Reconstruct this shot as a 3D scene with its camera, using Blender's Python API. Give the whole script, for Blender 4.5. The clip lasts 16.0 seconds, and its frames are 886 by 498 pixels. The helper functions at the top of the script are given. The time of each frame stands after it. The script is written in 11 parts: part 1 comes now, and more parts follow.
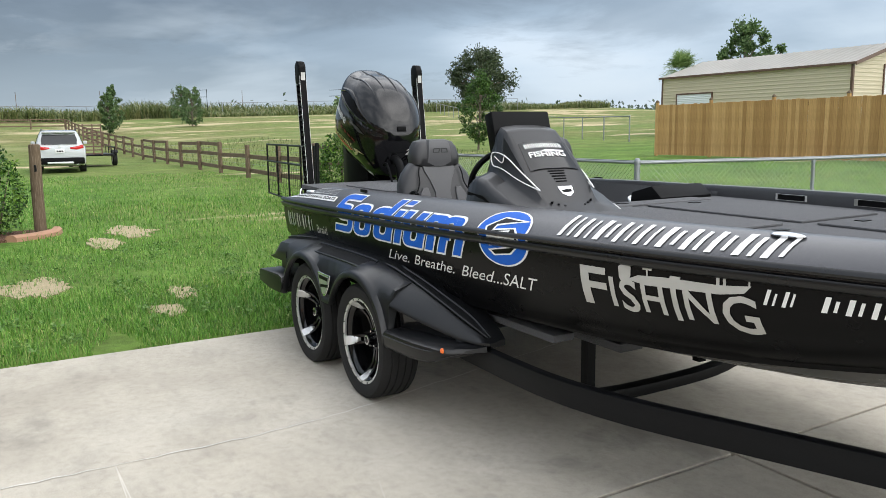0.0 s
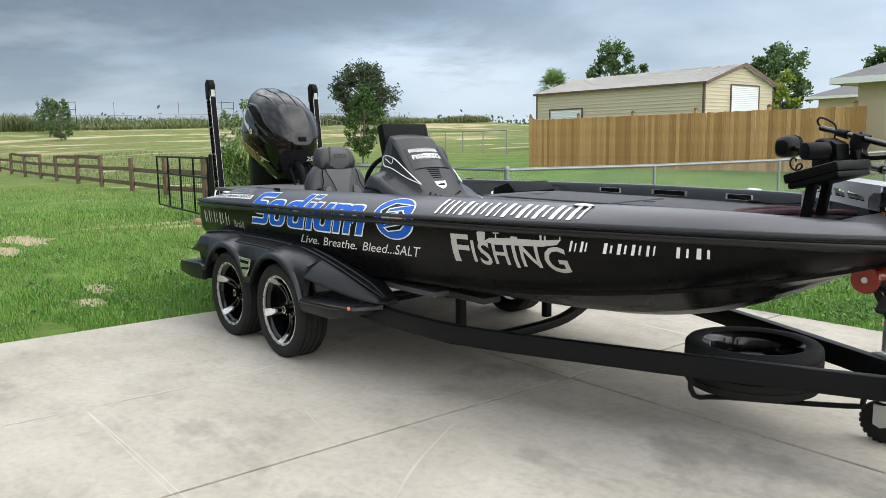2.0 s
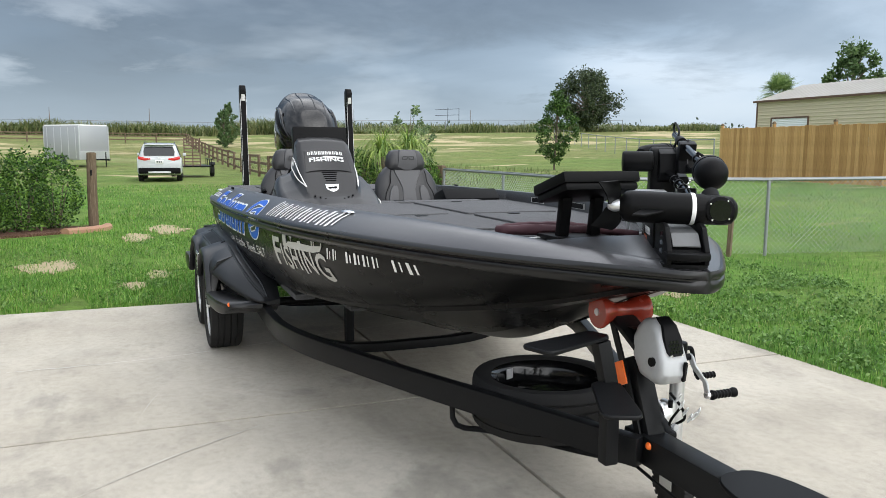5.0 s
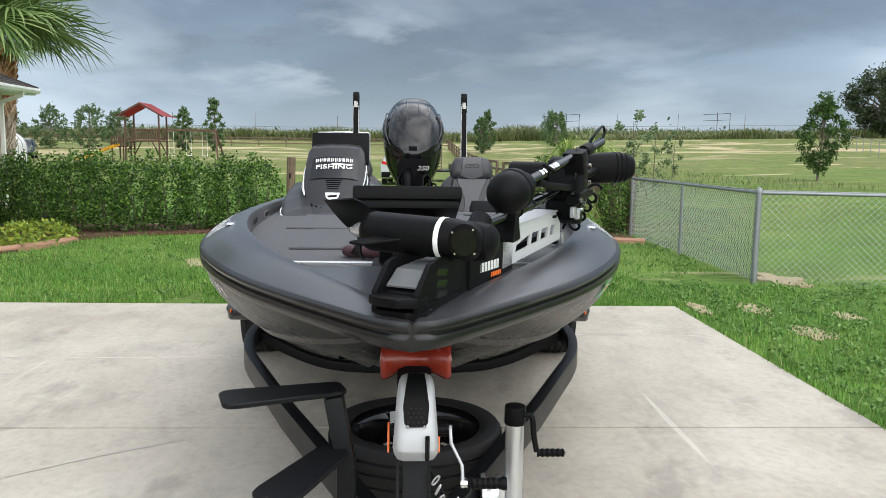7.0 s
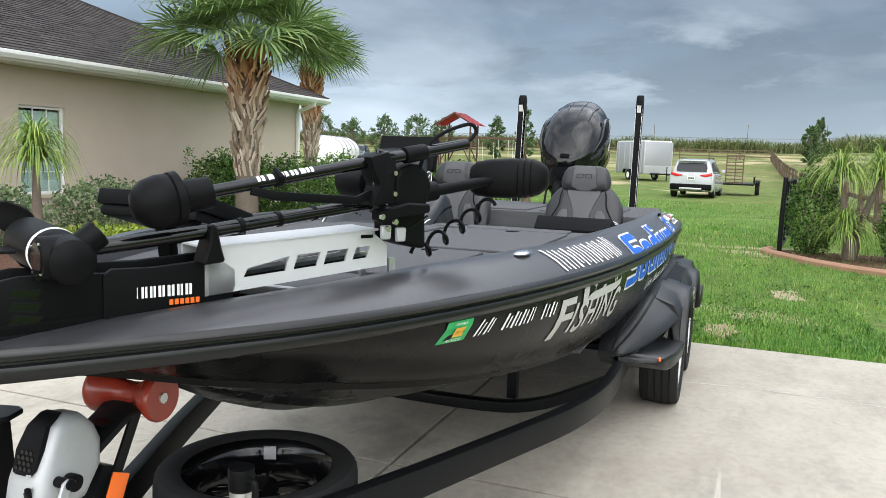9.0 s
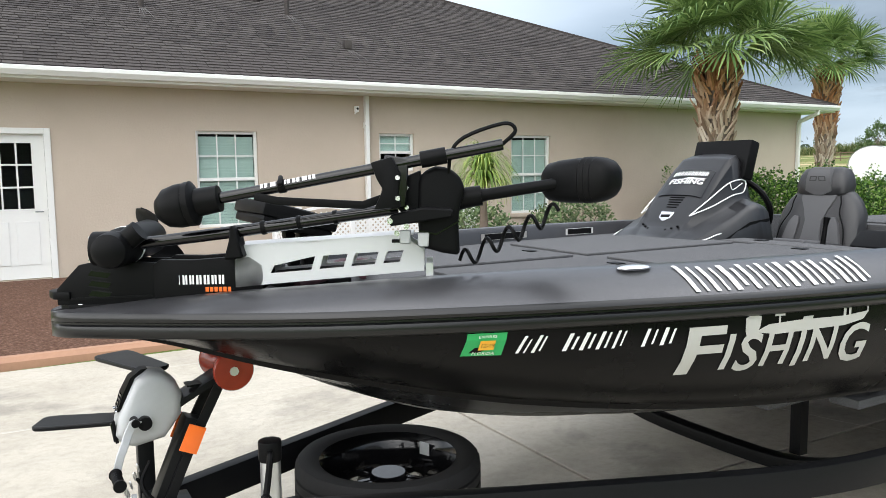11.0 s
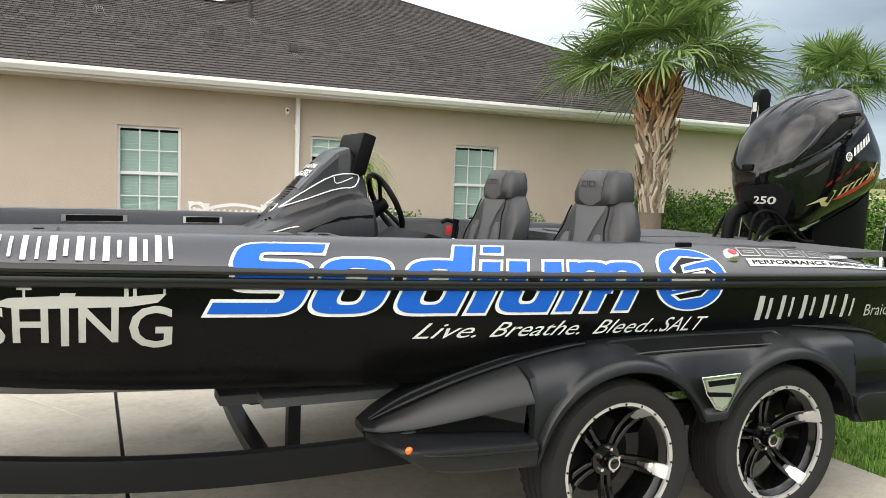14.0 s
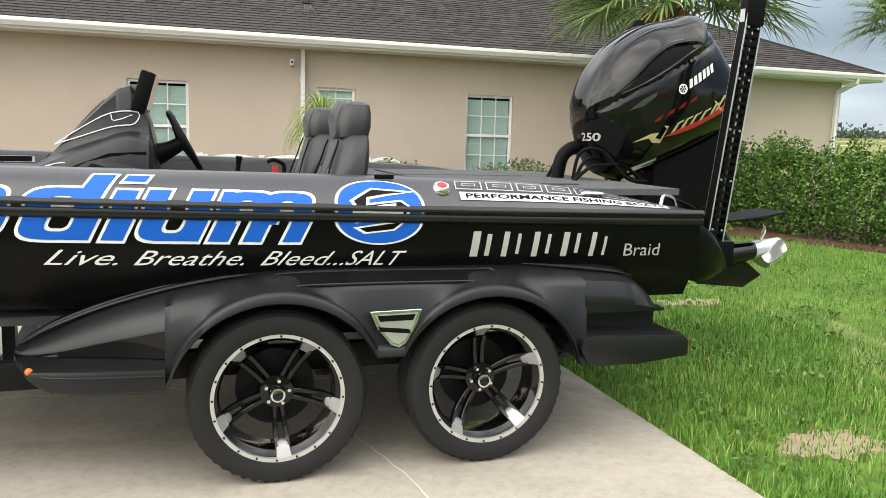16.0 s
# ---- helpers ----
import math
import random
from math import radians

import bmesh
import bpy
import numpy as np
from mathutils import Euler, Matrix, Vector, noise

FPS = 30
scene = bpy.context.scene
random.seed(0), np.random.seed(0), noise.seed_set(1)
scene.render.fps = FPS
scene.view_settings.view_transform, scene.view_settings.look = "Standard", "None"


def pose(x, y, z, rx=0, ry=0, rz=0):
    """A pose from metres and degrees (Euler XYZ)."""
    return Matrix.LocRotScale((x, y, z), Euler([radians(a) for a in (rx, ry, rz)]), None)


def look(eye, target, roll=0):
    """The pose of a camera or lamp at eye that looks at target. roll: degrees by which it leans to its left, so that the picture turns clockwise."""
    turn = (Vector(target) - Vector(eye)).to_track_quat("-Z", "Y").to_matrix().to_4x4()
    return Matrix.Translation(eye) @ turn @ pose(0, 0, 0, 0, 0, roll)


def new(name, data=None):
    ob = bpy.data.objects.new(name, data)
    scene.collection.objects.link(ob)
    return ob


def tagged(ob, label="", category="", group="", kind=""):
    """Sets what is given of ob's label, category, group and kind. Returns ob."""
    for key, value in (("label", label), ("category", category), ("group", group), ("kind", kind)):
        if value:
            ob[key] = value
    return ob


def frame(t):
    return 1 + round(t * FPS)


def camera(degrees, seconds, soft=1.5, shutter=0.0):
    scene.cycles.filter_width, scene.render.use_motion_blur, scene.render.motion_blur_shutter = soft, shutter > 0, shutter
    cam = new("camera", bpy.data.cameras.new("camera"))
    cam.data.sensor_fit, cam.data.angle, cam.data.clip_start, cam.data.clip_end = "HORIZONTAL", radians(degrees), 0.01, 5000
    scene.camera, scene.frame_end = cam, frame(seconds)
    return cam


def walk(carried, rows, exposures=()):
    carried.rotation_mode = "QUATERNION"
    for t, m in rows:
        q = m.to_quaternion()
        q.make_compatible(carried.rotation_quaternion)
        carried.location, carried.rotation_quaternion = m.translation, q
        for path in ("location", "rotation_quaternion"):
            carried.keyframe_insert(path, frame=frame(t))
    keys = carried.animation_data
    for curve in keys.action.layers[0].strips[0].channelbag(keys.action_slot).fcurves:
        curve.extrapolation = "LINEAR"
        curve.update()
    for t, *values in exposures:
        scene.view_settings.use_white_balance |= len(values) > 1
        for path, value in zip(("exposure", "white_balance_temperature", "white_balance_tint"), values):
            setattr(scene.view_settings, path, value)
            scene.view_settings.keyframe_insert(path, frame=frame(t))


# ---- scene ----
cam = camera(60.0, 16.0, 0.8)
PATH = [
    (0, (4.283, -2.879, 1.498), (2.575, -1.885, 1.191), -0.7),
    (0.5, (4.546, -3.163, 1.492), (2.894, -2.079, 1.182), -0.4),
    (1, (4.729, -3.437, 1.467), (3.134, -2.271, 1.156), -1.1),
    (1.5, (4.91, -3.566, 1.465), (3.351, -2.351, 1.166), -1.5),
    (2, (5.176, -3.543, 1.462), (3.633, -2.301, 1.187), -0.7),
    (2.5, (5.38, -3.38, 1.424), (3.835, -2.136, 1.17), 0.4),
    (3, (5.576, -3.103, 1.42), (4.007, -1.883, 1.194), 0.9),
    (3.5, (5.836, -2.8, 1.431), (4.194, -1.681, 1.209), 1.1),
    (3.7, (5.904, -2.679, 1.445), (4.236, -1.6, 1.213), 1.1),
    (6, (6.175, -0.762, 1.434), (4.231, -0.369, 1.182), 0.2),
    (6.5, (6.152, -0.367, 1.445), (4.18, -0.15, 1.191), 0.5),
    (7, (6.028, 0.01, 1.464), (4.045, 0.091, 1.217), 0.8),
    (7.5, (5.933, 0.414, 1.466), (3.955, 0.272, 1.206), 0.9),
    (8, (5.721, 0.767, 1.457), (3.77, 0.415, 1.198), 1.2),
    (8.5, (5.496, 1.088, 1.476), (3.58, 0.567, 1.236), 1.3),
    (9, (5.276, 1.448, 1.48), (3.423, 0.737, 1.238), 1.8),
    (9.5, (5.015, 1.74, 1.455), (3.23, 0.873, 1.205), 1.8),
    (10, (4.781, 2.018, 1.453), (3.175, 0.85, 1.22), 0.4),
    (10.2, (4.703, 2.11, 1.46), (3.228, 0.779, 1.233), -0.1),
    (12.3, (3.531, 2.821, 1.399), (2.859, 0.946, 1.215), -0.1),
    (12.5, (3.374, 2.878, 1.391), (2.69, 1.007, 1.216), 0.0),
    (13, (3.0, 3.038, 1.376), (2.262, 1.187, 1.202), 0.4),
    (13.5, (2.609, 3.249, 1.37), (1.81, 1.426, 1.177), 1.2),
    (14, (2.199, 3.393, 1.343), (1.36, 1.585, 1.176), 2.1),
    (14.5, (1.827, 3.574, 1.332), (1.052, 1.735, 1.203), 1.8),
    (15, (1.46, 3.721, 1.331), (0.764, 1.851, 1.191), 2.1),
    (15.5, (1.061, 3.814, 1.309), (0.398, 1.94, 1.088), 1.8),
    (16, (0.669, 3.937, 1.294), (0.072, 2.05, 1.007), 1.7),
]
walk(cam, [(t, look(eye, target, roll)) for t, eye, target, roll in PATH], [(0.0, 0.33, 6450, 10), (6.0, 0.31, 6400, 10), (8.0, 0.35, 6400, 10), (9.5, 0.52, 6350, 10), (10.2, 0.54, 6400, 10), (12.5, 0.56, 6600, 10), (14.5, 0.62, 6950, 10), (16.0, 0.64, 6950, 10)])

# ---------- light and sky ----------
SUN_ELEV, SUN_AZ = 60.0, 48.0      # azimuth in degrees from +x towards +y
world = bpy.data.worlds.new("stormy_sky")
scene.world = world
world.use_nodes = True
wn, wl = world.node_tree.nodes, world.node_tree.links
wn.clear()


def wnode(kind, **values):
    n = wn.new(kind)
    for key, value in values.items():
        if isinstance(key, str) and key in n.inputs:
            n.inputs[key].default_value = value
    return n


def wmath(op, a, b=None):
    n = wn.new("ShaderNodeMath")
    n.operation = op
    for i, v in enumerate((a, b)):
        if v is None:
            continue
        if isinstance(v, (int, float)):
            n.inputs[i].default_value = v
        else:
            wl.new(v, n.inputs[i])
    return n.outputs[0]


def wmix(fac, a, b):
    n = wn.new("ShaderNodeMix")
    n.data_type = "RGBA"
    for i, v in ((0, fac), (6, a), (7, b)):
        if isinstance(v, (int, float)):
            n.inputs[i].default_value = v
        elif isinstance(v, tuple):
            n.inputs[i].default_value = (*v, 1)
        else:
            wl.new(v, n.inputs[i])
    return n.outputs[2]


def wramp(fac, stops):
    n = wn.new("ShaderNodeValToRGB")
    els = n.color_ramp.elements
    while len(els) < len(stops):
        els.new(0.5)
    for e, (p, c) in zip(els, stops):
        e.position, e.color = p, (*c, 1) if isinstance(c, tuple) else (c, c, c, 1)
    wl.new(fac, n.inputs[0])
    return n.outputs[0]


tex = wn.new("ShaderNodeTexCoord")
sep = wn.new("ShaderNodeSeparateXYZ")
wl.new(tex.outputs["Generated"], sep.inputs[0])
dx, dy, dz = sep.outputs
lift = wmath("ADD", wmath("MAXIMUM", dz, 0.0), 0.16)
flat = wn.new("ShaderNodeCombineXYZ")
wl.new(wmath("DIVIDE", dx, lift), flat.inputs[0])
wl.new(wmath("DIVIDE", dy, lift), flat.inputs[1])
flat.inputs[2].default_value = 4.3


def wnoise(scale, detail, rough, warp=0.0, shift=0.0):
    m = wn.new("ShaderNodeMapping")
    m.inputs["Location"].default_value = (shift, shift * 0.7, 0)
    wl.new(flat.outputs[0], m.inputs[0])
    n = wn.new("ShaderNodeTexNoise")
    wl.new(m.outputs[0], n.inputs["Vector"])
    n.inputs["Scale"].default_value, n.inputs["Detail"].default_value = scale, detail
    n.inputs["Roughness"].default_value, n.inputs["Distortion"].default_value = rough, warp
    return n.outputs[0]


nishita = wn.new("ShaderNodeTexSky")
nishita.sky_type, nishita.sun_disc = "NISHITA", False
nishita.sun_elevation, nishita.sun_rotation = radians(SUN_ELEV), radians(90 - SUN_AZ)
# storm cloud to the stern (-x), paler cloud elsewhere
storm = wmath("ADD", wmath("MULTIPLY", dx, -0.34), wmath("ADD", wmath("MULTIPLY", wmath("ABSOLUTE", dy), -0.16), wmath("MULTIPLY", wmath("MAXIMUM", wmath("MULTIPLY", dy, -1.0), 0.0), -0.22)))
big = wnoise(0.33, 3.0, 0.5, 0.3, 2.6)
fine = wnoise(0.9, 7.0, 0.55, 0.5, 7.1)
mixn = wmath("ADD", wmath("MULTIPLY", big, 0.82), wmath("MULTIPLY", fine, 0.18))
depth = wmath("SUBTRACT", wmath("ADD", wmath("MULTIPLY", wmath("SUBTRACT", mixn, 0.5), 1.6), 0.60), storm)
cloud = wramp(depth, [(0.10, (0.100, 0.136, 0.182)), (0.30, (0.150, 0.203, 0.268)), (0.48, (0.285, 0.365, 0.455)), (0.64, (0.52, 0.61, 0.71)), (0.85, (0.70, 0.76, 0.82))])
# the darkest shelf of cloud hangs astern
rags = wnoise(1.3, 8.0, 0.62, 0.25, 3.4)
shelf = wramp(wmath("ADD", dz, wmath("MULTIPLY", wmath("SUBTRACT", rags, 0.5), 0.34)), [(0.10, 0.0), (0.15, 1.0), (0.25, 1.0), (0.40, 0.0)])
astern = wramp(wmath("MULTIPLY", dx, -1.0), [(0.55, 0.0), (0.92, 0.75)])
cloud = wmix(wmath("MULTIPLY", shelf, astern), cloud, wmix(wramp(rags, [(0.38, 0.0), (0.62, 1.0)]), (0.155, 0.195, 0.245), (0.090, 0.118, 0.155)))
# brighter breaks low over the horizon
low = wramp(dz, [(0.0, 1.0), (0.16, 0.75), (0.30, 0.0)])
breaks = wramp(wnoise(0.75, 5.0, 0.5, 0.3, 1.3), [(0.52, 0.0), (0.68, 1.0)])
cloud = wmix(wmath("MULTIPLY", wmath("MULTIPLY", low, breaks), 0.45), cloud, (0.62, 0.70, 0.77))
# white heads of cumulus between the horizon and the shelf
heads = wramp(wmath("ADD", wmath("MULTIPLY", wnoise(1.15, 9.0, 0.60, 0.15, 9.3), 0.8), wmath("MULTIPLY", rags, 0.2)), [(0.50, 0.0), (0.58, 0.6), (0.68, 1.0)])
band = wramp(dz, [(0.045, 0.0), (0.085, 1.0), (0.15, 0.9), (0.21, 0.0)])
where = wmath("MULTIPLY", wramp(wmath("MULTIPLY", dx, -1.0), [(0.93, 0.0), (0.98, 1.0)]), wramp(wmath("ADD", dy, 0.5), [(0.50, 1.0), (0.62, 0.0)]))
cloud = wmix(wmath("MULTIPLY", wmath("MULTIPLY", wmath("MULTIPLY", heads, band), where), 0.62), cloud, wmix(rags, (0.36, 0.43, 0.50), (0.74, 0.79, 0.84)))
haze = wramp(dz, [(0.0, 1.0), (0.10, 0.35), (0.22, 0.0)])
cloud = wmix(wmath("MULTIPLY", haze, 0.55), cloud, (0.42, 0.50, 0.57))
# the cover thins overhead and to the bow, where most of the light comes from
over = wramp(dz, [(0.35, 0.0), (0.75, 1.0)])
overhead = wramp(wmath("ADD", wmath("MULTIPLY", wnoise(1.7, 6.0, 0.55, 0.3, 5.2), 0.7), wmath("MULTIPLY", big, 0.3)), [(0.40, (0.75, 0.82, 0.92)), (0.50, (1.65, 1.70, 1.78)), (0.62, (3.20, 3.22, 3.25))])
cloud = wmix(over, cloud, overhead)
fair = wramp(wmath("ADD", wmath("MULTIPLY", dx, 0.90), wmath("MULTIPLY", dy, 0.18)), [(0.30, 0.0), (0.75, 1.0)])
cloud = wmix(fair, cloud, wmix(wramp(rags, [(0.40, 0.0), (0.60, 1.0)]), (1.45, 1.48, 1.50), (3.05, 3.03, 2.98)))
bg_cloud, bg_sky, adder = wn.new("ShaderNodeBackground"), wn.new("ShaderNodeBackground"), wn.new("ShaderNodeAddShader")
wl.new(cloud, bg_cloud.inputs[0])
bg_cloud.inputs[1].default_value = 1.0
wl.new(nishita.outputs[0], bg_sky.inputs[0])
bg_sky.inputs[1].default_value = 0.012
wl.new(bg_cloud.outputs[0], adder.inputs[0])
wl.new(bg_sky.outputs[0], adder.inputs[1])
wl.new(adder.outputs[0], wn.new("ShaderNodeOutputWorld").inputs[0])

sun = new("sun", bpy.data.lights.new("sun", "SUN"))
sun.data.energy, sun.data.angle, sun.data.color = 0.85, radians(60), (1.0, 0.965, 0.91)
az, el = radians(SUN_AZ), radians(SUN_ELEV)
sun.matrix_world = look((20 * math.cos(az) * math.cos(el), 20 * math.sin(az) * math.cos(el), 20 * math.sin(el)), (0, 0, 0))

# ---------- materials ----------


class Mat:
    """A small node-graph builder round one Principled shader."""

    def __init__(self, name, color=(0.5, 0.5, 0.5), rough=0.5, metal=0.0, coat=0.0, spec=0.5, **more):
        self.m = bpy.data.materials.new(name)
        self.m.use_nodes = True
        self.n, self.l = self.m.node_tree.nodes, self.m.node_tree.links
        self.b = self.n["Principled BSDF"]
        self.set("Base Color", (*color, 1)).set("Roughness", rough).set("Metallic", metal)
        self.set("Coat Weight", coat).set("Specular IOR Level", spec)
        for k, v in more.items():
            self.set(k.replace("_", " "), v)
        self.tc = None

    def set(self, key, value):
        if isinstance(value, bpy.types.NodeSocket):
            self.l.new(value, self.b.inputs[key])
        else:
            self.b.inputs[key].default_value = value
        return self

    def coord(self, scale=(1, 1, 1), world=False):
        if self.tc is None:
            self.tc = self.n.new("ShaderNodeTexCoord")
            self.geo = self.n.new("ShaderNodeNewGeometry")
        m = self.n.new("ShaderNodeMapping")
        m.inputs["Scale"].default_value = scale
        self.l.new(self.geo.outputs["Position"] if world else self.tc.outputs["Object"], m.inputs[0])
        return m.outputs[0]

    def noise(self, scale, detail=4.0, rough=0.55, stretch=(1, 1, 1), world=False, warp=0.0):
        t = self.n.new("ShaderNodeTexNoise")
        t.inputs["Scale"].default_value, t.inputs["Detail"].default_value = scale, detail
        t.inputs["Roughness"].default_value, t.inputs["Distortion"].default_value = rough, warp
        self.l.new(self.coord(stretch, world), t.inputs["Vector"])
        return t.outputs[0]

    def voronoi(self, scale, stretch=(1, 1, 1), world=False, feature="F1"):
        t = self.n.new("ShaderNodeTexVoronoi")
        t.feature = feature
        t.inputs["Scale"].default_value = scale
        self.l.new(self.coord(stretch, world), t.inputs["Vector"])
        return t.outputs[0]

    def wave(self, scale, direction="X", warp=0.0, world=False, stretch=(1, 1, 1)):
        t = self.n.new("ShaderNodeTexWave")
        t.bands_direction = direction
        t.inputs["Scale"].default_value, t.inputs["Distortion"].default_value = scale, warp
        self.l.new(self.coord(stretch, world), t.inputs["Vector"])
        return t.outputs["Fac"]

    def ramp(self, fac, stops):
        r = self.n.new("ShaderNodeValToRGB")
        els = r.color_ramp.elements
        while len(els) < len(stops):
            els.new(0.5)
        for e, (p, c) in zip(els, stops):
            e.position, e.color = p, (*c, 1) if isinstance(c, tuple) else (c, c, c, 1)
        self.l.new(fac, r.inputs[0])
        return r.outputs[0]

    def mix(self, fac, a, b, blend="MIX"):
        x = self.n.new("ShaderNodeMix")
        x.data_type, x.blend_type = "RGBA", blend
        for i, v in ((0, fac), (6, a), (7, b)):
            if isinstance(v, (int, float)):
                x.inputs[i].default_value = v
            elif isinstance(v, tuple):
                x.inputs[i].default_value = (*v, 1)
            else:
                self.l.new(v, x.inputs[i])
        return x.outputs[2]

    def math(self, op, a, b=0.0):
        x = self.n.new("ShaderNodeMath")
        x.operation = op
        for i, v in enumerate((a, b)):
            if isinstance(v, (int, float)):
                x.inputs[i].default_value = v
            else:
                self.l.new(v, x.inputs[i])
        return x.outputs[0]

    def random(self, island=False):
        if island:
            g = self.n.new("ShaderNodeNewGeometry")
            return g.outputs["Random Per Island"]
        return self.n.new("ShaderNodeObjectInfo").outputs["Random"]

    def bump(self, height, strength=0.3, distance=0.01):
        b = self.n.new("ShaderNodeBump")
        b.inputs["Strength"].default_value, b.inputs["Distance"].default_value = strength, distance
        self.l.new(height, b.inputs["Height"])
        self.l.new(b.outputs[0], self.b.inputs["Normal"])
        return self


def grained(name, color, rough, metal=0.0, scale=60.0, amount=0.15, bump=0.1, dist=0.002, coat=0.0, spec=0.5, spots=3.0):
    """A plain material with fine grain and soft large-scale unevenness."""
    k = Mat(name, color, rough, metal, coat, spec)
    g = k.noise(scale, 5.0, 0.6)
    s = k.noise(spots, 3.0, 0.5)
    dark = tuple(c * (1 - amount) for c in color)
    lite = tuple(min(1, c * (1 + amount) + 0.002) for c in color)
    k.set("Base Color", k.mix(k.math("ADD", k.math("MULTIPLY", g, 0.5), k.math("MULTIPLY", s, 0.5)), dark, lite))
    k.set("Roughness", k.math("ADD", k.math("MULTIPLY", s, 0.16), max(0.02, rough - 0.08)))
    if bump:
        k.bump(g, bump, dist)
    return k.m


# concrete drive: pale, blotched, tyre-stained
k = Mat("concrete", (0.5, 0.48, 0.44), 0.85, spec=0.3)
c1 = k.ramp(k.noise(0.45, 7.0, 0.66, world=True, warp=0.1), [(0.28, (0.300, 0.270, 0.222)), (0.48, (0.415, 0.380, 0.318)), (0.70, (0.500, 0.464, 0.398))])
c2 = k.ramp(k.noise(1.9, 9.0, 0.72, stretch=(0.7, 1.3, 1), world=True, warp=0.15), [(0.26, 0.70), (0.45, 0.94), (0.62, 1.03), (0.78, 1.10)])
col = k.mix(1.0, c1, c2, "MULTIPLY")
fleck = k.ramp(k.noise(22, 6.0, 0.72, world=True), [(0.30, 0.80), (0.5, 1.0), (0.72, 1.10)])
col = k.mix(0.8, col, k.mix(1.0, col, fleck, "MULTIPLY"))
stain = k.ramp(k.noise(0.85, 6.0, 0.66, stretch=(1, 1.4, 1), world=True, warp=0.2), [(0.56, 0.0), (0.64, 0.38), (0.78, 0.66)])
col = k.mix(stain, col, (0.155, 0.145, 0.128))
streak = k.ramp(k.noise(0.5, 5.0, 0.6, stretch=(0.18, 3.2, 1), world=True, warp=0.35), [(0.60, 0.0), (0.70, 0.22)])
col = k.mix(streak, col, (0.21, 0.195, 0.17))
scratch = k.ramp(k.noise(1.1, 3.0, 0.5, stretch=(0.10, 5.0, 1), world=True, warp=0.5), [(0.700, 0.0), (0.715, 0.5), (0.730, 0.0)])
col = k.mix(scratch, col, (0.66, 0.635, 0.58))
grit = k.noise(170, 3.0, 0.75, world=True)
col = k.mix(0.55, col, k.mix(1.0, col, k.ramp(grit, [(0.28, 0.62), (0.72, 1.3)]), "MULTIPLY"))
k.set("Base Color", col).set("Roughness", k.ramp(c2, [(0.6, 0.62), (1.0, 0.88)]))
k.bump(k.math("ADD", k.math("MULTIPLY", grit, 0.6), k.noise(14, 6, 0.65, world=True)), 0.35, 0.006)
CONCRETE = k.m
CRACK = grained("joint_filler", (0.030, 0.028, 0.025), 0.95, scale=80)

# lawn soil and turf underlay, going sandy in patches
k = Mat("turf", (0.08, 0.14, 0.03), 0.95, spec=0.15)
g1 = k.ramp(k.noise(0.5, 5.0, 0.6, world=True), [(0.3, (0.058, 0.130, 0.020)), (0.5, (0.095, 0.185, 0.030)), (0.7, (0.145, 0.235, 0.048))])
g2 = k.ramp(k.noise(9.0, 4.0, 0.7, world=True), [(0.3, 0.55), (0.6, 1.1)])
col = k.mix(1.0, g1, g2, "MULTIPLY")
far = k.ramp(k.noise(0.09, 5.0, 0.6, stretch=(1, 1.0, 1), world=True, warp=0.4), [(0.42, 0.0), (0.62, 0.75)])
pos = k.n.new("ShaderNodeNewGeometry")
xyz = k.n.new("ShaderNodeSeparateXYZ")
k.l.new(pos.outputs["Position"], xyz.inputs[0])
away = k.ramp(k.math("MULTIPLY", k.math("ADD", xyz.outputs[0], 16.0), -0.02), [(0.0, 0.0), (0.6, 0.8), (1.0, 1.0)])
dry = k.ramp(k.noise(0.13, 6.0, 0.65, stretch=(1, 0.6, 1), world=True, warp=0.6), [(0.30, 0.25), (0.62, 1.0)])
col = k.mix(k.math("MULTIPLY", away, dry), col, k.mix(k.noise(1.3, 5.0, 0.7, world=True), (0.105, 0.125, 0.038), (0.215, 0.205, 0.088)))
col = k.mix(k.math("MULTIPLY", far, 0.5), col, (0.175, 0.170, 0.060))
sand = k.ramp(k.noise(0.16, 6.0, 0.6, stretch=(1.6, 0.5, 1), world=True, warp=0.5), [(0.615, 0.0), (0.67, 1.0)])
col = k.mix(sand, col, (0.44, 0.36, 0.23))
tuft = k.ramp(k.noise(1.1, 6.0, 0.7, world=True), [(0.30, 0.62), (0.52, 1.0), (0.72, 1.22)])
col = k.mix(1.0, col, tuft, "MULTIPLY")
bank = k.ramp(k.math("MULTIPLY", k.math("ADD", xyz.outputs[0], 52.0), -0.025), [(0.0, 0.0), (0.8, 1.0)])
scar = k.ramp(k.noise(0.16, 7.0, 0.65, stretch=(1.0, 0.4, 1), world=True, warp=0.3), [(0.53, 0.0), (0.60, 0.85)])
col = k.mix(k.math("MULTIPLY", bank, scar), col, (0.47, 0.38, 0.24))
k.set("Base Color", col)
k.bump(k.noise(30, 5, 0.7, world=True), 0.6, 0.03)
TURF = k.m
k = Mat("grass_blades", (0.1, 0.2, 0.03), 0.55, spec=0.3)
gr = k.ramp(k.random(True), [(0.0, (0.042, 0.135, 0.014)), (0.5, (0.098, 0.245, 0.030)), (0.86, (0.170, 0.335, 0.055)), (0.95, (0.27, 0.35, 0.10)), (1.0, (0.40, 0.38, 0.19))])
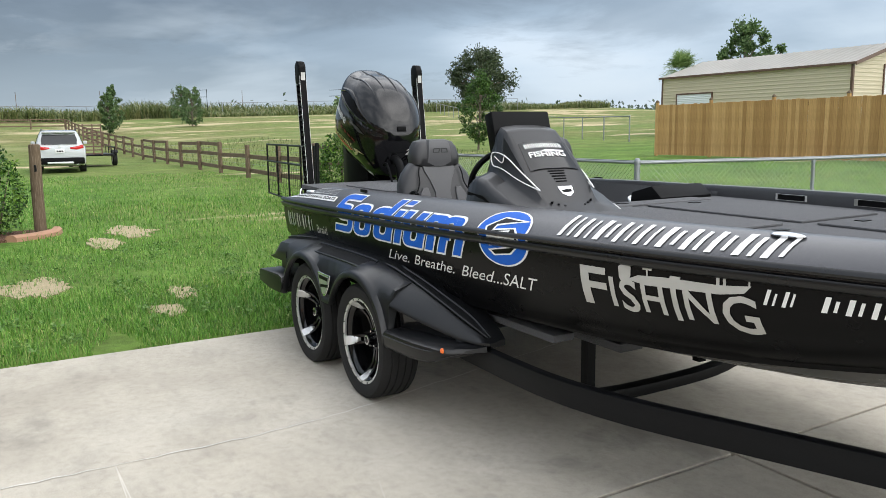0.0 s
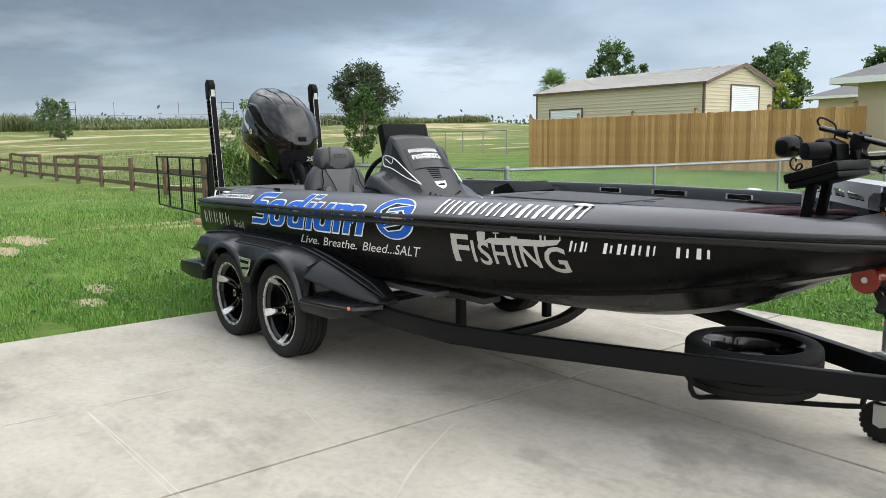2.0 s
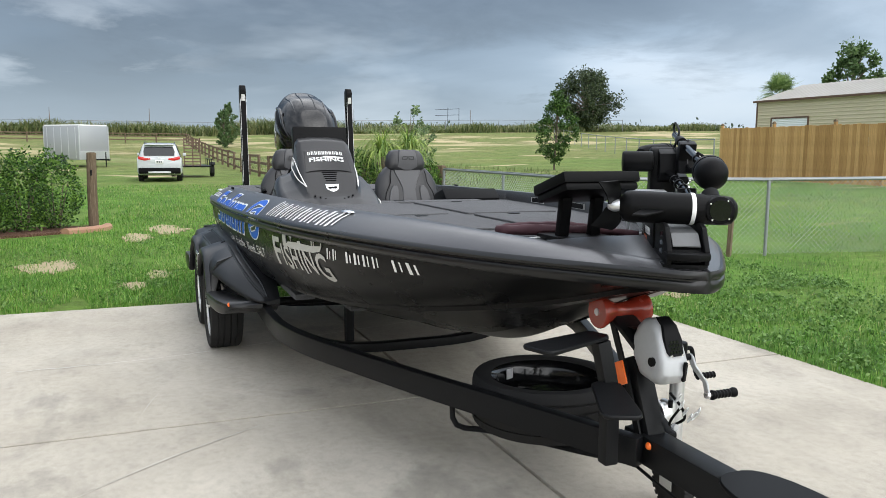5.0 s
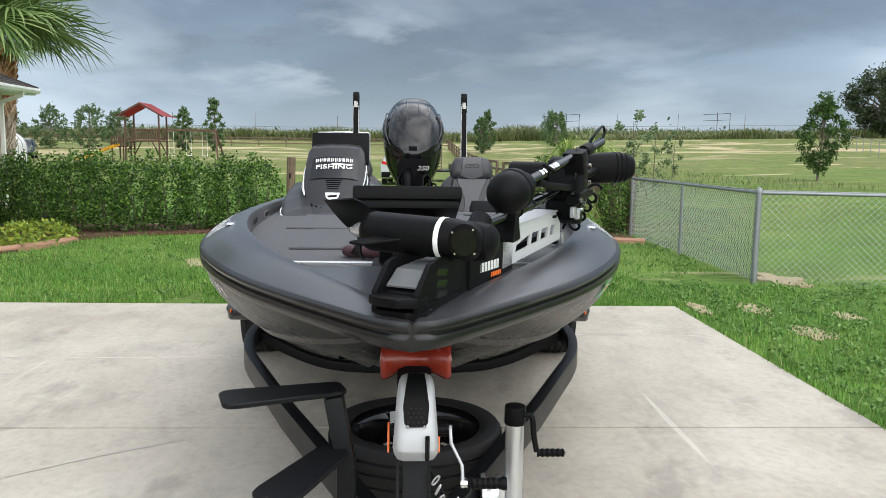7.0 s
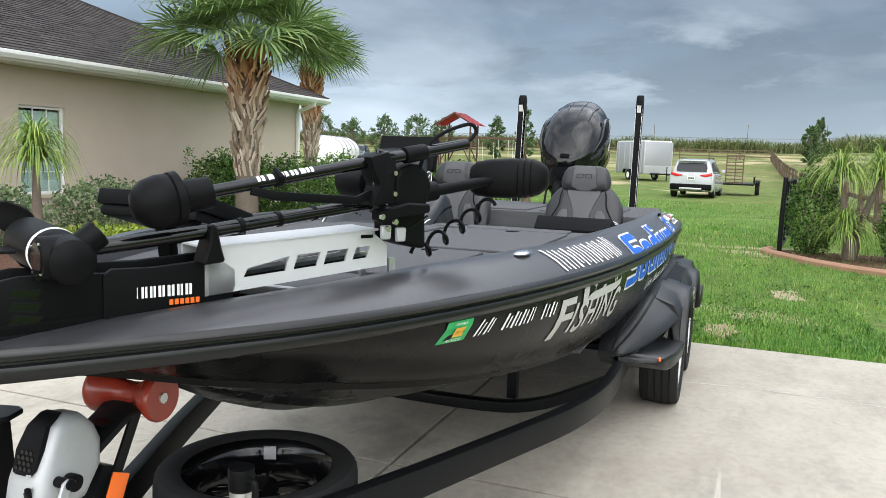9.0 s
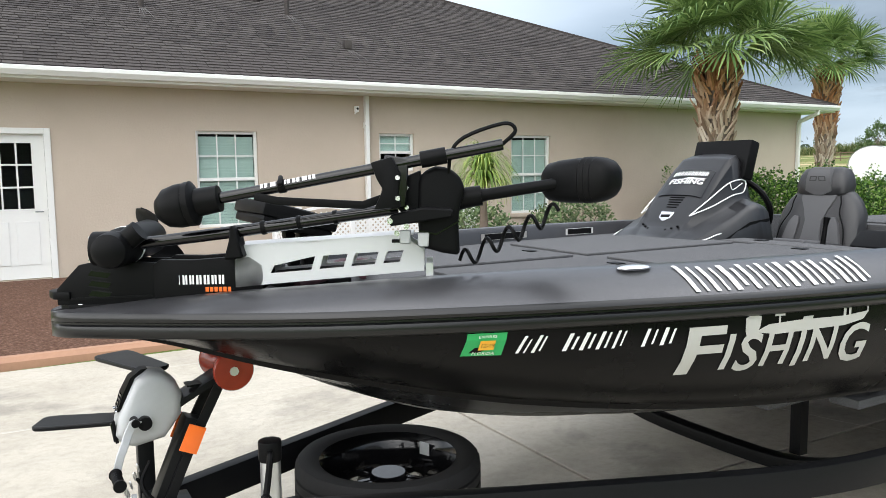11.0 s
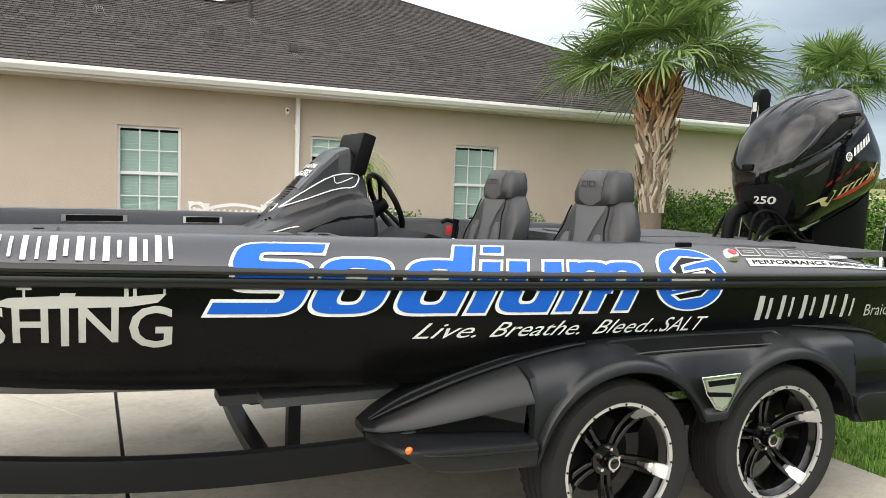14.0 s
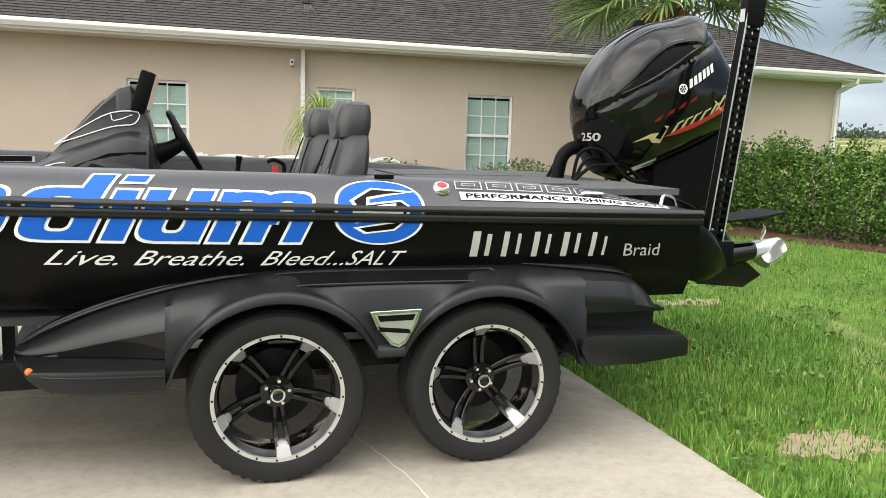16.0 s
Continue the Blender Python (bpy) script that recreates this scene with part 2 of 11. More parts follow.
patch = k.ramp(k.noise(0.6, 5.0, 0.65, world=True), [(0.3, (0.70, 0.80, 0.70)), (0.5, (1.0, 0.98, 0.94)), (0.7, (1.34, 1.14, 1.15))])
k.set("Base Color", k.mix(1.0, gr, patch, "MULTIPLY")).set("Subsurface Weight", 0.0)
GRASS = k.m

# boat and trailer
k = Mat("hull_gelcoat", (0.0032, 0.0032, 0.0035), 0.25, coat=0.0, spec=0.13)
k.set("Roughness", k.ramp(k.noise(2.2, 4, 0.6), [(0.3, 0.24), (0.7, 0.32)]))
k.set("Coat Roughness", 0.16)
HULL = k.m
k = Mat("charcoal_metalflake", (0.05, 0.05, 0.054), 0.34, metal=0.45, coat=0.30)
fl = k.ramp(k.voronoi(900), [(0.0, (0.028, 0.028, 0.031)), (0.5, (0.056, 0.056, 0.061)), (1.0, (0.105, 0.105, 0.112))])
k.set("Base Color", fl).set("Coat Roughness", 0.22)
CHARCOAL = k.m
SATIN = grained("black_satin_plastic", (0.0040, 0.0041, 0.0045), 0.42, spec=0.075, scale=120, amount=0.15, bump=0.05)
RAIL = grained("black_rubber_rail", (0.0060, 0.0062, 0.0068), 0.30, spec=0.42, scale=120, amount=0.15, bump=0.03)
FENDER = grained("black_satin_fibreglass", (0.0062, 0.0066, 0.0076), 0.34, scale=260, amount=0.15, bump=0.06, spec=0.40)
STEEL = grained("black_painted_steel", (0.0068, 0.0072, 0.0080), 0.38, spec=0.13, scale=90, amount=0.2, bump=0.06)
RUBBER = grained("tyre_rubber", (0.0165, 0.0163, 0.0165), 0.78, spec=0.22, scale=150, amount=0.25, bump=0.1)
GLOSS = grained("gloss_black", (0.0026, 0.0026, 0.0032), 0.06, scale=4, amount=0.1, bump=0.0, spec=0.44)
CHROME = grained("machined_alloy", (0.75, 0.75, 0.76), 0.22, metal=1.0, scale=90, amount=0.06, bump=0.02)
MACHINED = grained("machined_wheel_face", (0.60, 0.60, 0.59), 0.34, metal=0.62, scale=90, amount=0.06, bump=0.02)
ALLOY = grained("brushed_aluminium", (0.62, 0.63, 0.64), 0.38, metal=0.9, scale=70, amount=0.1, bump=0.03)
WHITE = grained("white_vinyl", (0.80, 0.80, 0.79), 0.40, scale=40, amount=0.03, bump=0.0)
SILVER_V = grained("silver_vinyl", (0.46, 0.455, 0.43), 0.40, scale=40, amount=0.05, bump=0.0)
BLUE = grained("blue_vinyl", (0.006, 0.105, 0.52), 0.42, spec=0.22, scale=40, amount=0.05, bump=0.0)
ORANGE = grained("amber_plastic", (0.85, 0.16, 0.02), 0.30, scale=40, amount=0.1, bump=0.0)
RED = grained("red_plastic", (0.55, 0.03, 0.025), 0.32, scale=40, amount=0.1, bump=0.0)
CASTING = grained("grey_cast_alloy", (0.42, 0.43, 0.44), 0.48, metal=0.35, scale=60, amount=0.12, bump=0.06)
REDROLL = grained("red_polyurethane", (0.24, 0.026, 0.013), 0.24, scale=30, amount=0.3, bump=0.05, spots=12)
k = Mat("deck_carpet", (0.07, 0.07, 0.073), 0.97, spec=0.1)
k.set("Base Color", k.ramp(k.noise(340, 3, 0.8), [(0.25, (0.052, 0.053, 0.056)), (0.55, (0.118, 0.119, 0.124)), (0.8, (0.21, 0.21, 0.215))]))
k.bump(k.noise(300, 3, 0.8), 0.7, 0.004)
CARPET = k.m
CONSOLE = grained("satin_charcoal_moulding", (0.0085, 0.0085, 0.0098), 0.30, scale=220, amount=0.12, bump=0.04, spec=0.40)
WIRE = grained("dull_galvanised_wire", (0.36, 0.37, 0.375), 0.55, metal=0.3, scale=40, amount=0.2, bump=0.0)
VINYL = grained("charcoal_seat_vinyl", (0.017, 0.017, 0.019), 0.44, scale=260, amount=0.15, bump=0.12)
VINYL_L = grained("grey_seat_vinyl", (0.064, 0.064, 0.068), 0.52, scale=260, amount=0.12, bump=0.12)

# house and yard
k = Mat("tan_stucco", (0.50, 0.385, 0.275), 0.92, spec=0.2)
k.set("Base Color", k.mix(k.noise(1.3, 5, 0.6), (0.440, 0.370, 0.300), (0.530, 0.455, 0.375)))
k.bump(k.noise(26, 6, 0.7), 0.55, 0.012)
STUCCO = k.m
k = Mat("asphalt_shingle", (0.06, 0.055, 0.05), 0.92, spec=0.2)
sh = k.ramp(k.random(True), [(0.0, (0.040, 0.035, 0.034)), (0.5, (0.056, 0.049, 0.047)), (1.0, (0.074, 0.066, 0.062))])
k.set("Base Color", k.mix(0.5, sh, k.mix(1.0, sh, k.ramp(k.noise(220, 3, 0.7), [(0.3, 0.5), (0.7, 1.5)]), "MULTIPLY")))
k.bump(k.noise(180, 3, 0.7), 0.4, 0.004)
SHINGLE = k.m
TRIM = grained("white_trim_paint", (0.74, 0.74, 0.72), 0.42, scale=20, amount=0.05, bump=0.02)
k = Mat("cedar_board", (0.42, 0.25, 0.11), 0.8, spec=0.25)
w = k.ramp(k.random(), [(0.0, (0.33, 0.185, 0.070)), (0.5, (0.45, 0.265, 0.105)), (1.0, (0.54, 0.335, 0.145))])
gr = k.noise(7, 5, 0.6, stretch=(8, 8, 0.5))
k.set("Base Color", k.mix(0.6, w, k.mix(1.0, w, k.ramp(gr, [(0.3, 0.55), (0.7, 1.3)]), "MULTIPLY")))
k.bump(gr, 0.3, 0.004)
CEDAR = k.m
k = Mat("weathered_timber", (0.16, 0.12, 0.085), 0.9, spec=0.2)
gr = k.noise(9, 6, 0.65, stretch=(6, 6, 0.6))
k.set("Base Color", k.ramp(gr, [(0.25, (0.065, 0.046, 0.030)), (0.55, (0.150, 0.110, 0.075)), (0.8, (0.27, 0.225, 0.17))]))
k.bump(gr, 0.5, 0.008)
TIMBER = k.m
GALV = grained("galvanised_steel", (0.25, 0.265, 0.275), 0.5, metal=0.6, scale=40, amount=0.2, bump=0.05)


def foliage(name, dark, mid, lite, rough=0.5, light=0.25):
    k = Mat(name, mid, rough, spec=0.35)
    c = k.ramp(k.random(True), [(0.0, dark), (0.5, mid), (1.0, lite)])
    k.set("Base Color", c)
    tr = k.n.new("ShaderNodeBsdfTranslucent")
    k.l.new(c, tr.inputs[0])
    mx = k.n.new("ShaderNodeMixShader")
    mx.inputs[0].default_value = light
    out = [n for n in k.n if n.type == "OUTPUT_MATERIAL"][0]
    k.l.new(k.b.outputs[0], mx.inputs[1])
    k.l.new(tr.outputs[0], mx.inputs[2])
    k.l.new(mx.outputs[0], out.inputs[0])
    return k.m


HEDGE = foliage("hedge_leaf", (0.012, 0.038, 0.008), (0.050, 0.124, 0.018), (0.185, 0.320, 0.050))
LEAF = foliage("tree_leaf", (0.020, 0.050, 0.012), (0.045, 0.100, 0.020), (0.10, 0.18, 0.035))
LEAF_DARK = foliage("oak_leaf", (0.020, 0.036, 0.015), (0.040, 0.062, 0.026), (0.080, 0.105, 0.045))
# paler tree leaf for far trees, with distance haze put into the colour
HAZY_LEAF = foliage("hazy_tree_leaf", (0.040, 0.080, 0.028), (0.080, 0.140, 0.048), (0.14, 0.21, 0.075))
PALM_LEAF = foliage("palm_frond", (0.070, 0.130, 0.036), (0.150, 0.235, 0.070), (0.27, 0.36, 0.13))
PONY_LEAF = foliage("ponytail_leaf", (0.085, 0.160, 0.030), (0.20, 0.31, 0.060), (0.38, 0.46, 0.12))
k = Mat("palm_bark", (0.30, 0.19, 0.12), 0.9, spec=0.2)
old_boot = k.ramp(k.random(True), [(0.0, (0.16, 0.115, 0.080)), (0.35, (0.30, 0.235, 0.175)), (0.65, (0.42, 0.355, 0.28)), (1.0, (0.55, 0.49, 0.41))])
young_boot = k.ramp(k.random(True), [(0.0, (0.13, 0.055, 0.025)), (0.45, (0.30, 0.140, 0.060)), (1.0, (0.47, 0.30, 0.17))])
bz = k.n.new("ShaderNodeSeparateXYZ")
k.l.new(k.coord(), bz.inputs[0])
age = k.math("ADD", bz.outputs[2], k.math("MULTIPLY", k.noise(2.0, 3.0), 0.9))
k.set("Base Color", k.mix(k.ramp(k.math("MULTIPLY", age, 0.2), [(0.50, 0.0), (0.66, 1.0)]), old_boot, young_boot))
k.bump(k.noise(30, 5, 0.7, stretch=(3, 3, 0.6)), 0.6, 0.01)
PALM_BARK = k.m
BARK = grained("grey_bark", (0.14, 0.11, 0.085), 0.9, scale=25, amount=0.4, bump=0.5, dist=0.01)

# ---------- geometry helpers ----------


BASES = {}      # things whose parts are modelled in world coordinates


def link(name, bm, mat, parent=None, smooth=False, label="", m=None):
    me = bpy.data.meshes.new(name)
    bm.normal_update()
    bm.to_mesh(me)
    bm.free()
    for one in mat if isinstance(mat, (list, tuple)) else [mat]:
        me.materials.append(one)
    if smooth:
        me.polygons.foreach_set("use_smooth", [True] * len(me.polygons))
        try:
            me.set_sharp_from_angle(angle=radians(38))
        except AttributeError:
            pass
    ob = new(name, me)
    if m is not None:
        ob.matrix_world = m
    if parent is not None:
        ob.parent = parent
        if parent in BASES:
            ob.matrix_parent_inverse = BASES[parent].inverted()
    if label:
        ob["label"] = label
    return ob


def part(name, bm, mat, parent, label="", smooth=True, m=None):
    return link(name, bm, mat, parent, smooth, label, m)


def thing(name, label, category, loc=(0, 0, 0), rz=0.0, group="", kind=""):
    e = new(name)
    e.empty_display_size = 0.1
    e.matrix_world = pose(*loc, 0, 0, rz)
    BASES[e] = pose(*loc, 0, 0, rz)
    return tagged(e, label, category, group, kind)


def solid(name, bm, mat, label, category, group="", kind="", smooth=True, m=None):
    return tagged(link(name, bm, mat, None, smooth, "", m), label, category, group, kind)


def bevel(bm, w, seg=2, angle=30):
    edges = [e for e in bm.edges if len(e.link_faces) == 2 and e.calc_face_angle(0) > radians(angle)]
    bmesh.ops.bevel(bm, geom=edges, offset=w, segments=seg, affect="EDGES", profile=0.6, clamp_overlap=True)
    return bm


def add(bm, other):
    me = bpy.data.meshes.new("tmp")
    other.to_mesh(me)
    other.free()
    bm.from_mesh(me)
    bpy.data.meshes.remove(me)
    return bm


def box(x0, x1, y0, y1, z0, z1, bev=0.0, seg=2):
    bm = bmesh.new()
    bmesh.ops.create_cube(bm, size=1, matrix=Matrix.LocRotScale(((x0 + x1) / 2, (y0 + y1) / 2, (z0 + z1) / 2), None, (abs(x1 - x0), abs(y1 - y0), abs(z1 - z0))))
    return bevel(bm, bev, seg) if bev else bm


def moved(bm, m):
    bmesh.ops.transform(bm, matrix=m, verts=bm.verts)
    return bm


def cyl(a, b, r0, r1=None, n=20, cap=True, bev=0.0):
    a, b = Vector(a), Vector(b)
    bm = bmesh.new()
    r1 = r0 if r1 is None else r1
    bmesh.ops.create_cone(bm, cap_ends=cap, segments=n, radius1=r0, radius2=r1, depth=(b - a).length)
    if bev:
        bevel(bm, bev, 2, 50)
    q = (b - a).to_track_quat("Z", "Y").to_matrix().to_4x4()
    return moved(bm, Matrix.Translation((a + b) / 2) @ q)


def loft(rings, closed=True, cap=True):
    """A skin over rings of equal length. closed: each ring is a loop."""
    bm = bmesh.new()
    rows = [[bm.verts.new(p) for p in ring] for ring in rings]
    n = len(rings[0])
    for a, b in zip(rows, rows[1:]):
        for i in range(n if closed else n - 1):
            j = (i + 1) % n
            try:
                bm.faces.new((a[i], a[j], b[j], b[i]))
            except ValueError:
                pass
    if cap and closed:
        bm.faces.new(rows[0][::-1])
        bm.faces.new(rows[-1])
    bmesh.ops.remove_doubles(bm, verts=bm.verts, dist=1e-5)
    bmesh.ops.recalc_face_normals(bm, faces=bm.faces)
    return bm


def smooth_path(pts, n=8):
    """Catmull-Rom through the points."""
    p = [Vector(q) for q in pts]
    p = [2 * p[0] - p[1]] + p + [2 * p[-1] - p[-2]]
    out = []
    for a, b, c, d in zip(p, p[1:], p[2:], p[3:]):
        for i in range(n):
            t = i / n
            out.append(0.5 * (2 * b + (c - a) * t + (2 * a - 5 * b + 4 * c - d) * t * t + (3 * b - a - 3 * c + d) * t ** 3))
    out.append(p[-2])
    return out


def tube(pts, r, n=8, steps=6, bow=True):
    """A round bar along a smooth path; r is a radius or one per given point."""
    path = smooth_path(pts, steps) if bow else [Vector(p) for p in pts]
    rs = [r] * len(path) if isinstance(r, (int, float)) else [float(q) for q in np.interp(np.linspace(0, 1, len(path)), np.linspace(0, 1, len(r)), r)]
    rings, side = [], None
    for i, p in enumerate(path):
        d = (path[min(i + 1, len(path) - 1)] - path[max(i - 1, 0)]).normalized()
        if side is None:
            side = d.orthogonal().normalized()
        side = (side - d * side.dot(d)).normalized()
        up = d.cross(side)
        rings.append([p + rs[i] * (math.cos(2 * math.pi * k / n) * side + math.sin(2 * math.pi * k / n) * up) for k in range(n)])
    return loft(rings)


def beam(pts, w, h, up=(0, 0, 1), bev=0.0):
    """A rectangular bar along straight pieces."""
    p = [Vector(q) for q in pts]
    rings = []
    for i, c in enumerate(p):
        d0 = (c - p[i - 1]).normalized() if i else (p[1] - c).normalized()
        d1 = (p[i + 1] - c).normalized() if i < len(p) - 1 else d0
        d = (d0 + d1).normalized()
        s = d.cross(Vector(up)).normalized()
        k = 1 / max(0.4, d.dot(d0))
        u = s.cross(d).normalized()
        rings.append([c + s * (w / 2 * k * a) + u * (h / 2 * b) for a, b in ((-1, -1), (1, -1), (1, 1), (-1, 1))])
    bm = loft(rings)
    return bevel(bm, bev, 2, 40) if bev else bm


def extrude_profile(pts, y0, y1, bev=0.0, axis="y", seg=2):
    """A flat outline in (x, z), given thickness along y (or axis x: outline in (y, z); z: outline in (x, y))."""
    def at(p, d):
        return (p[0], d, p[1]) if axis == "y" else (d, p[0], p[1]) if axis == "x" else (p[0], p[1], d)
    bm = bmesh.new()
    a = [bm.verts.new(at(p, y0)) for p in pts]
    b = [bm.verts.new(at(p, y1)) for p in pts]
    n = len(pts)
    bm.faces.new(a)
    bm.faces.new(b[::-1])
    for i in range(n):
        bm.faces.new((a[i], b[i], b[(i + 1) % n], a[(i + 1) % n]))
    bmesh.ops.recalc_face_normals(bm, faces=bm.faces)
    return bevel(bm, bev, seg, 25) if bev else bm


def revolve(profile, n=32, axis="y", closed=False):
    """Spin (radius, along) pairs round an axis through the origin."""
    rings = []
    for k in range(n):
        a = 2 * math.pi * k / n
        c, s = math.cos(a), math.sin(a)
        rings.append([(r * c, d, r * s) if axis == "y" else (r * c, r * s, d) if axis == "z" else (d, r * c, r * s) for r, d in profile])
    bm = bmesh.new()
    rows = [[bm.verts.new(p) for p in ring] for ring in rings]
    m = len(profile)
    for i in range(n):
        a, b = rows[i], rows[(i + 1) % n]
        for j in range(m if closed else m - 1):
            jj = (j + 1) % m
            try:
                bm.faces.new((a[j], a[jj], b[jj], b[j]))
            except ValueError:
                pass
    bmesh.ops.remove_doubles(bm, verts=bm.verts, dist=1e-5)
    bmesh.ops.recalc_face_normals(bm, faces=bm.faces)
    return bm


def interp(table, x, col=1):
    """A smooth (Catmull-Rom) read of column col of a table by its first column."""
    xs, ys = [r[0] for r in table], [r[col] for r in table]
    if x <= xs[0]:
        return ys[0]
    if x >= xs[-1]:
        return ys[-1]
    i = max(j for j in range(len(xs) - 1) if xs[j] <= x)
    h = xs[i + 1] - xs[i]
    t = (x - xs[i]) / h
    m0 = (ys[i + 1] - ys[max(i - 1, 0)]) / (xs[i + 1] - xs[max(i - 1, 0)])
    j = min(i + 2, len(xs) - 1)
    m1 = (ys[j] - ys[i]) / (xs[j] - xs[i])
    return (2 * t ** 3 - 3 * t * t + 1) * ys[i] + (t ** 3 - 2 * t * t + t) * h * m0 + (3 * t * t - 2 * t ** 3) * ys[i + 1] + (t ** 3 - t * t) * h * m1


def from_tris(name, verts, faces, mat):
    me = bpy.data.meshes.new(name)
    me.from_pydata(verts, [], faces)
    for one in mat if isinstance(mat, (list, tuple)) else [mat]:
        me.materials.append(one)
    return me

# ---------- ground ----------


def rise(x, y):
    """Height of the land: flat round the drive, rising gently to the back field and to the side."""
    d = max(0.0, -40.0 - x)
    a = 0.018 * d + 0.00042 * d * d if d < 70 else 0.018 * 70 + 0.00042 * 4900 + (d - 70) * 0.012
    s = max(0.0, min(1.0, (y - 7.0) / 12.0))
    b = 0.42 * s * s * (3 - 2 * s) + 0.022 * max(0.0, y - 19.0)
    fade = max(0.0, min(1.0, (160.0 - abs(y)) / 60.0))
    return min(a, 4.2) + min(b, 2.2) * fade


DRIVE = dict(x0=-1.33, x1=16.0, y0=-4.05, y1=2.62)


def ground_mesh():
    """One sheet to the horizon, finer near the drive, let down under the slab."""
    def axis(near0, near1, step, far):
        out = list(np.arange(near0, near1 + 1e-6, step))
        s, x = step, near1
        while x < far:
            s *= 1.22
            x += s
            out.append(x)
        s, x = step, near0
        while x > -far:
            s *= 1.22
            x -= s
            out.insert(0, x)
        return out
    xs, ys = axis(-60, 18, 0.75, 1500), axis(-16, 24, 0.75, 1500)
    bm = bmesh.new()
    grid = []
    for x in xs:
        row = []
        for y in ys:
            z = rise(x, y)
            if DRIVE["x0"] + 0.1 < x < DRIVE["x1"] - 0.1 and DRIVE["y0"] + 0.1 < y < DRIVE["y1"] - 0.1:
                z = -0.16
            else:
                z += 0.02 * (noise.noise((x * 0.35, y * 0.35, 0)) - 0.55)
            row.append(bm.verts.new((x, y, z)))
        grid.append(row)
    for i in range(len(xs) - 1):
        for j in range(len(ys) - 1):
            bm.faces.new((grid[i][j], grid[i + 1][j], grid[i + 1][j + 1], grid[i][j + 1]))
    bmesh.ops.recalc_face_normals(bm, faces=bm.faces)
    return bm


ground = solid("ground", ground_mesh(), TURF, "green lawn running into a sandy weedy field", "lawn", kind="structure")

# concrete slabs with open joints
road = thing("road", "pale stained concrete driveway in jointed slabs", "driveway", kind="structure")
cuts_x = [DRIVE["x0"], 2.05, 5.4, 8.8, 12.2, DRIVE["x1"]]
cuts_y = [DRIVE["y0"], -0.03, DRIVE["y1"]]
for xa, xb in zip(cuts_x, cuts_x[1:]):
    for ya, yb in zip(cuts_y, cuts_y[1:]):
        part("slab", box(xa + 0.0095, xb - 0.0095, ya + 0.0095, yb - 0.0095, -0.12, 0.0, 0.003, 1), CONCRETE, road, smooth=False)
part("joint_bed", box(DRIVE["x0"] + 0.03, DRIVE["x1"] - 0.03, DRIVE["y0"] + 0.03, DRIVE["y1"] - 0.03, -0.15, -0.034), CRACK, road, smooth=False)

# ---------- boat hull ----------
# station, half-beam at the rub rail, rail height, half-width and height of the chine, keel height
HULL_T = [
    (-1.50, 0.965, 0.975, 0.86, 0.60, 0.45),
    (-1.00, 1.015, 0.985, 0.90, 0.61, 0.45),
    (0.00, 1.045, 1.005, 0.92, 0.62, 0.45),
    (1.00, 1.045, 1.025, 0.90, 0.635, 0.45),
    (2.00, 1.000, 1.050, 0.83, 0.665, 0.455),
    (2.50, 0.935, 1.058, 0.73, 0.69, 0.475),
    (3.00, 0.822, 1.064, 0.56, 0.74, 0.565),
    (3.40, 0.672, 1.062, 0.38, 0.81, 0.715),
    (3.70, 0.505, 1.056, 0.225, 0.88, 0.865),
    (3.95, 0.315, 1.050, 0.10, 0.955, 0.95),
    (4.10, 0.188, 1.046, 0.045, 0.992, 0.990),
    (4.18, 0.118, 1.044, 0.020, 1.012, 1.010),
    (4.225, 0.068, 1.042, 0.010, 1.020, 1.018),
    (4.245, 0.034, 1.041, 0.004, 1.024, 1.022),
    (4.253, 0.004, 1.040, 0.002, 1.026, 1.025),
]
CL = 0.012      # the boat's centre line lies this far to port


def hb(x):
    return interp(HULL_T, x, 1)


def rz(x):
    return interp(HULL_T, x, 2)


def cap_width(x):
    w = interp([(-1.5, 0.16), (-0.5, 0.19), (1.0, 0.20), (2.5, 0.205), (3.2, 0.190), (3.7, 0.165), (4.24, 0.16)], x)
    return min(w, hb(x) * 1.03)


def cap_rise(x):
    return interp([(-1.5, 0.022), (-1.2, 0.062), (-0.8, 0.115), (-0.3, 0.130), (1.0, 0.125), (2.5, 0.105), (3.2, 0.098), (3.7, 0.078), (4.0, 0.050), (4.24, 0.026)], x)


def side_y(x, z):
    """The hull side: from the chine up to the rail, a little full above the middle."""
    h, zr, hc, zc = hb(x), rz(x) - 0.035, interp(HULL_T, x, 3), interp(HULL_T, x, 4)
    t = max(0.0, min(1.0, (z - zc) / max(1e-3, zr - zc)))
    p = interp([(2.8, 2.2), (3.3, 1.75), (3.8, 1.35), (4.2, 1.1)], x)
    return hc + (h - 0.010 - hc) * (1 - (1 - t) ** p)


def skin_point(x, v, side, lift=0.003):
    """A point on the topsides: v metres along the skin from the rail, up over the cap (+) or down the side (-)."""
    if v >= 0:
        w, r = cap_width(x), cap_rise(x)
        t = min(1.0, v / (0.82 * math.hypot(w, r)))
        y = hb(x) + 0.004 - 0.82 * w * t
        z = rz(x) + 0.020 + (r - 0.020) * (1 - (1 - t) ** 1.8)
        return Vector((x, CL + side * (y + lift * 0.6), z + lift))
    z = rz(x) - 0.03 + v * 0.96
    return Vector((x, CL + side * (side_y(x, z) + lift), z))


STN = sorted(set([round(v, 3) for v in np.linspace(-1.5, 3.0, 46)] + [round(v, 3) for v in np.linspace(3.0, 4.16, 28)] + [4.18, 4.20, 4.212, 4.225, 4.236, 4.245, 4.250, 4.253]))


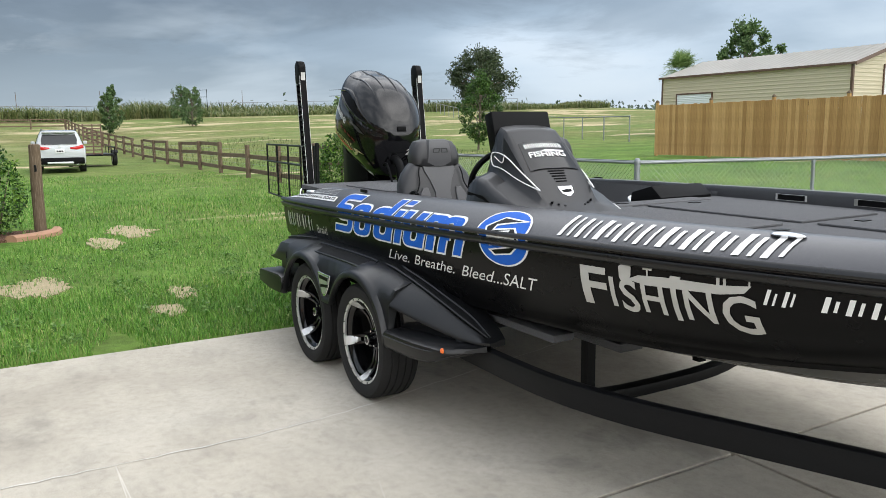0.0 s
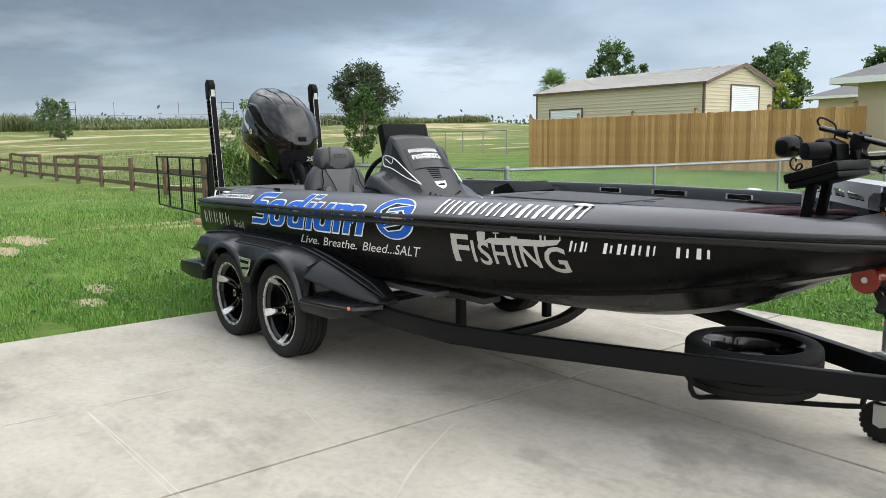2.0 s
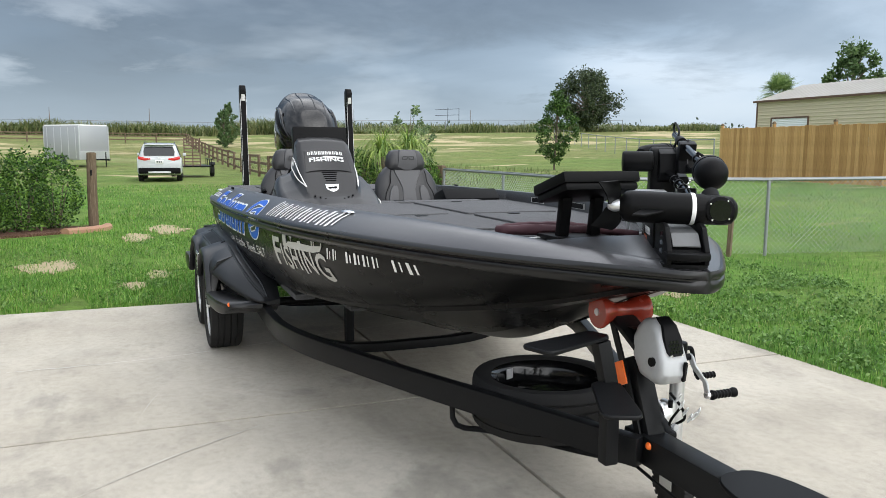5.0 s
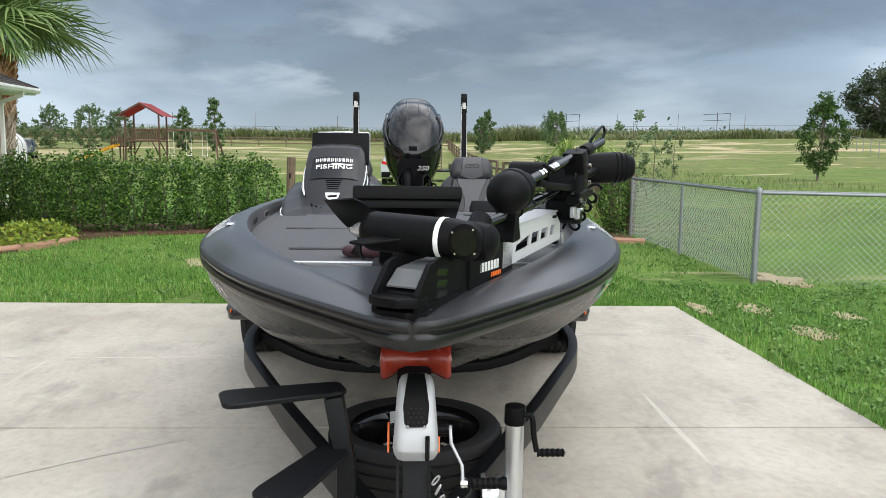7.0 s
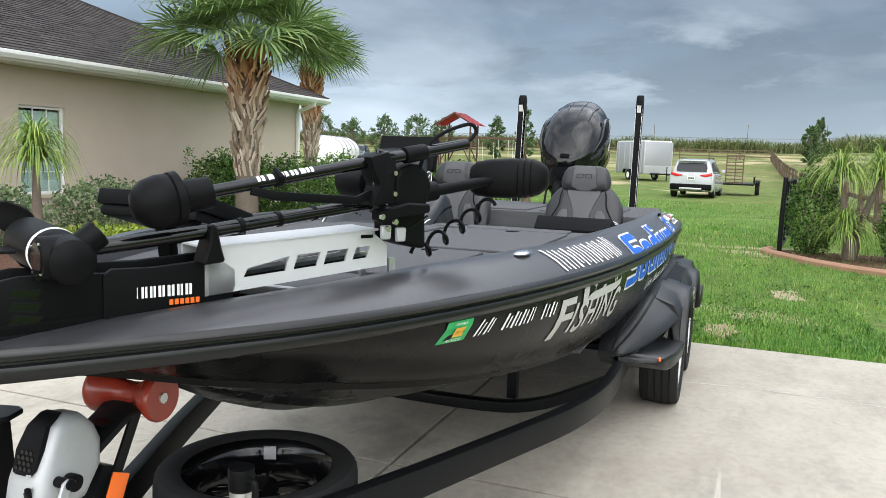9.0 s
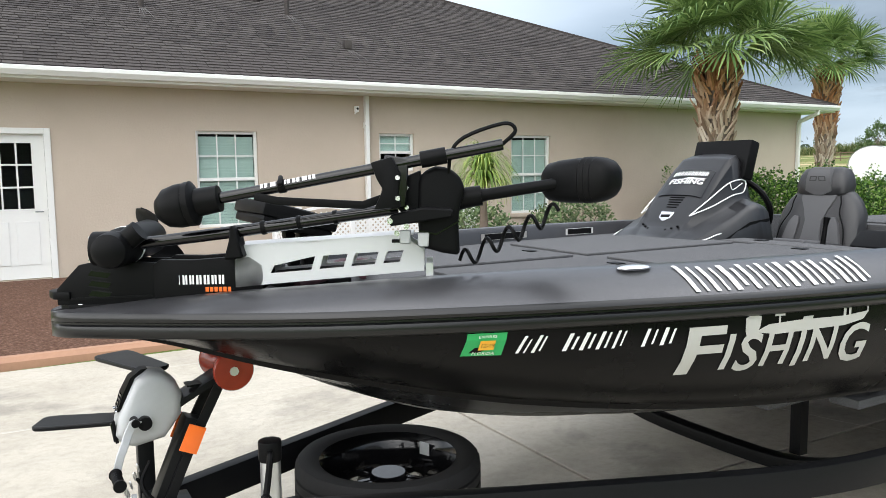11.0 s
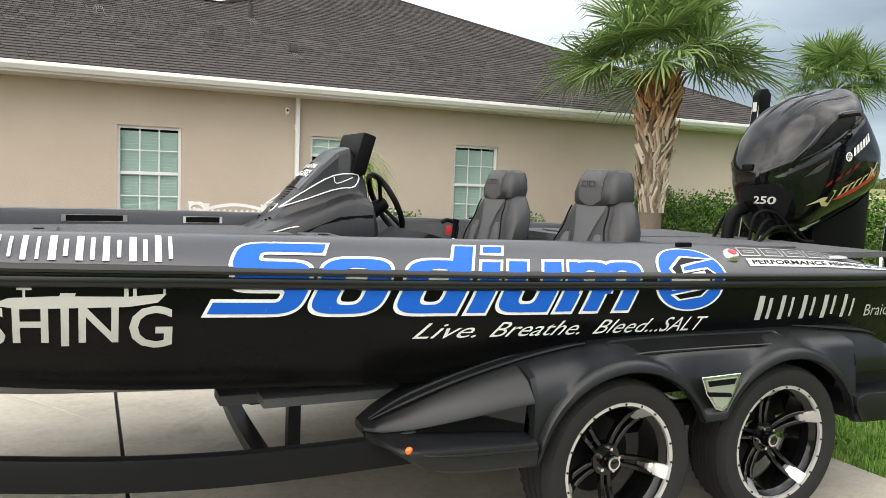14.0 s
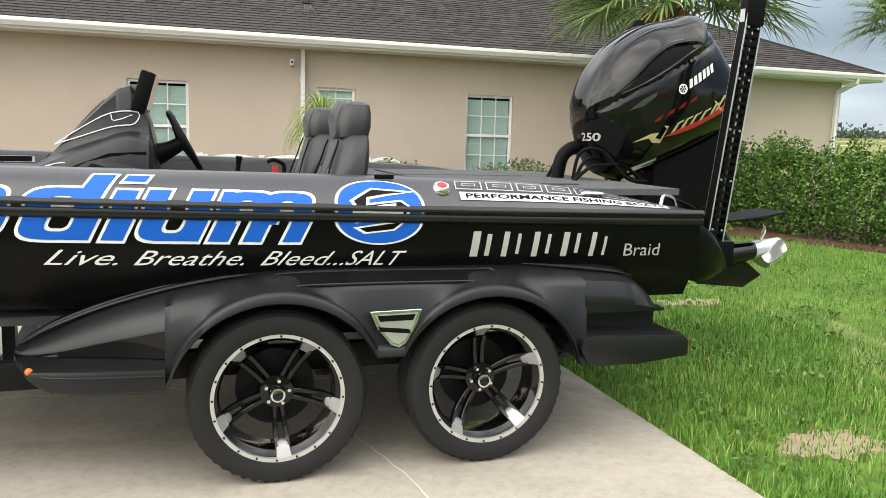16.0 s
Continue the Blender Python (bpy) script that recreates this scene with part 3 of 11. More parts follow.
def hull_ring(x):
    """Half section from keel to rail."""
    h, zr, hc, zc, zk = (interp(HULL_T, x, c) for c in range(1, 6))
    pts = [(0, zk)]
    for f in (0.3, 0.6):      # strakes run fore and aft on the bottom
        y, z = hc * f, zk + (zc - zk) * f
        pts += [(y, z), (y + 0.012 * min(1, hc * 2), z - 0.012 * min(1, hc * 2))]
    pts += [(hc, zc - 0.006), (hc + 0.006, zc + 0.012)]
    for t in (0.12, 0.25, 0.4, 0.55, 0.7, 0.85, 1.0):
        z = zc + (zr - 0.035 - zc) * t
        pts.append((max(hc, side_y(x, z)), max(z, zc + 0.012)))
    return pts


boat = thing("bass_boat", "satin black fibreglass bass boat with blue and white graphics", "boat", (0, 0, 0.45))


def both(pts):
    """A full section from half of it."""
    return [(-y, z) for y, z in pts[::-1]] + [(y, z) for y, z in pts if y > 1e-6]


rings = [[(x, CL + y, z) for y, z in both(hull_ring(x))] for x in STN]
bm = loft(rings, closed=False, cap=False)
# transom
x0 = STN[0]
tv = [bm.verts.new((x0, CL + y, z)) for y, z in both(hull_ring(x0))]
bm.faces.new(tv)
bmesh.ops.remove_doubles(bm, verts=bm.verts, dist=1e-4)
bmesh.ops.recalc_face_normals(bm, faces=bm.faces)
part("hull", bm, HULL, boat, "satin black gelcoat hull")
for s in (-1, 1):
    # sponson that carries the side aft past the transom
    rr = []
    for f in np.linspace(0, 1, 9):
        x = -1.48 - 0.30 * f
        top = rz(-1.5) - 0.035 - 0.20 * f ** 1.6
        bot = 0.60 + 0.07 * (1 - f) + 0.05 * f ** 3
        out, inn = 0.942 - 0.13 * f ** 2, 0.60 + 0.06 * f
        out = max(out, inn + 0.02)
        k = max(0.03, math.sqrt(max(0, 1 - f ** 4)))
        zc, hz = (top + bot) / 2, (top - bot) / 2 * k
        rr.append([(x, CL + s * y, z) for y, z in ((inn, zc - hz), (out - 0.08, zc - hz), (out - 0.02, zc - hz * 0.4), (out, zc + hz * 0.7), (out - 0.02, zc + hz), (inn, zc + hz))])
    bm = loft(rr)
    part("sponson", bevel(bm, 0.008, 2, 40), HULL, boat)

# cap: rub rail, gunwale and inner lip
for s in (-1, 1):
    cap_r, rail_r, bead_r = [], [], []
    for x in STN:
        h, z, w, r = hb(x), rz(x), cap_width(x), cap_rise(x)
        p = [(h + 0.004, z + 0.018)]
        for t in (0.08, 0.2, 0.36, 0.55, 0.78, 1.0):
            p.append((h + 0.004 - 0.82 * w * t, z + 0.020 + (r - 0.020) * (1 - (1 - t) ** 1.8)))
        p += [(h - 0.90 * w, z + r - 0.004), (h - 0.94 * w, z + r - 0.022), (h - 0.955 * w, z + r - (0.11 if x < 3.74 else 0.024)), (h - 0.97 * w, z + r - (0.16 if x < 3.74 else 0.026))]
        cap_r.append([(x, CL + s * max(0.0, y), q) for y, q in p])
        q = [(h - 0.026, z - 0.046), (h - 0.004, z - 0.044), (h + 0.009, z - 0.034), (h + 0.013, z - 0.020), (h + 0.009, z - 0.010), (h - 0.002, z - 0.006), (h - 0.002, z - 0.001), (h + 0.010, z + 0.003), (h + 0.014, z + 0.012), (h + 0.010, z + 0.021), (h + 0.001, z + 0.027), (h - 0.02, z + 0.022)]
        rail_r.append([(x, CL + s * max(0.0, y), zz) for y, zz in q])
    part("gunwale", loft(cap_r, closed=False, cap=False), CHARCOAL, boat, "charcoal metalflake gunwale")
    part("rub_rail", loft(rail_r, closed=True, cap=True), RAIL, boat, "black rubber rub rail")

# decks
DECK_Z = 1.085


def deck_plate(xs, z, thick, inset=0.0):
    left = [(x, CL + max(0.01, hb(x) - 0.955 * cap_width(x) - inset)) for x in xs]
    right = [(x, 2 * CL - y) for x, y in left[::-1]]
    return extrude_profile(left + right, z - thick, z, axis="z")


part("bow_deck", deck_plate(list(np.linspace(1.12, 3.40, 26)), DECK_Z, 0.03), CARPET, boat, "grey carpeted casting deck", smooth=False)
part("rear_deck", deck_plate(list(np.linspace(-1.47, -0.20, 10)), DECK_Z + 0.004, 0.03), CARPET, boat, "grey carpeted rear deck", smooth=False)
part("cockpit_floor", deck_plate(list(np.linspace(-0.22, 1.14, 8)), 0.70, 0.03, -0.02), CARPET, boat, smooth=False)
part("bulkhead", box(1.105, 1.125, CL - 0.84, CL + 0.84, 0.68, DECK_Z - 0.031), CARPET, boat, smooth=False)
part("bulkhead", box(-0.215, -0.195, CL - 0.84, CL + 0.84, 0.68, DECK_Z - 0.027), CARPET, boat, smooth=False)
for s in (-1, 1):
    rr = [[(x, CL + s * (hb(x) - 0.965 * cap_width(x)), DECK_Z + 0.03), (x, CL + s * (hb(x) - 0.965 * cap_width(x) - 0.02), 0.68)] for x in np.linspace(-0.22, 1.14, 10)]
    part("cockpit_liner", loft(rr, closed=False, cap=False), CARPET, boat)
# bow cap that closes the nose forward of the carpet
bw = hb(3.4) - 0.955 * cap_width(3.4) - 0.004
part("bow_pan", deck_plate(list(np.linspace(3.395, 3.78, 8)), 1.022, 0.02, -0.01), SATIN, boat, "black moulded bow recess", smooth=False)
part("pan_riser", box(3.385, 3.397, CL - bw, CL + bw, 1.0, DECK_Z - 0.031), SATIN, boat, smooth=False)
part("deck_trim", box(3.392, 3.412, CL - bw + 0.01, CL + bw - 0.01, DECK_Z - 0.028, DECK_Z + 0.006, 0.003, 1), ALLOY, boat, "bright aluminium deck edge", smooth=False)
pw = hb(3.74) - 0.90 * cap_width(3.74)
part("pan_riser", box(3.735, 3.747, CL - pw, CL + pw, 1.0, rz(3.74) + cap_rise(3.74) - 0.012), SATIN, boat, smooth=False)
xs = np.linspace(3.735, 4.235, 14)
rr = []
for x in xs:
    y = max(0.004, hb(x) - 0.90 * cap_width(x))
    z = rz(x) + cap_rise(x) - 0.012
    rr.append([(x, CL - y, z), (x, CL - y * 0.4, z + 0.006), (x, CL + y * 0.4, z + 0.006), (x, CL + y, z)])
part("nose_panel", loft(rr, closed=False, cap=False), CHARCOAL, boat)

SCUFF = grained("scuffed_concrete", (0.46, 0.43, 0.375), 0.9, scale=60, amount=0.25, bump=0.2)
# a pale healed crack across the slab
pc = bmesh.new()
rows, q = [], random.Random(12)
for y in np.linspace(-3.9, 2.4, 90):
    x = interp([(-3.9, 0.70), (-2.5, 0.65), (-1.3, 0.59), (0.0, 0.27), (1.3, -0.08), (2.4, -0.06)], y) + 0.02 * math.sin(y * 2.3) + q.uniform(-0.008, 0.008)
    w = max(0.0004, 0.0045 * (0.4 + noise.noise((y * 3, 0, 1)) + 0.4))
    rows.append([pc.verts.new((x - w, y, 0.003)), pc.verts.new((x + w, y, 0.003))])
for a, b in zip(rows, rows[1:]):
    pc.faces.new((a[0], a[1], b[1], b[0]))
part("healed_crack", pc, grained("pale_crack_filler", (0.56, 0.54, 0.50), 0.9, scale=90, amount=0.3, bump=0.1), road, "pale healed crack", smooth=False)

# pale drag marks left on the slab
for a, b, c, w in (((2.78, -1.92), (2.48, -1.545), (2.185, -1.07), 0.030), ((1.86, -1.67), (1.51, -1.58), (1.10, -1.43), 0.012)):
    rows, pc = [], bmesh.new()
    path = smooth_path([(*a, 0.003), (*b, 0.003), (*c, 0.003)], 20)
    for i, p in enumerate(path):
        ww = w * (0.35 + 0.65 * abs(noise.noise((p.x * 4, p.y * 4, 2)))) * math.sin(math.pi * (0.04 + 0.92 * i / len(path)))
        rows.append([pc.verts.new((p.x - ww, p.y + ww * 0.6, 0.003)), pc.verts.new((p.x + ww, p.y - ww * 0.6, 0.003))])
    for p, r_ in zip(rows, rows[1:]):
        pc.faces.new((p[0], p[1], r_[1], r_[0]))
    part("drag_mark", pc, SCUFF, road, "pale scuffed drag mark", smooth=False)

# ---------- trailer ----------
trailer = thing("boat_trailer", "black steel tandem-axle boat trailer with moulded fenders", "trailer", (0, 0, 0))
R_TYRE, W_TYRE, R_RIM = 0.328, 0.225, 0.247


def tyre_bm():
    prof = [(0.240, -0.095), (0.262, -0.108), (0.292, -0.1125), (0.312, -0.108), (0.322, -0.098)]
    grooves = (-0.062, -0.022, 0.022, 0.062)
    d = -0.094
    prof.append((R_TYRE - 0.003, d))
    for g in grooves:
        prof += [(R_TYRE, g - 0.006), (R_TYRE - 0.008, g - 0.004), (R_TYRE - 0.008, g + 0.004), (R_TYRE, g + 0.006)]
    prof += [(R_TYRE - 0.003, 0.094)] + [(r, -y) for r, y in prof[4::-1]]
    bm = revolve(prof, 96, "y")
    # shoulder sipes pressed into the skin
    for v in bm.verts:
        a = math.atan2(v.co.z, v.co.x)
        if 0.090 < abs(v.co.y) < 0.1 and math.hypot(v.co.x, v.co.z) > 0.318 and int(round(a / (2 * math.pi) * 96)) % 2 == 0:
            v.co.x *= 0.972
            v.co.z *= 0.972
    return bm


spare = None


def spoke_wheel(owner, m, outward):
    """Tyre and five-spoke black rim with machined tips, axis along y; outward: -1 or +1."""
    o = outward
    M = m
    w = new("wheel")
    w.parent = owner
    if owner in BASES:
        w.matrix_parent_inverse = BASES[owner].inverted()
    w.matrix_basis = M
    t = part("tyre", tyre_bm(), RUBBER, w, "low-profile black tyre")
    barrel = revolve([(0.243, -o * 0.10), (0.232, -o * 0.09), (0.215, -o * 0.06), (0.212, o * 0.055), (0.226, o * 0.072), (0.240, o * 0.078)], 48, "y")
    part("rim_barrel", barrel, GLOSS, w, "gloss black deep-dish rim")
    lip = revolve([(0.240, o * 0.078), (0.252, o * 0.088), (0.2505, o * 0.096), (0.242, o * 0.098), (0.2305, o * 0.095), (0.2295, o * 0.084)], 64, "y", closed=True)
    part("rim_lip", lip, MACHINED, w, "machined alloy rim lip")
    back = revolve([(0.05, -o * 0.062), (0.15, -o * 0.062), (0.15, -o * 0.078), (0.05, -o * 0.078)], 40, "y", closed=True)
    if owner is not spare:
        part("brake_disc", back, STEEL, w)
    for k in range(5):
        rot = Matrix.Rotation(2 * math.pi * k / 5 + 0.28, 4, "Y")
        b = bmesh.new()
        for d in (-1, 1):
            seg = loft([[(d * (0.013 + 0.009 * f) + c * 0.0105, y, 0.045 + 0.168 * f) for c, y in ((-1, o * (h - 0.024)), (1, o * (h - 0.024)), (0.8, o * h), (-0.8, o * h))] for f, h in ((0, 0.004), (0.3, 0.004), (0.6, 0.012), (0.82, 0.030), (1.0, 0.062))])
            add(b, seg)
        part("spoke", moved(bevel(b, 0.002, 1, 40), rot), GLOSS, w)
        tip = loft([[(q * w0, yy, r0) for q, yy in ((-1, y0), (1, y0), (1, y0 + o * 0.022), (-1, y0 + o * 0.022))] for r0, w0, y0 in ((0.186, 0.016, o * 0.012), (0.200, 0.024, o * 0.026), (0.215, 0.026, o * 0.048), (0.231, 0.028, o * 0.074))])
        bevel(tip, 0.002, 1, 40)
        part("spoke_tip", moved(tip, rot), MACHINED, w, "machined silver spoke tip")
    for k in range(20):
        a = 2 * math.pi * (k + 0.5) / 20
        part("rivet", cyl((0.2375 * math.cos(a), o * 0.092, 0.2375 * math.sin(a)), (0.2375 * math.cos(a), o * 0.1005, 0.2375 * math.sin(a)), 0.0046, n=6), GLOSS, w)
    part("hub_plate", revolve([(0.0, -o * 0.040), (0.060, -o * 0.040), (0.068, -o * 0.020), (0.062, o * 0.008), (0.03, o * 0.012), (0.0, o * 0.012)], 30, "y"), GLOSS, w)
    part("hub_cap", revolve([(0.0, o * 0.064), (0.014, o * 0.063), (0.022, o * 0.056), (0.029, o * 0.056), (0.031, o * 0.050), (0.033, o * 0.006)], 24, "y"), GLOSS, w, "black bearing cap")
    part("cap_ring", revolve([(0.020, o * 0.0605), (0.027, o * 0.0595), (0.027, o * 0.055), (0.020, o * 0.055)], 24, "y", closed=True), CHROME, w)
    for k in range(5):
        a = 2 * math.pi * (k + 0.5) / 5 + 0.28
        part("lug_nut", cyl((0.045 * math.cos(a), o * 0.004, 0.045 * math.sin(a)), (0.045 * math.cos(a), o * 0.030, 0.045 * math.sin(a)), 0.0095, 0.007, n=6), CHROME, w)
    return w


HUB_Y = 1.075
for s in (-1, 1):
    for x in (0.41, -0.41):
        spoke_wheel(trailer, pose(x, s * HUB_Y, 0.324, 0, 25 if x > 0 else 61, 0), s)
for x in (0.41, -0.41):
    part("axle", cyl((x, -1.0, 0.30), (x, 1.0, 0.30), 0.032, n=16), STEEL, trailer)


def fender_top(x):
    return interp([(-1.215, 0.60), (-1.19, 0.66), (-1.14, 0.715), (-1.06, 0.752), (-0.95, 0.768), (-0.47, 0.782), (0.25, 0.786), (0.51, 0.772), (0.77, 0.730), (1.01, 0.660), (1.25, 0.550), (1.326, 0.495)], x)


def arch(d):
    return 0.324 + 0.362 * math.sqrt(max(0.0, 1 - (d / 0.388) ** 2)) if abs(d) < 0.388 else 0.0


def fender_low(x):
    base = 0.468 if abs(x) < 0.35 else 0.385
    return max(base, arch(x - 0.41), arch(x + 0.41))


def shoulder(x):
    """Crown edge, shoulder edge and crease of the fender at x, as (y, z)."""
    zt = fender_top(x)
    return (1.045, zt - 0.012), (1.140, zt - 0.046), (1.160, zt - 0.072)


for s in (-1, 1):
    fender = new("fender")
    fender.parent = trailer
    fender["label"] = "black moulded fibreglass tandem fender"
    # main shell over both wheels, with a rolled lip round the arches
    rings = []
    for x in np.linspace(-0.835, 0.80, 110):
        zt, zl = fender_top(x), fender_low(x)
        c0, c1, c2 = shoulder(x)
        lz = zl + 0.042
        if x > 0.52:      # the brow sinks to meet the scoop
            k = (x - 0.52) / 0.28
            c2 = (1.160 + 0.02 * k, c2[1] - 0.045 * k * k)
        z2 = max(c2[1], lz + 0.012)
        z1 = max(c1[1], z2 + 0.010)
        rings.append([(x, s * y, z) for y, z in ((0.80, zt - 0.004), (0.80, zt), (1.00, zt), c0, (c1[0], z1), (c2[0], z2), (1.186, lz + 0.006), (1.206, lz), (1.216, lz - 0.012), (1.219, zl + 0.006), (1.208, zl), (1.188, zl - 0.001), (1.176, zl + 0.012), (1.13, z2 - 0.02), (1.0, zt - 0.04), (0.80, zt - 0.04))])
    part("shell", loft(rings), FENDER, fender)
    # long slot in the shoulder: a dark strip paints its recess, with a raised rim
    dark = [[(x, s * (1.058 + 0.004 * e), fender_top(x) - 0.0135), (x, s * (1.132 - 0.004 * e), fender_top(x) - 0.0400)] for x, e in ((x, 0) for x in np.linspace(-0.435, 0.40, 30))]
    part("slot", loft(dark, closed=False, cap=False), SATIN, fender, "dark strip painted as a slot's recess")
    loop = [(x, s * 1.050, fender_top(x) - 0.011) for x in np.linspace(0.41, -0.45, 14)] + [(-0.462, s * 1.09, fender_top(-0.46) - 0.027)] + [(x, s * 1.142, fender_top(x) - 0.045) for x in np.linspace(-0.45, 0.36, 14)] + [(0.425, s * 1.085, fender_top(0.42) - 0.024), (0.41, s * 1.050, fender_top(0.41) - 0.011)]
    part("slot_rim", tube(loop, 0.0055, 6, 3), FENDER, fender)
    # nose: crest, brow over a dark scoop, step and skirt
    rings = []
    for x in np.linspace(0.80, 1.326, 40):
        zt = fender_top(x)
        o = interp([(0.80, 1.216), (1.05, 1.190), (1.17, 1.160), (1.253, 1.115), (1.30, 0.99), (1.326, 0.925)], x)
        zb = interp([(0.80, 0.385), (1.16, 0.390), (1.25, 0.432), (1.326, 0.462)], x)
        zs = interp([(0.80, 0.478), (1.17, 0.476), (1.286, 0.468), (1.326, 0.466)], x)
        br = (interp([(0.80, 1.176), (1.0, 1.110), (1.182, 1.020), (1.29, 0.945), (1.326, 0.905)], x), interp([(0.80, 0.600), (1.0, 0.552), (1.182, 0.500), (1.29, 0.478), (1.326, 0.475)], x))
        dep = interp([(0.80, 0.10), (0.95, 0.11), (1.10, 0.06), (1.19, 0.006), (1.326, 0.0)], x)
        yc = interp([(0.80, 1.042), (1.10, 0.985), (1.326, 0.875)], x)
        inn = 0.80 + 0.03 * (x - 0.8)
        zu = max(br[1] + 0.004, (zt * 0.55 + br[1] * 0.45))
        top = min(zt - 0.002, max(zt - 0.014, zu))
        rings.append([(x, s * y, z) for y, z in ((inn, zt - 0.004), (inn, zt), (yc - 0.03, zt), (yc, top), (yc + (br[0] - yc) * 0.62, zu), (br[0], br[1] + 0.012), (br[0] + 0.002, br[1]), (br[0] - 0.012, br[1] - 0.004), (br[0] - dep - 0.012, br[1] - 0.006), (br[0] - dep - 0.006, zs + 0.006), (o - 0.022, zs), (o - 0.004, zs - 0.008), (o, zs - 0.022), (o - 0.004, zb + 0.012), (o - 0.016, zb), (inn + 0.06, zb), (inn, zb + 0.004))])
    part("nose", loft(rings), FENDER, fender)
    scoop = []
    for x in np.linspace(0.803, 1.165, 16):
        bx = interp([(0.80, 1.176), (1.0, 1.110), (1.182, 1.020)], x)
        bz = interp([(0.80, 0.600), (1.0, 0.552), (1.182, 0.500)], x)
        dp = interp([(0.80, 0.10), (0.95, 0.11), (1.10, 0.06), (1.19, 0.006)], x)
        scoop.append([(x, s * (bx - dp * 0.45), bz - 0.003), (x, s * (bx - dp * 0.55), 0.484)])
    part("scoop_panel", loft(scoop, closed=False, cap=False), GLOSS, fender, "gloss black panel inside the scoop")
    # added dark plate that blocks the lit ground between tyre and arch
    part("gap_blocker", box(-0.84, 0.80, min(s * 0.802, s * 0.815), max(s * 0.802, s * 0.815), 0.47, 0.725), SATIN, fender, smooth=False)
    for off in (0.0, -0.055):
        part("crest_line", tube([(1.305, s * (0.905 + off * 0.3), 0.512), (1.182, s * (0.965 + off), 0.586), (1.01, s * (1.008 + off), 0.660), (0.80, s * (1.034 + off), 0.722), (0.62, s * (1.042 + off), 0.757), (0.51, s * (1.044 + off * 1.6), 0.770)], [0.004, 0.0075, 0.0075, 0.0075, 0.0075, 0.003], 6, 5), FENDER, fender)
    part("skirt_line", tube([(0.80, s * 1.2165, 0.452), (1.05, s * 1.191, 0.452), (1.17, s * 1.161, 0.452), (1.245, s * 1.118, 0.456)], 0.004, 6, 5), FENDER, fender)
    # tail and rear step
    rings = []
    for x in np.linspace(-1.212, -0.830, 30):
        zt = fender_top(x)
        g = max(0.0, (-1.02 - x) / 0.19)
        rings.append([(x, s * y, z) for y, z in ((0.80, zt - 0.004), (0.80, zt), (1.00 - 0.08 * g, zt), (1.045 - 0.07 * g, zt - 0.012), (1.140 - 0.05 * g, max(0.602, zt - 0.046)), (1.165 - 0.02 * g, max(0.600, zt - 0.10)), (1.172 - 0.015 * g, 0.598 + 0.034 * (1 - g)), (1.155, 0.590), (1.08, 0.585), (1.075, 0.50), (0.80, 0.50))])
    part("tail", loft(rings), FENDER, fender)
    part("crest_line", tube([(-0.60, s * 1.02, 0.785), (-0.80, s * 1.05, 0.772), (-1.0, s * 1.07, 0.752), (-1.10, s * 1.06, 0.728)], [0.003, 0.008, 0.008, 0.003], 6, 5), FENDER, fender)
    part("rear_step", bevel(extrude_profile([(-1.30, 0.405), (-1.30, 0.475), (-1.27, 0.497), (-0.86, 0.515), (-0.80, 0.50), (-0.79, 0.46), (-0.83, 0.385), (-1.05, 0.38)], s * 0.82, s * 1.225), 0.010, 2, 30), FENDER, fender)
    part("marker_light", revolve([(0, 0.012), (0.008, 0.010), (0.013, 0.004), (0.014, 0)], 14, "y"), ORANGE, fender, "amber marker light", m=Matrix.Translation((1.240, s * 1.118, 0.464)) @ Matrix.Diagonal((1, s, 1, 1)))
    part("tail_light", box(-1.318, -1.299, s * 1.10, s * 1.20, 0.42, 0.47, 0.006), RED, fender, "red tail light")
    # shield-shaped badge between the wheels
    sh = [(-0.118, 0.652), (-0.095, 0.585), (-0.058, 0.520), (-0.030, 0.505), (0.000, 0.517), (0.052, 0.580), (0.082, 0.648)]
    part("badge", bevel(extrude_profile(sh, s * 1.205, s * 1.213), 0.002, 1), CHROME, fender, "chrome shield badge")
    part("badge_field", extrude_profile([(-0.018 + (x + 0.018) * 0.82, 0.585 + (z - 0.585) * 0.80) for x, z in sh], s * 1.2135, s * 1.2155), ALLOY, fender)
    part("badge_band", extrude_profile([(-0.082, 0.612), (0.045, 0.610), (0.055, 0.632), (-0.092, 0.634)], s * 1.2158, s * 1.2168), SATIN, fender)
    part("badge_band", extrude_profile([(-0.075, 0.560), (0.045, 0.572), (0.050, 0.590), (-0.068, 0.578)], s * 1.2158, s * 1.2168), SATIN, fender)

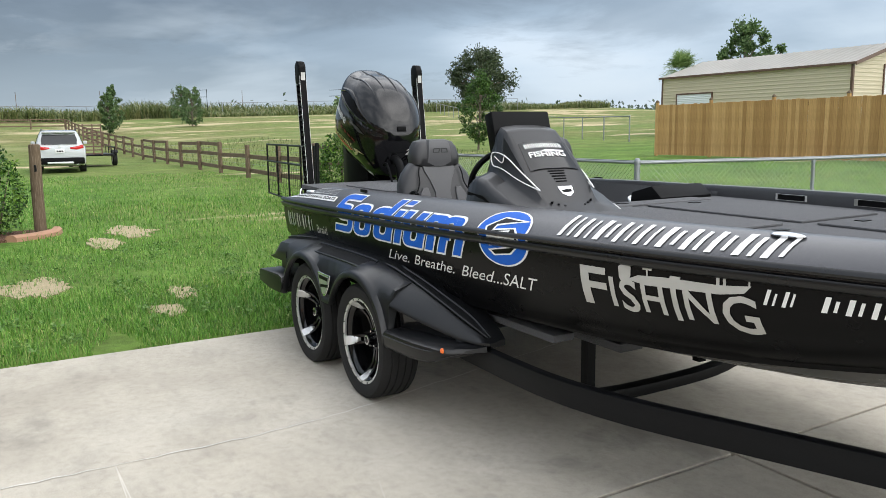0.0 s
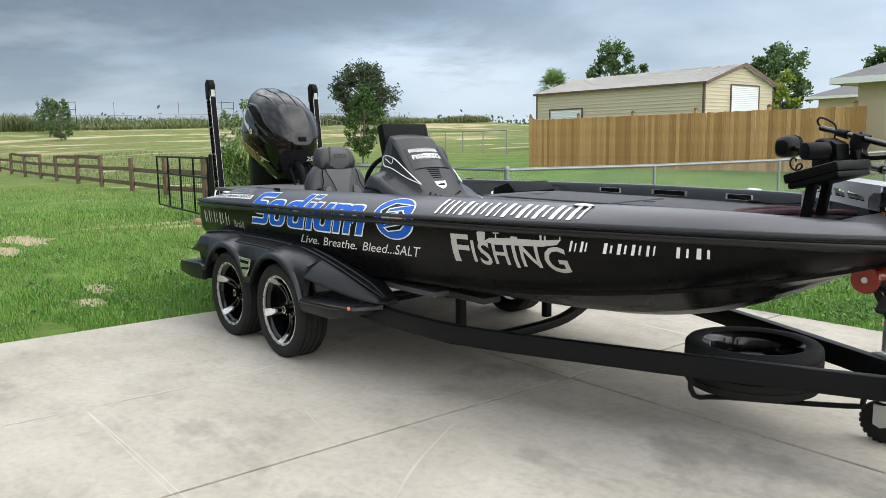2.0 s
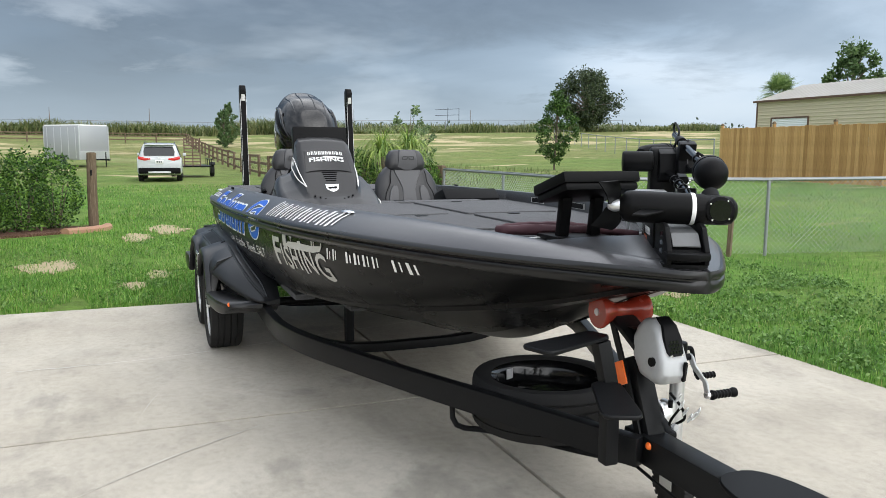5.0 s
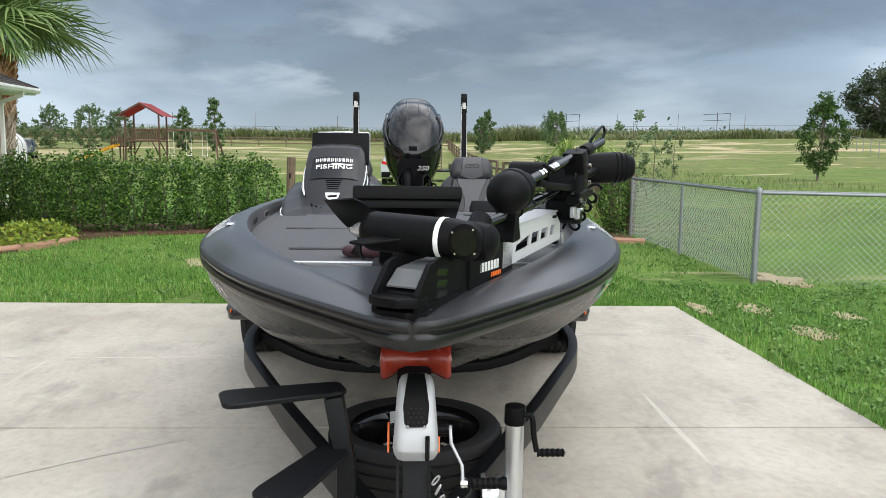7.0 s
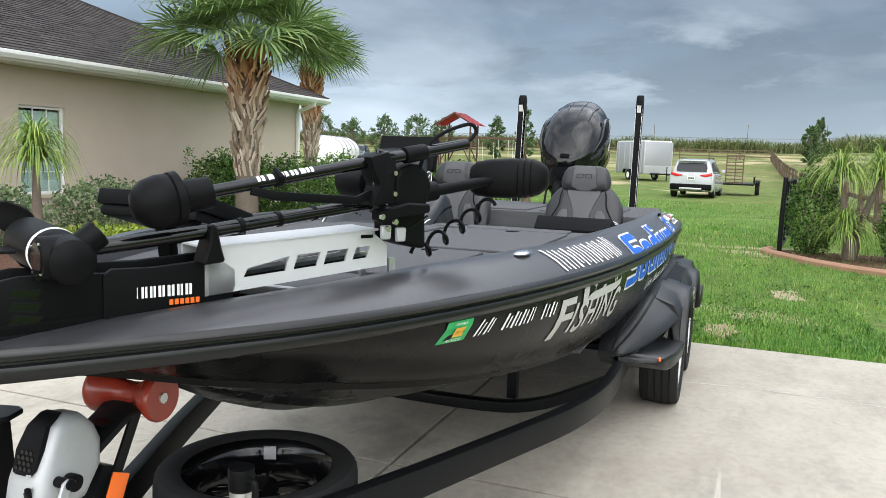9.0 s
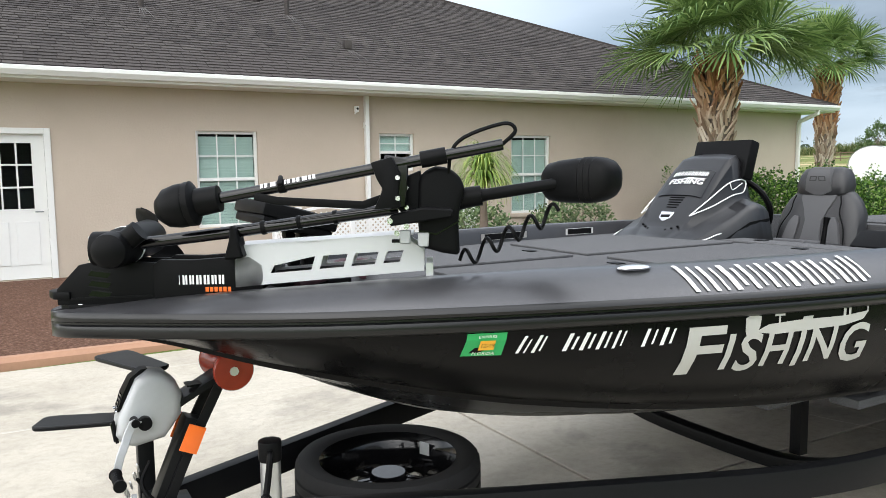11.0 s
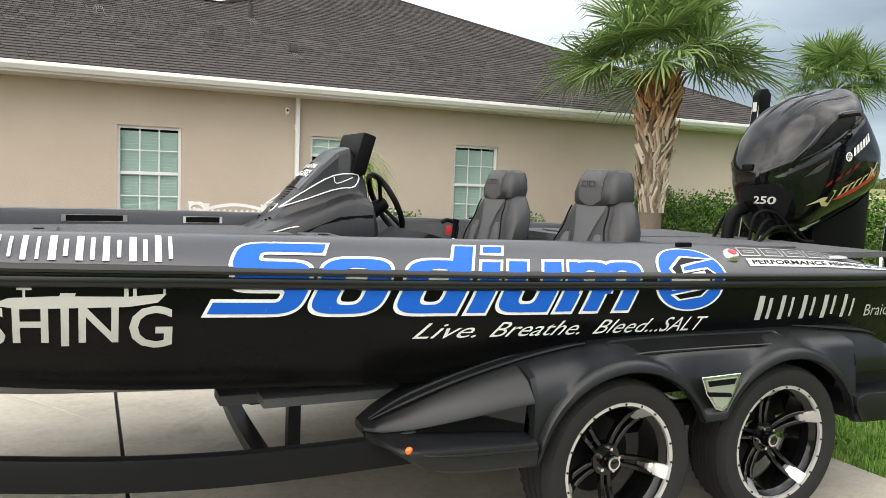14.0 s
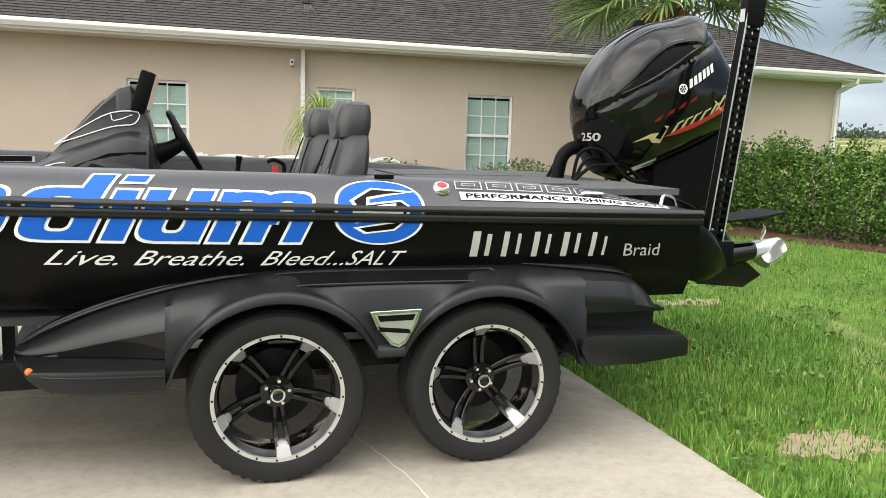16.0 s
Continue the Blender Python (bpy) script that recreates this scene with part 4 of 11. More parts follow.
# main frame: two side beams that bend in to the tongue
for s in (-1, 1):
    run = [(-1.20, 0.885, 0.415), (-0.5, 0.89, 0.41), (0.6, 0.895, 0.405), (1.30, 0.908, 0.40)] + [tuple(p) for p in smooth_path([(1.45, 0.913, 0.40), (1.70, 0.910, 0.40), (1.90, 0.888, 0.40), (2.10, 0.845, 0.40), (2.28, 0.788, 0.40), (2.45, 0.722, 0.40)], 3)] + [(3.0, 0.505, 0.40), (4.02, 0.062, 0.40)]
    pts = [(x, s * y + 0.016, z) for x, y, z in run]
    part("side_beam", beam(pts, 0.052, 0.105, bev=0.006), STEEL, trailer)
    part("bunk", box(-1.30, 1.75, s * 0.40 - 0.07, s * 0.40 + 0.07, 0.475, 0.515, 0.006), CARPET, trailer, "carpeted bunk board")
    part("bunk", box(-1.30, 1.65, s * 0.72 - 0.06, s * 0.72 + 0.06, 0.545, 0.58, 0.006), CARPET, trailer)
    part("bunk_post", beam([(1.45, s * 0.40, 0.22), (1.45, s * 0.40, 0.475)], 0.05, 0.05, up=(1, 0, 0)), STEEL, trailer)
    part("bunk_post", beam([(-0.9, s * 0.72, 0.35), (-0.9, s * 0.72, 0.545)], 0.05, 0.05, up=(1, 0, 0)), STEEL, trailer)
    part("winch_arm", beam([(3.98, 0.02 + s * 0.045, 0.44), (3.90, 0.02 + s * 0.045, 0.62), (3.775, 0.02 + s * 0.045, 0.86)], 0.030, 0.008, up=(0, 1, 0)), STEEL, trailer)
for x, low in ((1.55, 0.19), (0.15, 0.22), (-0.95, 0.24)):
    pts = [(x, -0.90, 0.40), (x, -0.80, 0.345), (x, -0.60, 0.25), (x, -0.38, low + 0.01), (x, 0, low), (x, 0.38, low + 0.01), (x, 0.60, 0.25), (x, 0.80, 0.345), (x, 0.90, 0.40)]
    part("cross_member", beam(smooth_path(pts, 3), 0.075, 0.055, bev=0.005), STEEL, trailer)
part("gusset", box(3.20, 4.0, 0.02 - 0.02, 0.02 + 0.02, 0.352, 0.36), STEEL, trailer, smooth=False)
part("tongue", beam([(3.90, 0.02, 0.40), (5.05, 0.02, 0.40)], 0.10, 0.105, bev=0.006), STEEL, trailer)
pad = [(4.42 + 0.33 * (1 - 0.1 * abs(math.sin(a)) ** 3) * math.copysign(abs(math.cos(a)) ** 0.6, math.cos(a)) + 0.3, 0.02 + 0.13 * math.copysign(abs(math.sin(a)) ** 0.7, math.sin(a))) for a in np.linspace(0, 2 * math.pi, 28)[:-1]]
part("step_pad", bevel(extrude_profile(pad, 0.455, 0.470, axis="z"), 0.004, 1), SATIN, trailer, "black tongue step pad")
part("step_mark", extrude_profile([(4.66, 0.05), (4.80, -0.02), (4.84, 0.01), (4.70, 0.09)], 0.4705, 0.472, axis="z"), WHITE, trailer, smooth=False)
part("step_mark", extrude_profile([(4.60, -0.03), (4.68, -0.06), (4.70, -0.03), (4.62, 0.0)], 0.4705, 0.472, axis="z"), WHITE, trailer, smooth=False)
part("coupler", bevel(beam([(5.03, 0.02, 0.41), (5.28, 0.02, 0.42)], 0.09, 0.08), 0.02, 2), STEEL, trailer)
for y in (-0.025, 0.065):
    part("marker_light", revolve([(0, 0.012), (0.008, 0.010), (0.013, 0.004), (0.014, 0)], 12, "y"), ORANGE, trailer, "amber marker light", m=Matrix.Translation((4.05, 0.02 + (-0.053 if y < 0 else 0.053), 0.43)) @ Matrix.Diagonal((1, -1 if y < 0 else 1, 1, 1)))
for x in (3.71, 3.83):
    part("bolt", cyl((x, -0.165 + 0.42 * (x - 3.71), 0.385), (x, -0.18 + 0.42 * (x - 3.71), 0.385), 0.012, n=6), CHROME, trailer)
# bow roller
prof = [(0.0, -0.102), (0.058, -0.104), (0.062, -0.097), (0.061, -0.088), (0.037, -0.040), (0.032, -0.034), (0.030, 0.0), (0.032, 0.034), (0.037, 0.040), (0.061, 0.088), (0.062, 0.097), (0.058, 0.104), (0.0, 0.102)]
roller = part("bow_roller", revolve(prof, 28, "y"), REDROLL, trailer, "red polyurethane bow roller", m=Matrix.Translation((3.775, 0.025, 0.850)))
part("roller_nut", cyl((3.775, -0.082, 0.850), (3.775, 0.132, 0.850), 0.014, n=8), ALLOY, trailer)
# winch post, head and crank
part("winch_post", beam([(3.99, 0.025, 0.44), (3.88, 0.025, 0.70)], 0.072, 0.06, up=(1, 0, 0), bev=0.005), STEEL, trailer)
part("winch_plate", moved(box(-0.16, 0.13, -0.05, 0.05, -0.01, 0.01, 0.004), pose(3.93, 0.02, 0.755, 0, 28, 0)), STEEL, trailer)
for s in (-1, 1):
    part("reflector", moved(box(-0.042, 0.042, -0.003, 0.003, -0.027, 0.027, 0.002), pose(3.898, 0.02 + s * 0.072, 0.650, 0, 66, 0)), ORANGE, trailer, "orange reflector")
WO = Vector((-0.028, -0.015, -0.010))      # how far the housing sits from its drawing
W_SIDE = [(3.950, 0.735), (3.944, 0.797), (3.962, 0.840), (3.995, 0.872), (4.040, 0.880), (4.075, 0.862), (4.100, 0.815), (4.130, 0.745), (4.138, 0.700), (4.118, 0.668), (4.085, 0.658), (4.000, 0.672)]
WC = 0.040
rr = []
for d, k in ((-1.0, 0.70), (-0.93, 0.84), (-0.78, 0.95), (-0.5, 1.0), (0.5, 1.0), (0.78, 0.95), (0.93, 0.84), (1.0, 0.70)):
    rr.append([(4.045 + (x - 4.045) * k, WC + 0.062 * d * (0.80 + 0.20 * (0.88 - z) / 0.22), 0.765 + (z - 0.765) * k) for x, z in W_SIDE])
winch = part("winch", moved(bevel(loft(rr), 0.004, 2, 40), Matrix.Translation(WO)), CASTING, trailer, "silver cast winch housing")
part("winch_face", moved(loft([[(x + 0.006, WC + 0.86 * w * f, z) for f in (-1, 1)] + [(x - 0.012, WC + 0.86 * w * f, z) for f in (1, -1)] for x, z, w in ((4.050, 0.884, 0.026), (4.082, 0.862, 0.032), (4.106, 0.815, 0.040), (4.120, 0.775, 0.036), (4.124, 0.765, 0.026))]), Matrix.Translation(WO)), SATIN, trailer, "black vented winch cover")
for i in range(4):
    for j in range(3 if i % 2 else 4):
        zc = 0.778 + 0.011 * i
        xc = float(np.interp(zc, (0.765, 0.775, 0.815, 0.862), (4.130, 4.126, 4.112, 4.088))) + 0.001
        part("vent_hole", cyl((xc - 0.002, WC + (j - (1.0 if i % 2 else 1.5)) * 0.013, zc), (xc + 0.001, WC + (j - (1.0 if i % 2 else 1.5)) * 0.013, zc + 0.0004), 0.0052, n=6), GLOSS, trailer, smooth=False, m=Matrix.Translation(WO))
for dy in (-0.022, 0.022):
    part("winch_screw", cyl((4.128, WC + dy, 0.768), (4.134, WC + dy, 0.768), 0.0045, n=8), CHROME, trailer, m=Matrix.Translation(WO))
part("winch_slot", moved(box(0.0, 0.010, -0.006, 0.006, -0.036, 0.034, 0.003), pose(4.132, WC + 0.030, 0.712, 0, 8, 0)), SATIN, trailer, m=Matrix.Translation(WO))
part("winch_slot_pin", moved(box(0.006, 0.016, -0.004, 0.004, -0.030, 0.028, 0.002), pose(4.130, WC + 0.030, 0.712, 0, 8, 0)), GLOSS, trailer, m=Matrix.Translation(WO))
part("winch_side_boss", cyl((4.06, WC + 0.058, 0.735), (4.06, WC + 0.085, 0.735), 0.020, n=16, bev=0.003), SATIN, trailer, m=Matrix.Translation(WO))
part("winch_bolt", cyl((4.052, -0.015, 0.729), (4.052, -0.042, 0.729), 0.016, n=12), SATIN, trailer)
arm = loft([[Vector(c) + Vector(d) for d in ((0.012 * q, -0.004, 0.012 * q2), (0.012 * q, 0.004, 0.012 * q2), (-0.012 * q, 0.004, -0.012 * q2), (-0.012 * q, -0.004, -0.012 * q2))] for c, q, q2 in (((4.052, 0.116, 0.742), 0.9, 0.5), ((4.066, 0.116, 0.735), 0.9, 0.6), ((4.082, 0.118, 0.705), 0.9, 0.45), ((4.094, 0.132, 0.680), 0.9, 0.35), ((4.108, 0.146, 0.655), 0.9, 0.3), ((4.118, 0.148, 0.620), 0.9, 0.2), ((4.122, 0.148, 0.600), 0.8, 0.15))])
part("crank_arm", bevel(arm, 0.002, 1, 40), CASTING, trailer, "cast silver crank arm")
part("crank_boss", cyl((4.060, 0.070, 0.735), (4.060, 0.124, 0.735), 0.012, n=14), SATIN, trailer)
part("crank_nut", cyl((4.120, 0.142, 0.612), (4.120, 0.162, 0.612), 0.013, n=8), CHROME, trailer)
part("crank_grip", revolve([(0.0, 0.0), (0.017, 0.0), (0.018, 0.006), (0.013, 0.010)] + [(0.0152 - 0.0026 * (i % 2), 0.014 + 0.0072 * i) for i in range(11)] + [(0.018, 0.094), (0.017, 0.102), (0.0, 0.104)], 16, "y"), SATIN, trailer, "ribbed black grip", m=Matrix.Translation((4.125, 0.160, 0.612)))
part("strap", box(3.80, 3.90, 0.0, 0.05, 0.80, 0.806), SATIN, trailer, smooth=False)
part("cable", tube([(4.02, 0.07, 0.60), (4.05, 0.10, 0.55), (4.03, 0.13, 0.50), (4.00, 0.10, 0.47), (4.03, 0.07, 0.50), (4.06, 0.09, 0.56)], 0.005, 6), SATIN, trailer)
for i, (c, a) in enumerate((((4.055, 0.080, 0.590), 0.2), ((4.066, 0.086, 0.568), 1.2), ((4.078, 0.093, 0.546), 0.1), ((4.090, 0.104, 0.526), 1.3), ((4.096, 0.118, 0.534), 0.5), ((4.098, 0.132, 0.548), 1.4))):
    ring = tube([Vector(c) + Vector((0.004 * math.sin(q + a), 0.008 * math.cos(q) * math.cos(a) + 0.006 * math.sin(q), 0.014 * math.sin(q) + 0.004 * math.cos(q))) for q in np.linspace(0, 2 * math.pi, 11)], 0.0026, 6, 1, bow=False)
    part("chain_link", ring, ALLOY, trailer)
part("eye_bolt", cyl((4.060, 0.060, 0.492), (4.075, 0.060, 0.492), 0.012, n=8), CASTING, trailer)
# boarding steps on a post
part("step_post", beam([(4.00, -0.165, 0.37), (4.00, -0.165, 0.62), (3.985, -0.20, 0.80)], 0.05, 0.05, up=(1, 0, 0), bev=0.004), STEEL, trailer)


def step_plate(root, tip, w0, w1, drop):
    """Flat tread from its root on the post to a rounded tip."""
    a, b = Vector(root), Vector(tip)
    d = (b - a).normalized()
    q = Vector((-d.y, d.x, 0)).normalized()
    L = (b - a).length
    edge = [(0.0, -w0 * 0.30), (0.02, -w0 * 0.48), (0.06, -w0 * 0.5), (L - 0.04, -w1 * 0.5), (L - 0.012, -w1 * 0.46), (L, -w1 * 0.34), (L, w1 * 0.34), (L - 0.012, w1 * 0.46), (L - 0.04, w1 * 0.5), (0.06, w0 * 0.5), (0.02, w0 * 0.48), (0.0, w0 * 0.30)]
    bm = bevel(extrude_profile([(u, v) for u, v in edge], -0.007, 0.007, axis="z"), 0.003, 1)
    for v in bm.verts:
        v.co = a + d * v.co.x + q * v.co.y + Vector((0, 0, v.co.z - drop * v.co.x))
    part("boarding_step", bm, STEEL, trailer, "flat black boarding step")


step_plate((3.945, -0.175, 0.812), (4.055, -0.490, 0.812), 0.105, 0.135, 0.0)
step_plate((4.005, -0.190, 0.658), (4.300, -0.320, 0.650), 0.105, 0.125, 0.0)
# tongue jack with its wheel
part("jack_tube", cyl((3.735, 0.335, 0.20), (3.735, 0.335, 0.64), 0.029, n=24), ALLOY, trailer, "galvanised jack tube")
part("jack_cap", bevel(cyl((3.735, 0.335, 0.632), (3.735, 0.335, 0.692), 0.033, n=24), 0.006, 2, 50), SATIN, trailer)
part("jack_flange", cyl((3.735, 0.232, 0.405), (3.735, 0.246, 0.405), 0.062, n=28, bev=0.003), ALLOY, trailer, "round galvanised swivel flange")
part("jack_swivel", cyl((3.735, 0.246, 0.405), (3.735, 0.285, 0.405), 0.046, n=24, bev=0.003), ALLOY, trailer)
part("jack_collar", box(3.700, 3.770, 0.282, 0.306, 0.345, 0.455, 0.006), ALLOY, trailer)
part("swivel_pin", cyl((3.79, 0.262, 0.448), (3.79, 0.262, 0.478), 0.009, n=10), SATIN, trailer)
part("jack_crank", tube([(3.745, 0.36, 0.665), (3.75, 0.385, 0.66), (3.76, 0.392, 0.60), (3.77, 0.40, 0.555)], 0.009, 8), SATIN, trailer)
part("jack_grip", revolve([(0.0, 0.0)] + [(0.014 - 0.003 * (i % 2), 0.008 * i + 0.002) for i in range(11)] + [(0.0, 0.09)], 14, "y"), SATIN, trailer, m=Matrix.Translation((3.772, 0.40, 0.553)))
part("jack_foot", cyl((3.735, 0.335, 0.13), (3.735, 0.335, 0.21), 0.022, n=16), ALLOY, trailer)
part("jack_fork", bevel(extrude_profile([(3.70, 0.19), (3.77, 0.19), (3.775, 0.09), (3.735, 0.075), (3.70, 0.09)], 0.295, 0.302), 0.002, 1), ALLOY, trailer)
jt = revolve([(0.0, -0.022), (0.06, -0.022), (0.085, -0.026), (0.098, -0.020), (0.100, 0.0), (0.098, 0.020), (0.085, 0.026), (0.06, 0.022), (0.0, 0.022)], 32, "y")
for k in range(22):
    add(jt, moved(box(-0.009, 0.009, -0.024, 0.024, 0.092, 0.103), Matrix.Rotation(2 * math.pi * k / 22, 4, "Y")))
part("jack_wheel", jt, RUBBER, trailer, "small ribbed jack wheel", m=Matrix.Translation((3.735, 0.335, 0.103)))
# wiring along the tongue
part("wire", tube([(4.0, -0.05, 0.345), (4.2, -0.055, 0.325), (4.5, -0.05, 0.30), (4.9, -0.05, 0.325), (5.2, -0.03, 0.36)], 0.006, 6), SATIN, trailer)
part("wire", tube([(4.0, 0.09, 0.345), (4.25, 0.09, 0.33), (4.55, 0.085, 0.315), (5.0, 0.07, 0.34)], 0.005, 6), SATIN, trailer)
part("spare_carrier", tube([(3.14, -0.39, 0.37), (3.15, -0.37, 0.240), (3.225, -0.21, 0.213), (3.66, 0.10, 0.213), (3.715, 0.140, 0.240), (3.72, 0.150, 0.37)], 0.013, 8, 3), STEEL, trailer)

# spare wheel lying flat between the beams
spare = thing("spare_wheel", "spare tyre on a black and silver rim lying flat", "spare wheel", (3.22, 0.03, 0.345))
spoke_wheel(spare, pose(3.22, 0.03, 0.345, 90, 0, 0), -1)
part("balance_weight", moved(box(-0.002, 0.002, -0.022, 0.022, -0.024, 0.024, 0.001), pose(3.22 + 0.2075 * math.cos(3.55), 0.03 + 0.2075 * math.sin(3.55), 0.405, 0, 0, math.degrees(3.55))), CASTING, spare, "flat silver plate inside the rim")

# ---------- graphics on the hull ----------


def flat_text(text, size, shear=0.0, bold=0.0):
    """Letters as a flat mesh in (x, y), from the built-in font, starting at the origin."""
    cu = bpy.data.curves.new("lettering", "FONT")
    cu.body, cu.size, cu.shear, cu.offset, cu.resolution_u = text, size, shear, bold, 3
    ob = new("lettering", cu)
    me = bpy.data.meshes.new_from_object(ob.evaluated_get(bpy.context.evaluated_depsgraph_get()))
    bpy.data.objects.remove(ob)
    bm = bmesh.new()
    bm.from_mesh(me)
    bpy.data.meshes.remove(me)
    return bm


def fit_text(bm, width, height):
    """Stretch lettering to a given width and height, from the origin."""
    xs, ys = [v.co.x for v in bm.verts], [v.co.y for v in bm.verts]
    a, b = min(xs), min(ys)
    sx, sy = width / (max(xs) - a), height / (max(ys) - b)
    for v in bm.verts:
        v.co = ((v.co.x - a) * sx, (v.co.y - b) * sy, 0)
    return bm


def poly2(*outlines):
    """Flat polygons in (u, v)."""
    bm = bmesh.new()
    for o in outlines:
        bm.faces.new([bm.verts.new((u, v, 0)) for u, v in o])
    return bm


def slant(u0, u1, v0, v1, k=0.32):
    return [(u0 + k * v0, v0), (u1 + k * v0, v0), (u1 + k * v1, v1), (u0 + k * v1, v1)]


def ring2(u0, u1, v0, v1, t, k=0.32):
    """A slanted frame as four bars."""
    return [slant(u0, u1, v0, v0 + t, k), slant(u0, u1, v1 - t, v1, k), slant(u0, u0 + t * 1.25, v0 + t, v1 - t, k), slant(u1 - t * 1.25, u1, v0 + t, v1 - t, k)]


def on_skin(bm, x0, side, v0=0.0, lift=0.003):
    """Lay a flat mesh on the topsides: u runs in the reading direction from x0, v along the skin."""
    for cut in (-0.002, 0.0, 0.002):
        bmesh.ops.bisect_plane(bm, geom=bm.verts[:] + bm.edges[:] + bm.faces[:], plane_co=(0, cut - v0, 0), plane_no=(0, 1, 0))
    us = [v.co.x for v in bm.verts]
    for u in np.arange(min(us), max(us), 0.10)[1:]:
        bmesh.ops.bisect_plane(bm, geom=bm.verts[:] + bm.edges[:] + bm.faces[:], plane_co=(u, 0, 0), plane_no=(1, 0, 0))
    vs = [v.co.y for v in bm.verts]
    for w in np.arange(min(vs), max(vs), 0.05)[1:]:
        bmesh.ops.bisect_plane(bm, geom=bm.verts[:] + bm.edges[:] + bm.faces[:], plane_co=(0, w, 0), plane_no=(0, 1, 0))
    for v in bm.verts:
        v.co = skin_point(x0 - side * v.co.x, v0 + v.co.y, side, lift)
    bmesh.ops.recalc_face_normals(bm, faces=bm.faces)
    return bm


def disc2(cu, cv, r, n=36, a0=0.0, a1=2 * math.pi, r_in=None):
    if r_in is None:
        return [[(cu + r * math.cos(a), cv + r * math.sin(a)) for a in np.linspace(a0, a1, n, endpoint=False)]]
    out = []
    for i in range(n):
        b, c = a0 + (a1 - a0) * i / n, a0 + (a1 - a0) * (i + 1) / n
        out.append([(cu + r * math.cos(b), cv + r * math.sin(b)), (cu + r * math.cos(c), cv + r * math.sin(c)), (cu + r_in * math.cos(c), cv + r_in * math.sin(c)), (cu + r_in * math.cos(b), cv + r_in * math.sin(b))])
    return out


def welded(bm):
    bmesh.ops.remove_doubles(bm, verts=bm.verts, dist=1e-5)
    return bm


def grow(o, d):
    """Widen a convex outline by about d."""
    cx, cy = sum(p[0] for p in o) / len(o), sum(p[1] for p in o) / len(o)
    w = max(p[0] for p in o) - min(p[0] for p in o)
    h = max(p[1] for p in o) - min(p[1] for p in o)
    return [(cx + (p[0] - cx) * (1 + 2 * d / max(w, 1e-3)), cy + (p[1] - cy) * (1 + 2 * d / max(h, 1e-3))) for p in o]


def bar_parts(name, outlines, x0, side, mat, owner, label=""):
    for o in outlines:
        part(name, on_skin(poly2(o), x0, side), mat, owner, label, smooth=False)


LOW, MID, TOP = -0.096, 0.040, 0.108


def bow_strip(cu, cv, a, b, ta, tb, t0, t1, e=0.0, n=22):
    """Quads of a rounded band: the part from t0 to t1 degrees of a squarish ring, widened by e."""
    def at(t, p, q):
        c, v = math.cos(t), math.sin(t)
        return cu + p * math.copysign(abs(c) ** 0.62, c), cv + q * math.copysign(abs(v) ** 0.62, v)
    ts = [radians(t0 + (t1 - t0) * i / n) for i in range(n + 1)]
    return [[at(p, a + e, b + e), at(q, a + e, b + e), at(q, a - ta - e, b - tb - e), at(p, a - ta - e, b - tb - e)] for p, q in zip(ts, ts[1:])]


def flat_bar(u0, u1, v0, v1, e=0.0):
    return [[(u0 - e, v0 - e), (u1 + e, v0 - e), (u1 + e, v1 + e), (u0 - e, v1 + e)]]


def logo_shapes(e):
    """The six shapes of the slanted logo, each a list of flat polygons, widened by e for the white edge."""
    cv, b, tb = (LOW + MID) / 2, (MID - LOW) / 2, 0.031
    out = [bow_strip(0.135, 0.0430, 0.105, 0.0590, 0.075, 0.040, 90, 270, e) + flat_bar(0.135, 0.300, 0.062, 0.102, e) + flat_bar(0.125, 0.190, -0.016, 0.024, e)
           + bow_strip(0.180, -0.0360, 0.100, 0.0600, 0.070, 0.038, -90, 90, e) + flat_bar(0.010, 0.180, LOW, LOW + 0.038, e)]
    out.append(bow_strip(0.428, cv, 0.118, b, 0.076, tb, 0, 360, e, 44))
    out.append(bow_strip(0.715, cv, 0.118, b, 0.076, tb, 0, 360, e, 44) + flat_bar(0.760, 0.833, LOW, TOP, e))
    out.append(flat_bar(0.872, 0.945, LOW, MID - 0.004, e) + flat_bar(0.872, 0.945, MID + 0.036, TOP, e))
    out.append(bow_strip(1.088, cv, 0.110, b, 0.074, tb, 180, 360, e) + flat_bar(0.978, 1.052, cv, MID, e) + flat_bar(1.124, 1.198, LOW, MID, e))
    out.append(bow_strip(1.325, cv, 0.094, b, 0.066, tb, 0, 180, e) + bow_strip(1.470, cv, 0.094, b, 0.066, tb, 0, 180, e) + flat_bar(1.231, 1.303, LOW, cv, e) + flat_bar(1.353, 1.419, LOW, cv, e) + flat_bar(1.498, 1.564, LOW, cv, e) + flat_bar(1.231, 1.270, cv, MID, e))
    return out


def glyph_bars(u, w, v0, v1, q, k=0.05):
    """One character as two plain upright bars, a broad and a slender one."""
    h = v1 - v0
    t = w * q.uniform(0.20, 0.30)
    return [slant(u, u + t, v0, v1, k), slant(u + w * 0.56, u + w * 0.56 + t * 0.62, v0 + h * q.uniform(0.0, 0.16), v1 - h * q.uniform(0.02, 0.22), k)]


def skin_shape(polys, x0, side, lift, k):
    """Lay slanted polygons on the topsides as one mesh, each a hair above the last."""
    bm = bmesh.new()
    for i, o in enumerate(polys):
        add(bm, on_skin(poly2([(u + k * v, v) for u, v in o]), x0, side, 0, lift + 0.00002 * (i % 40)))
    return bm


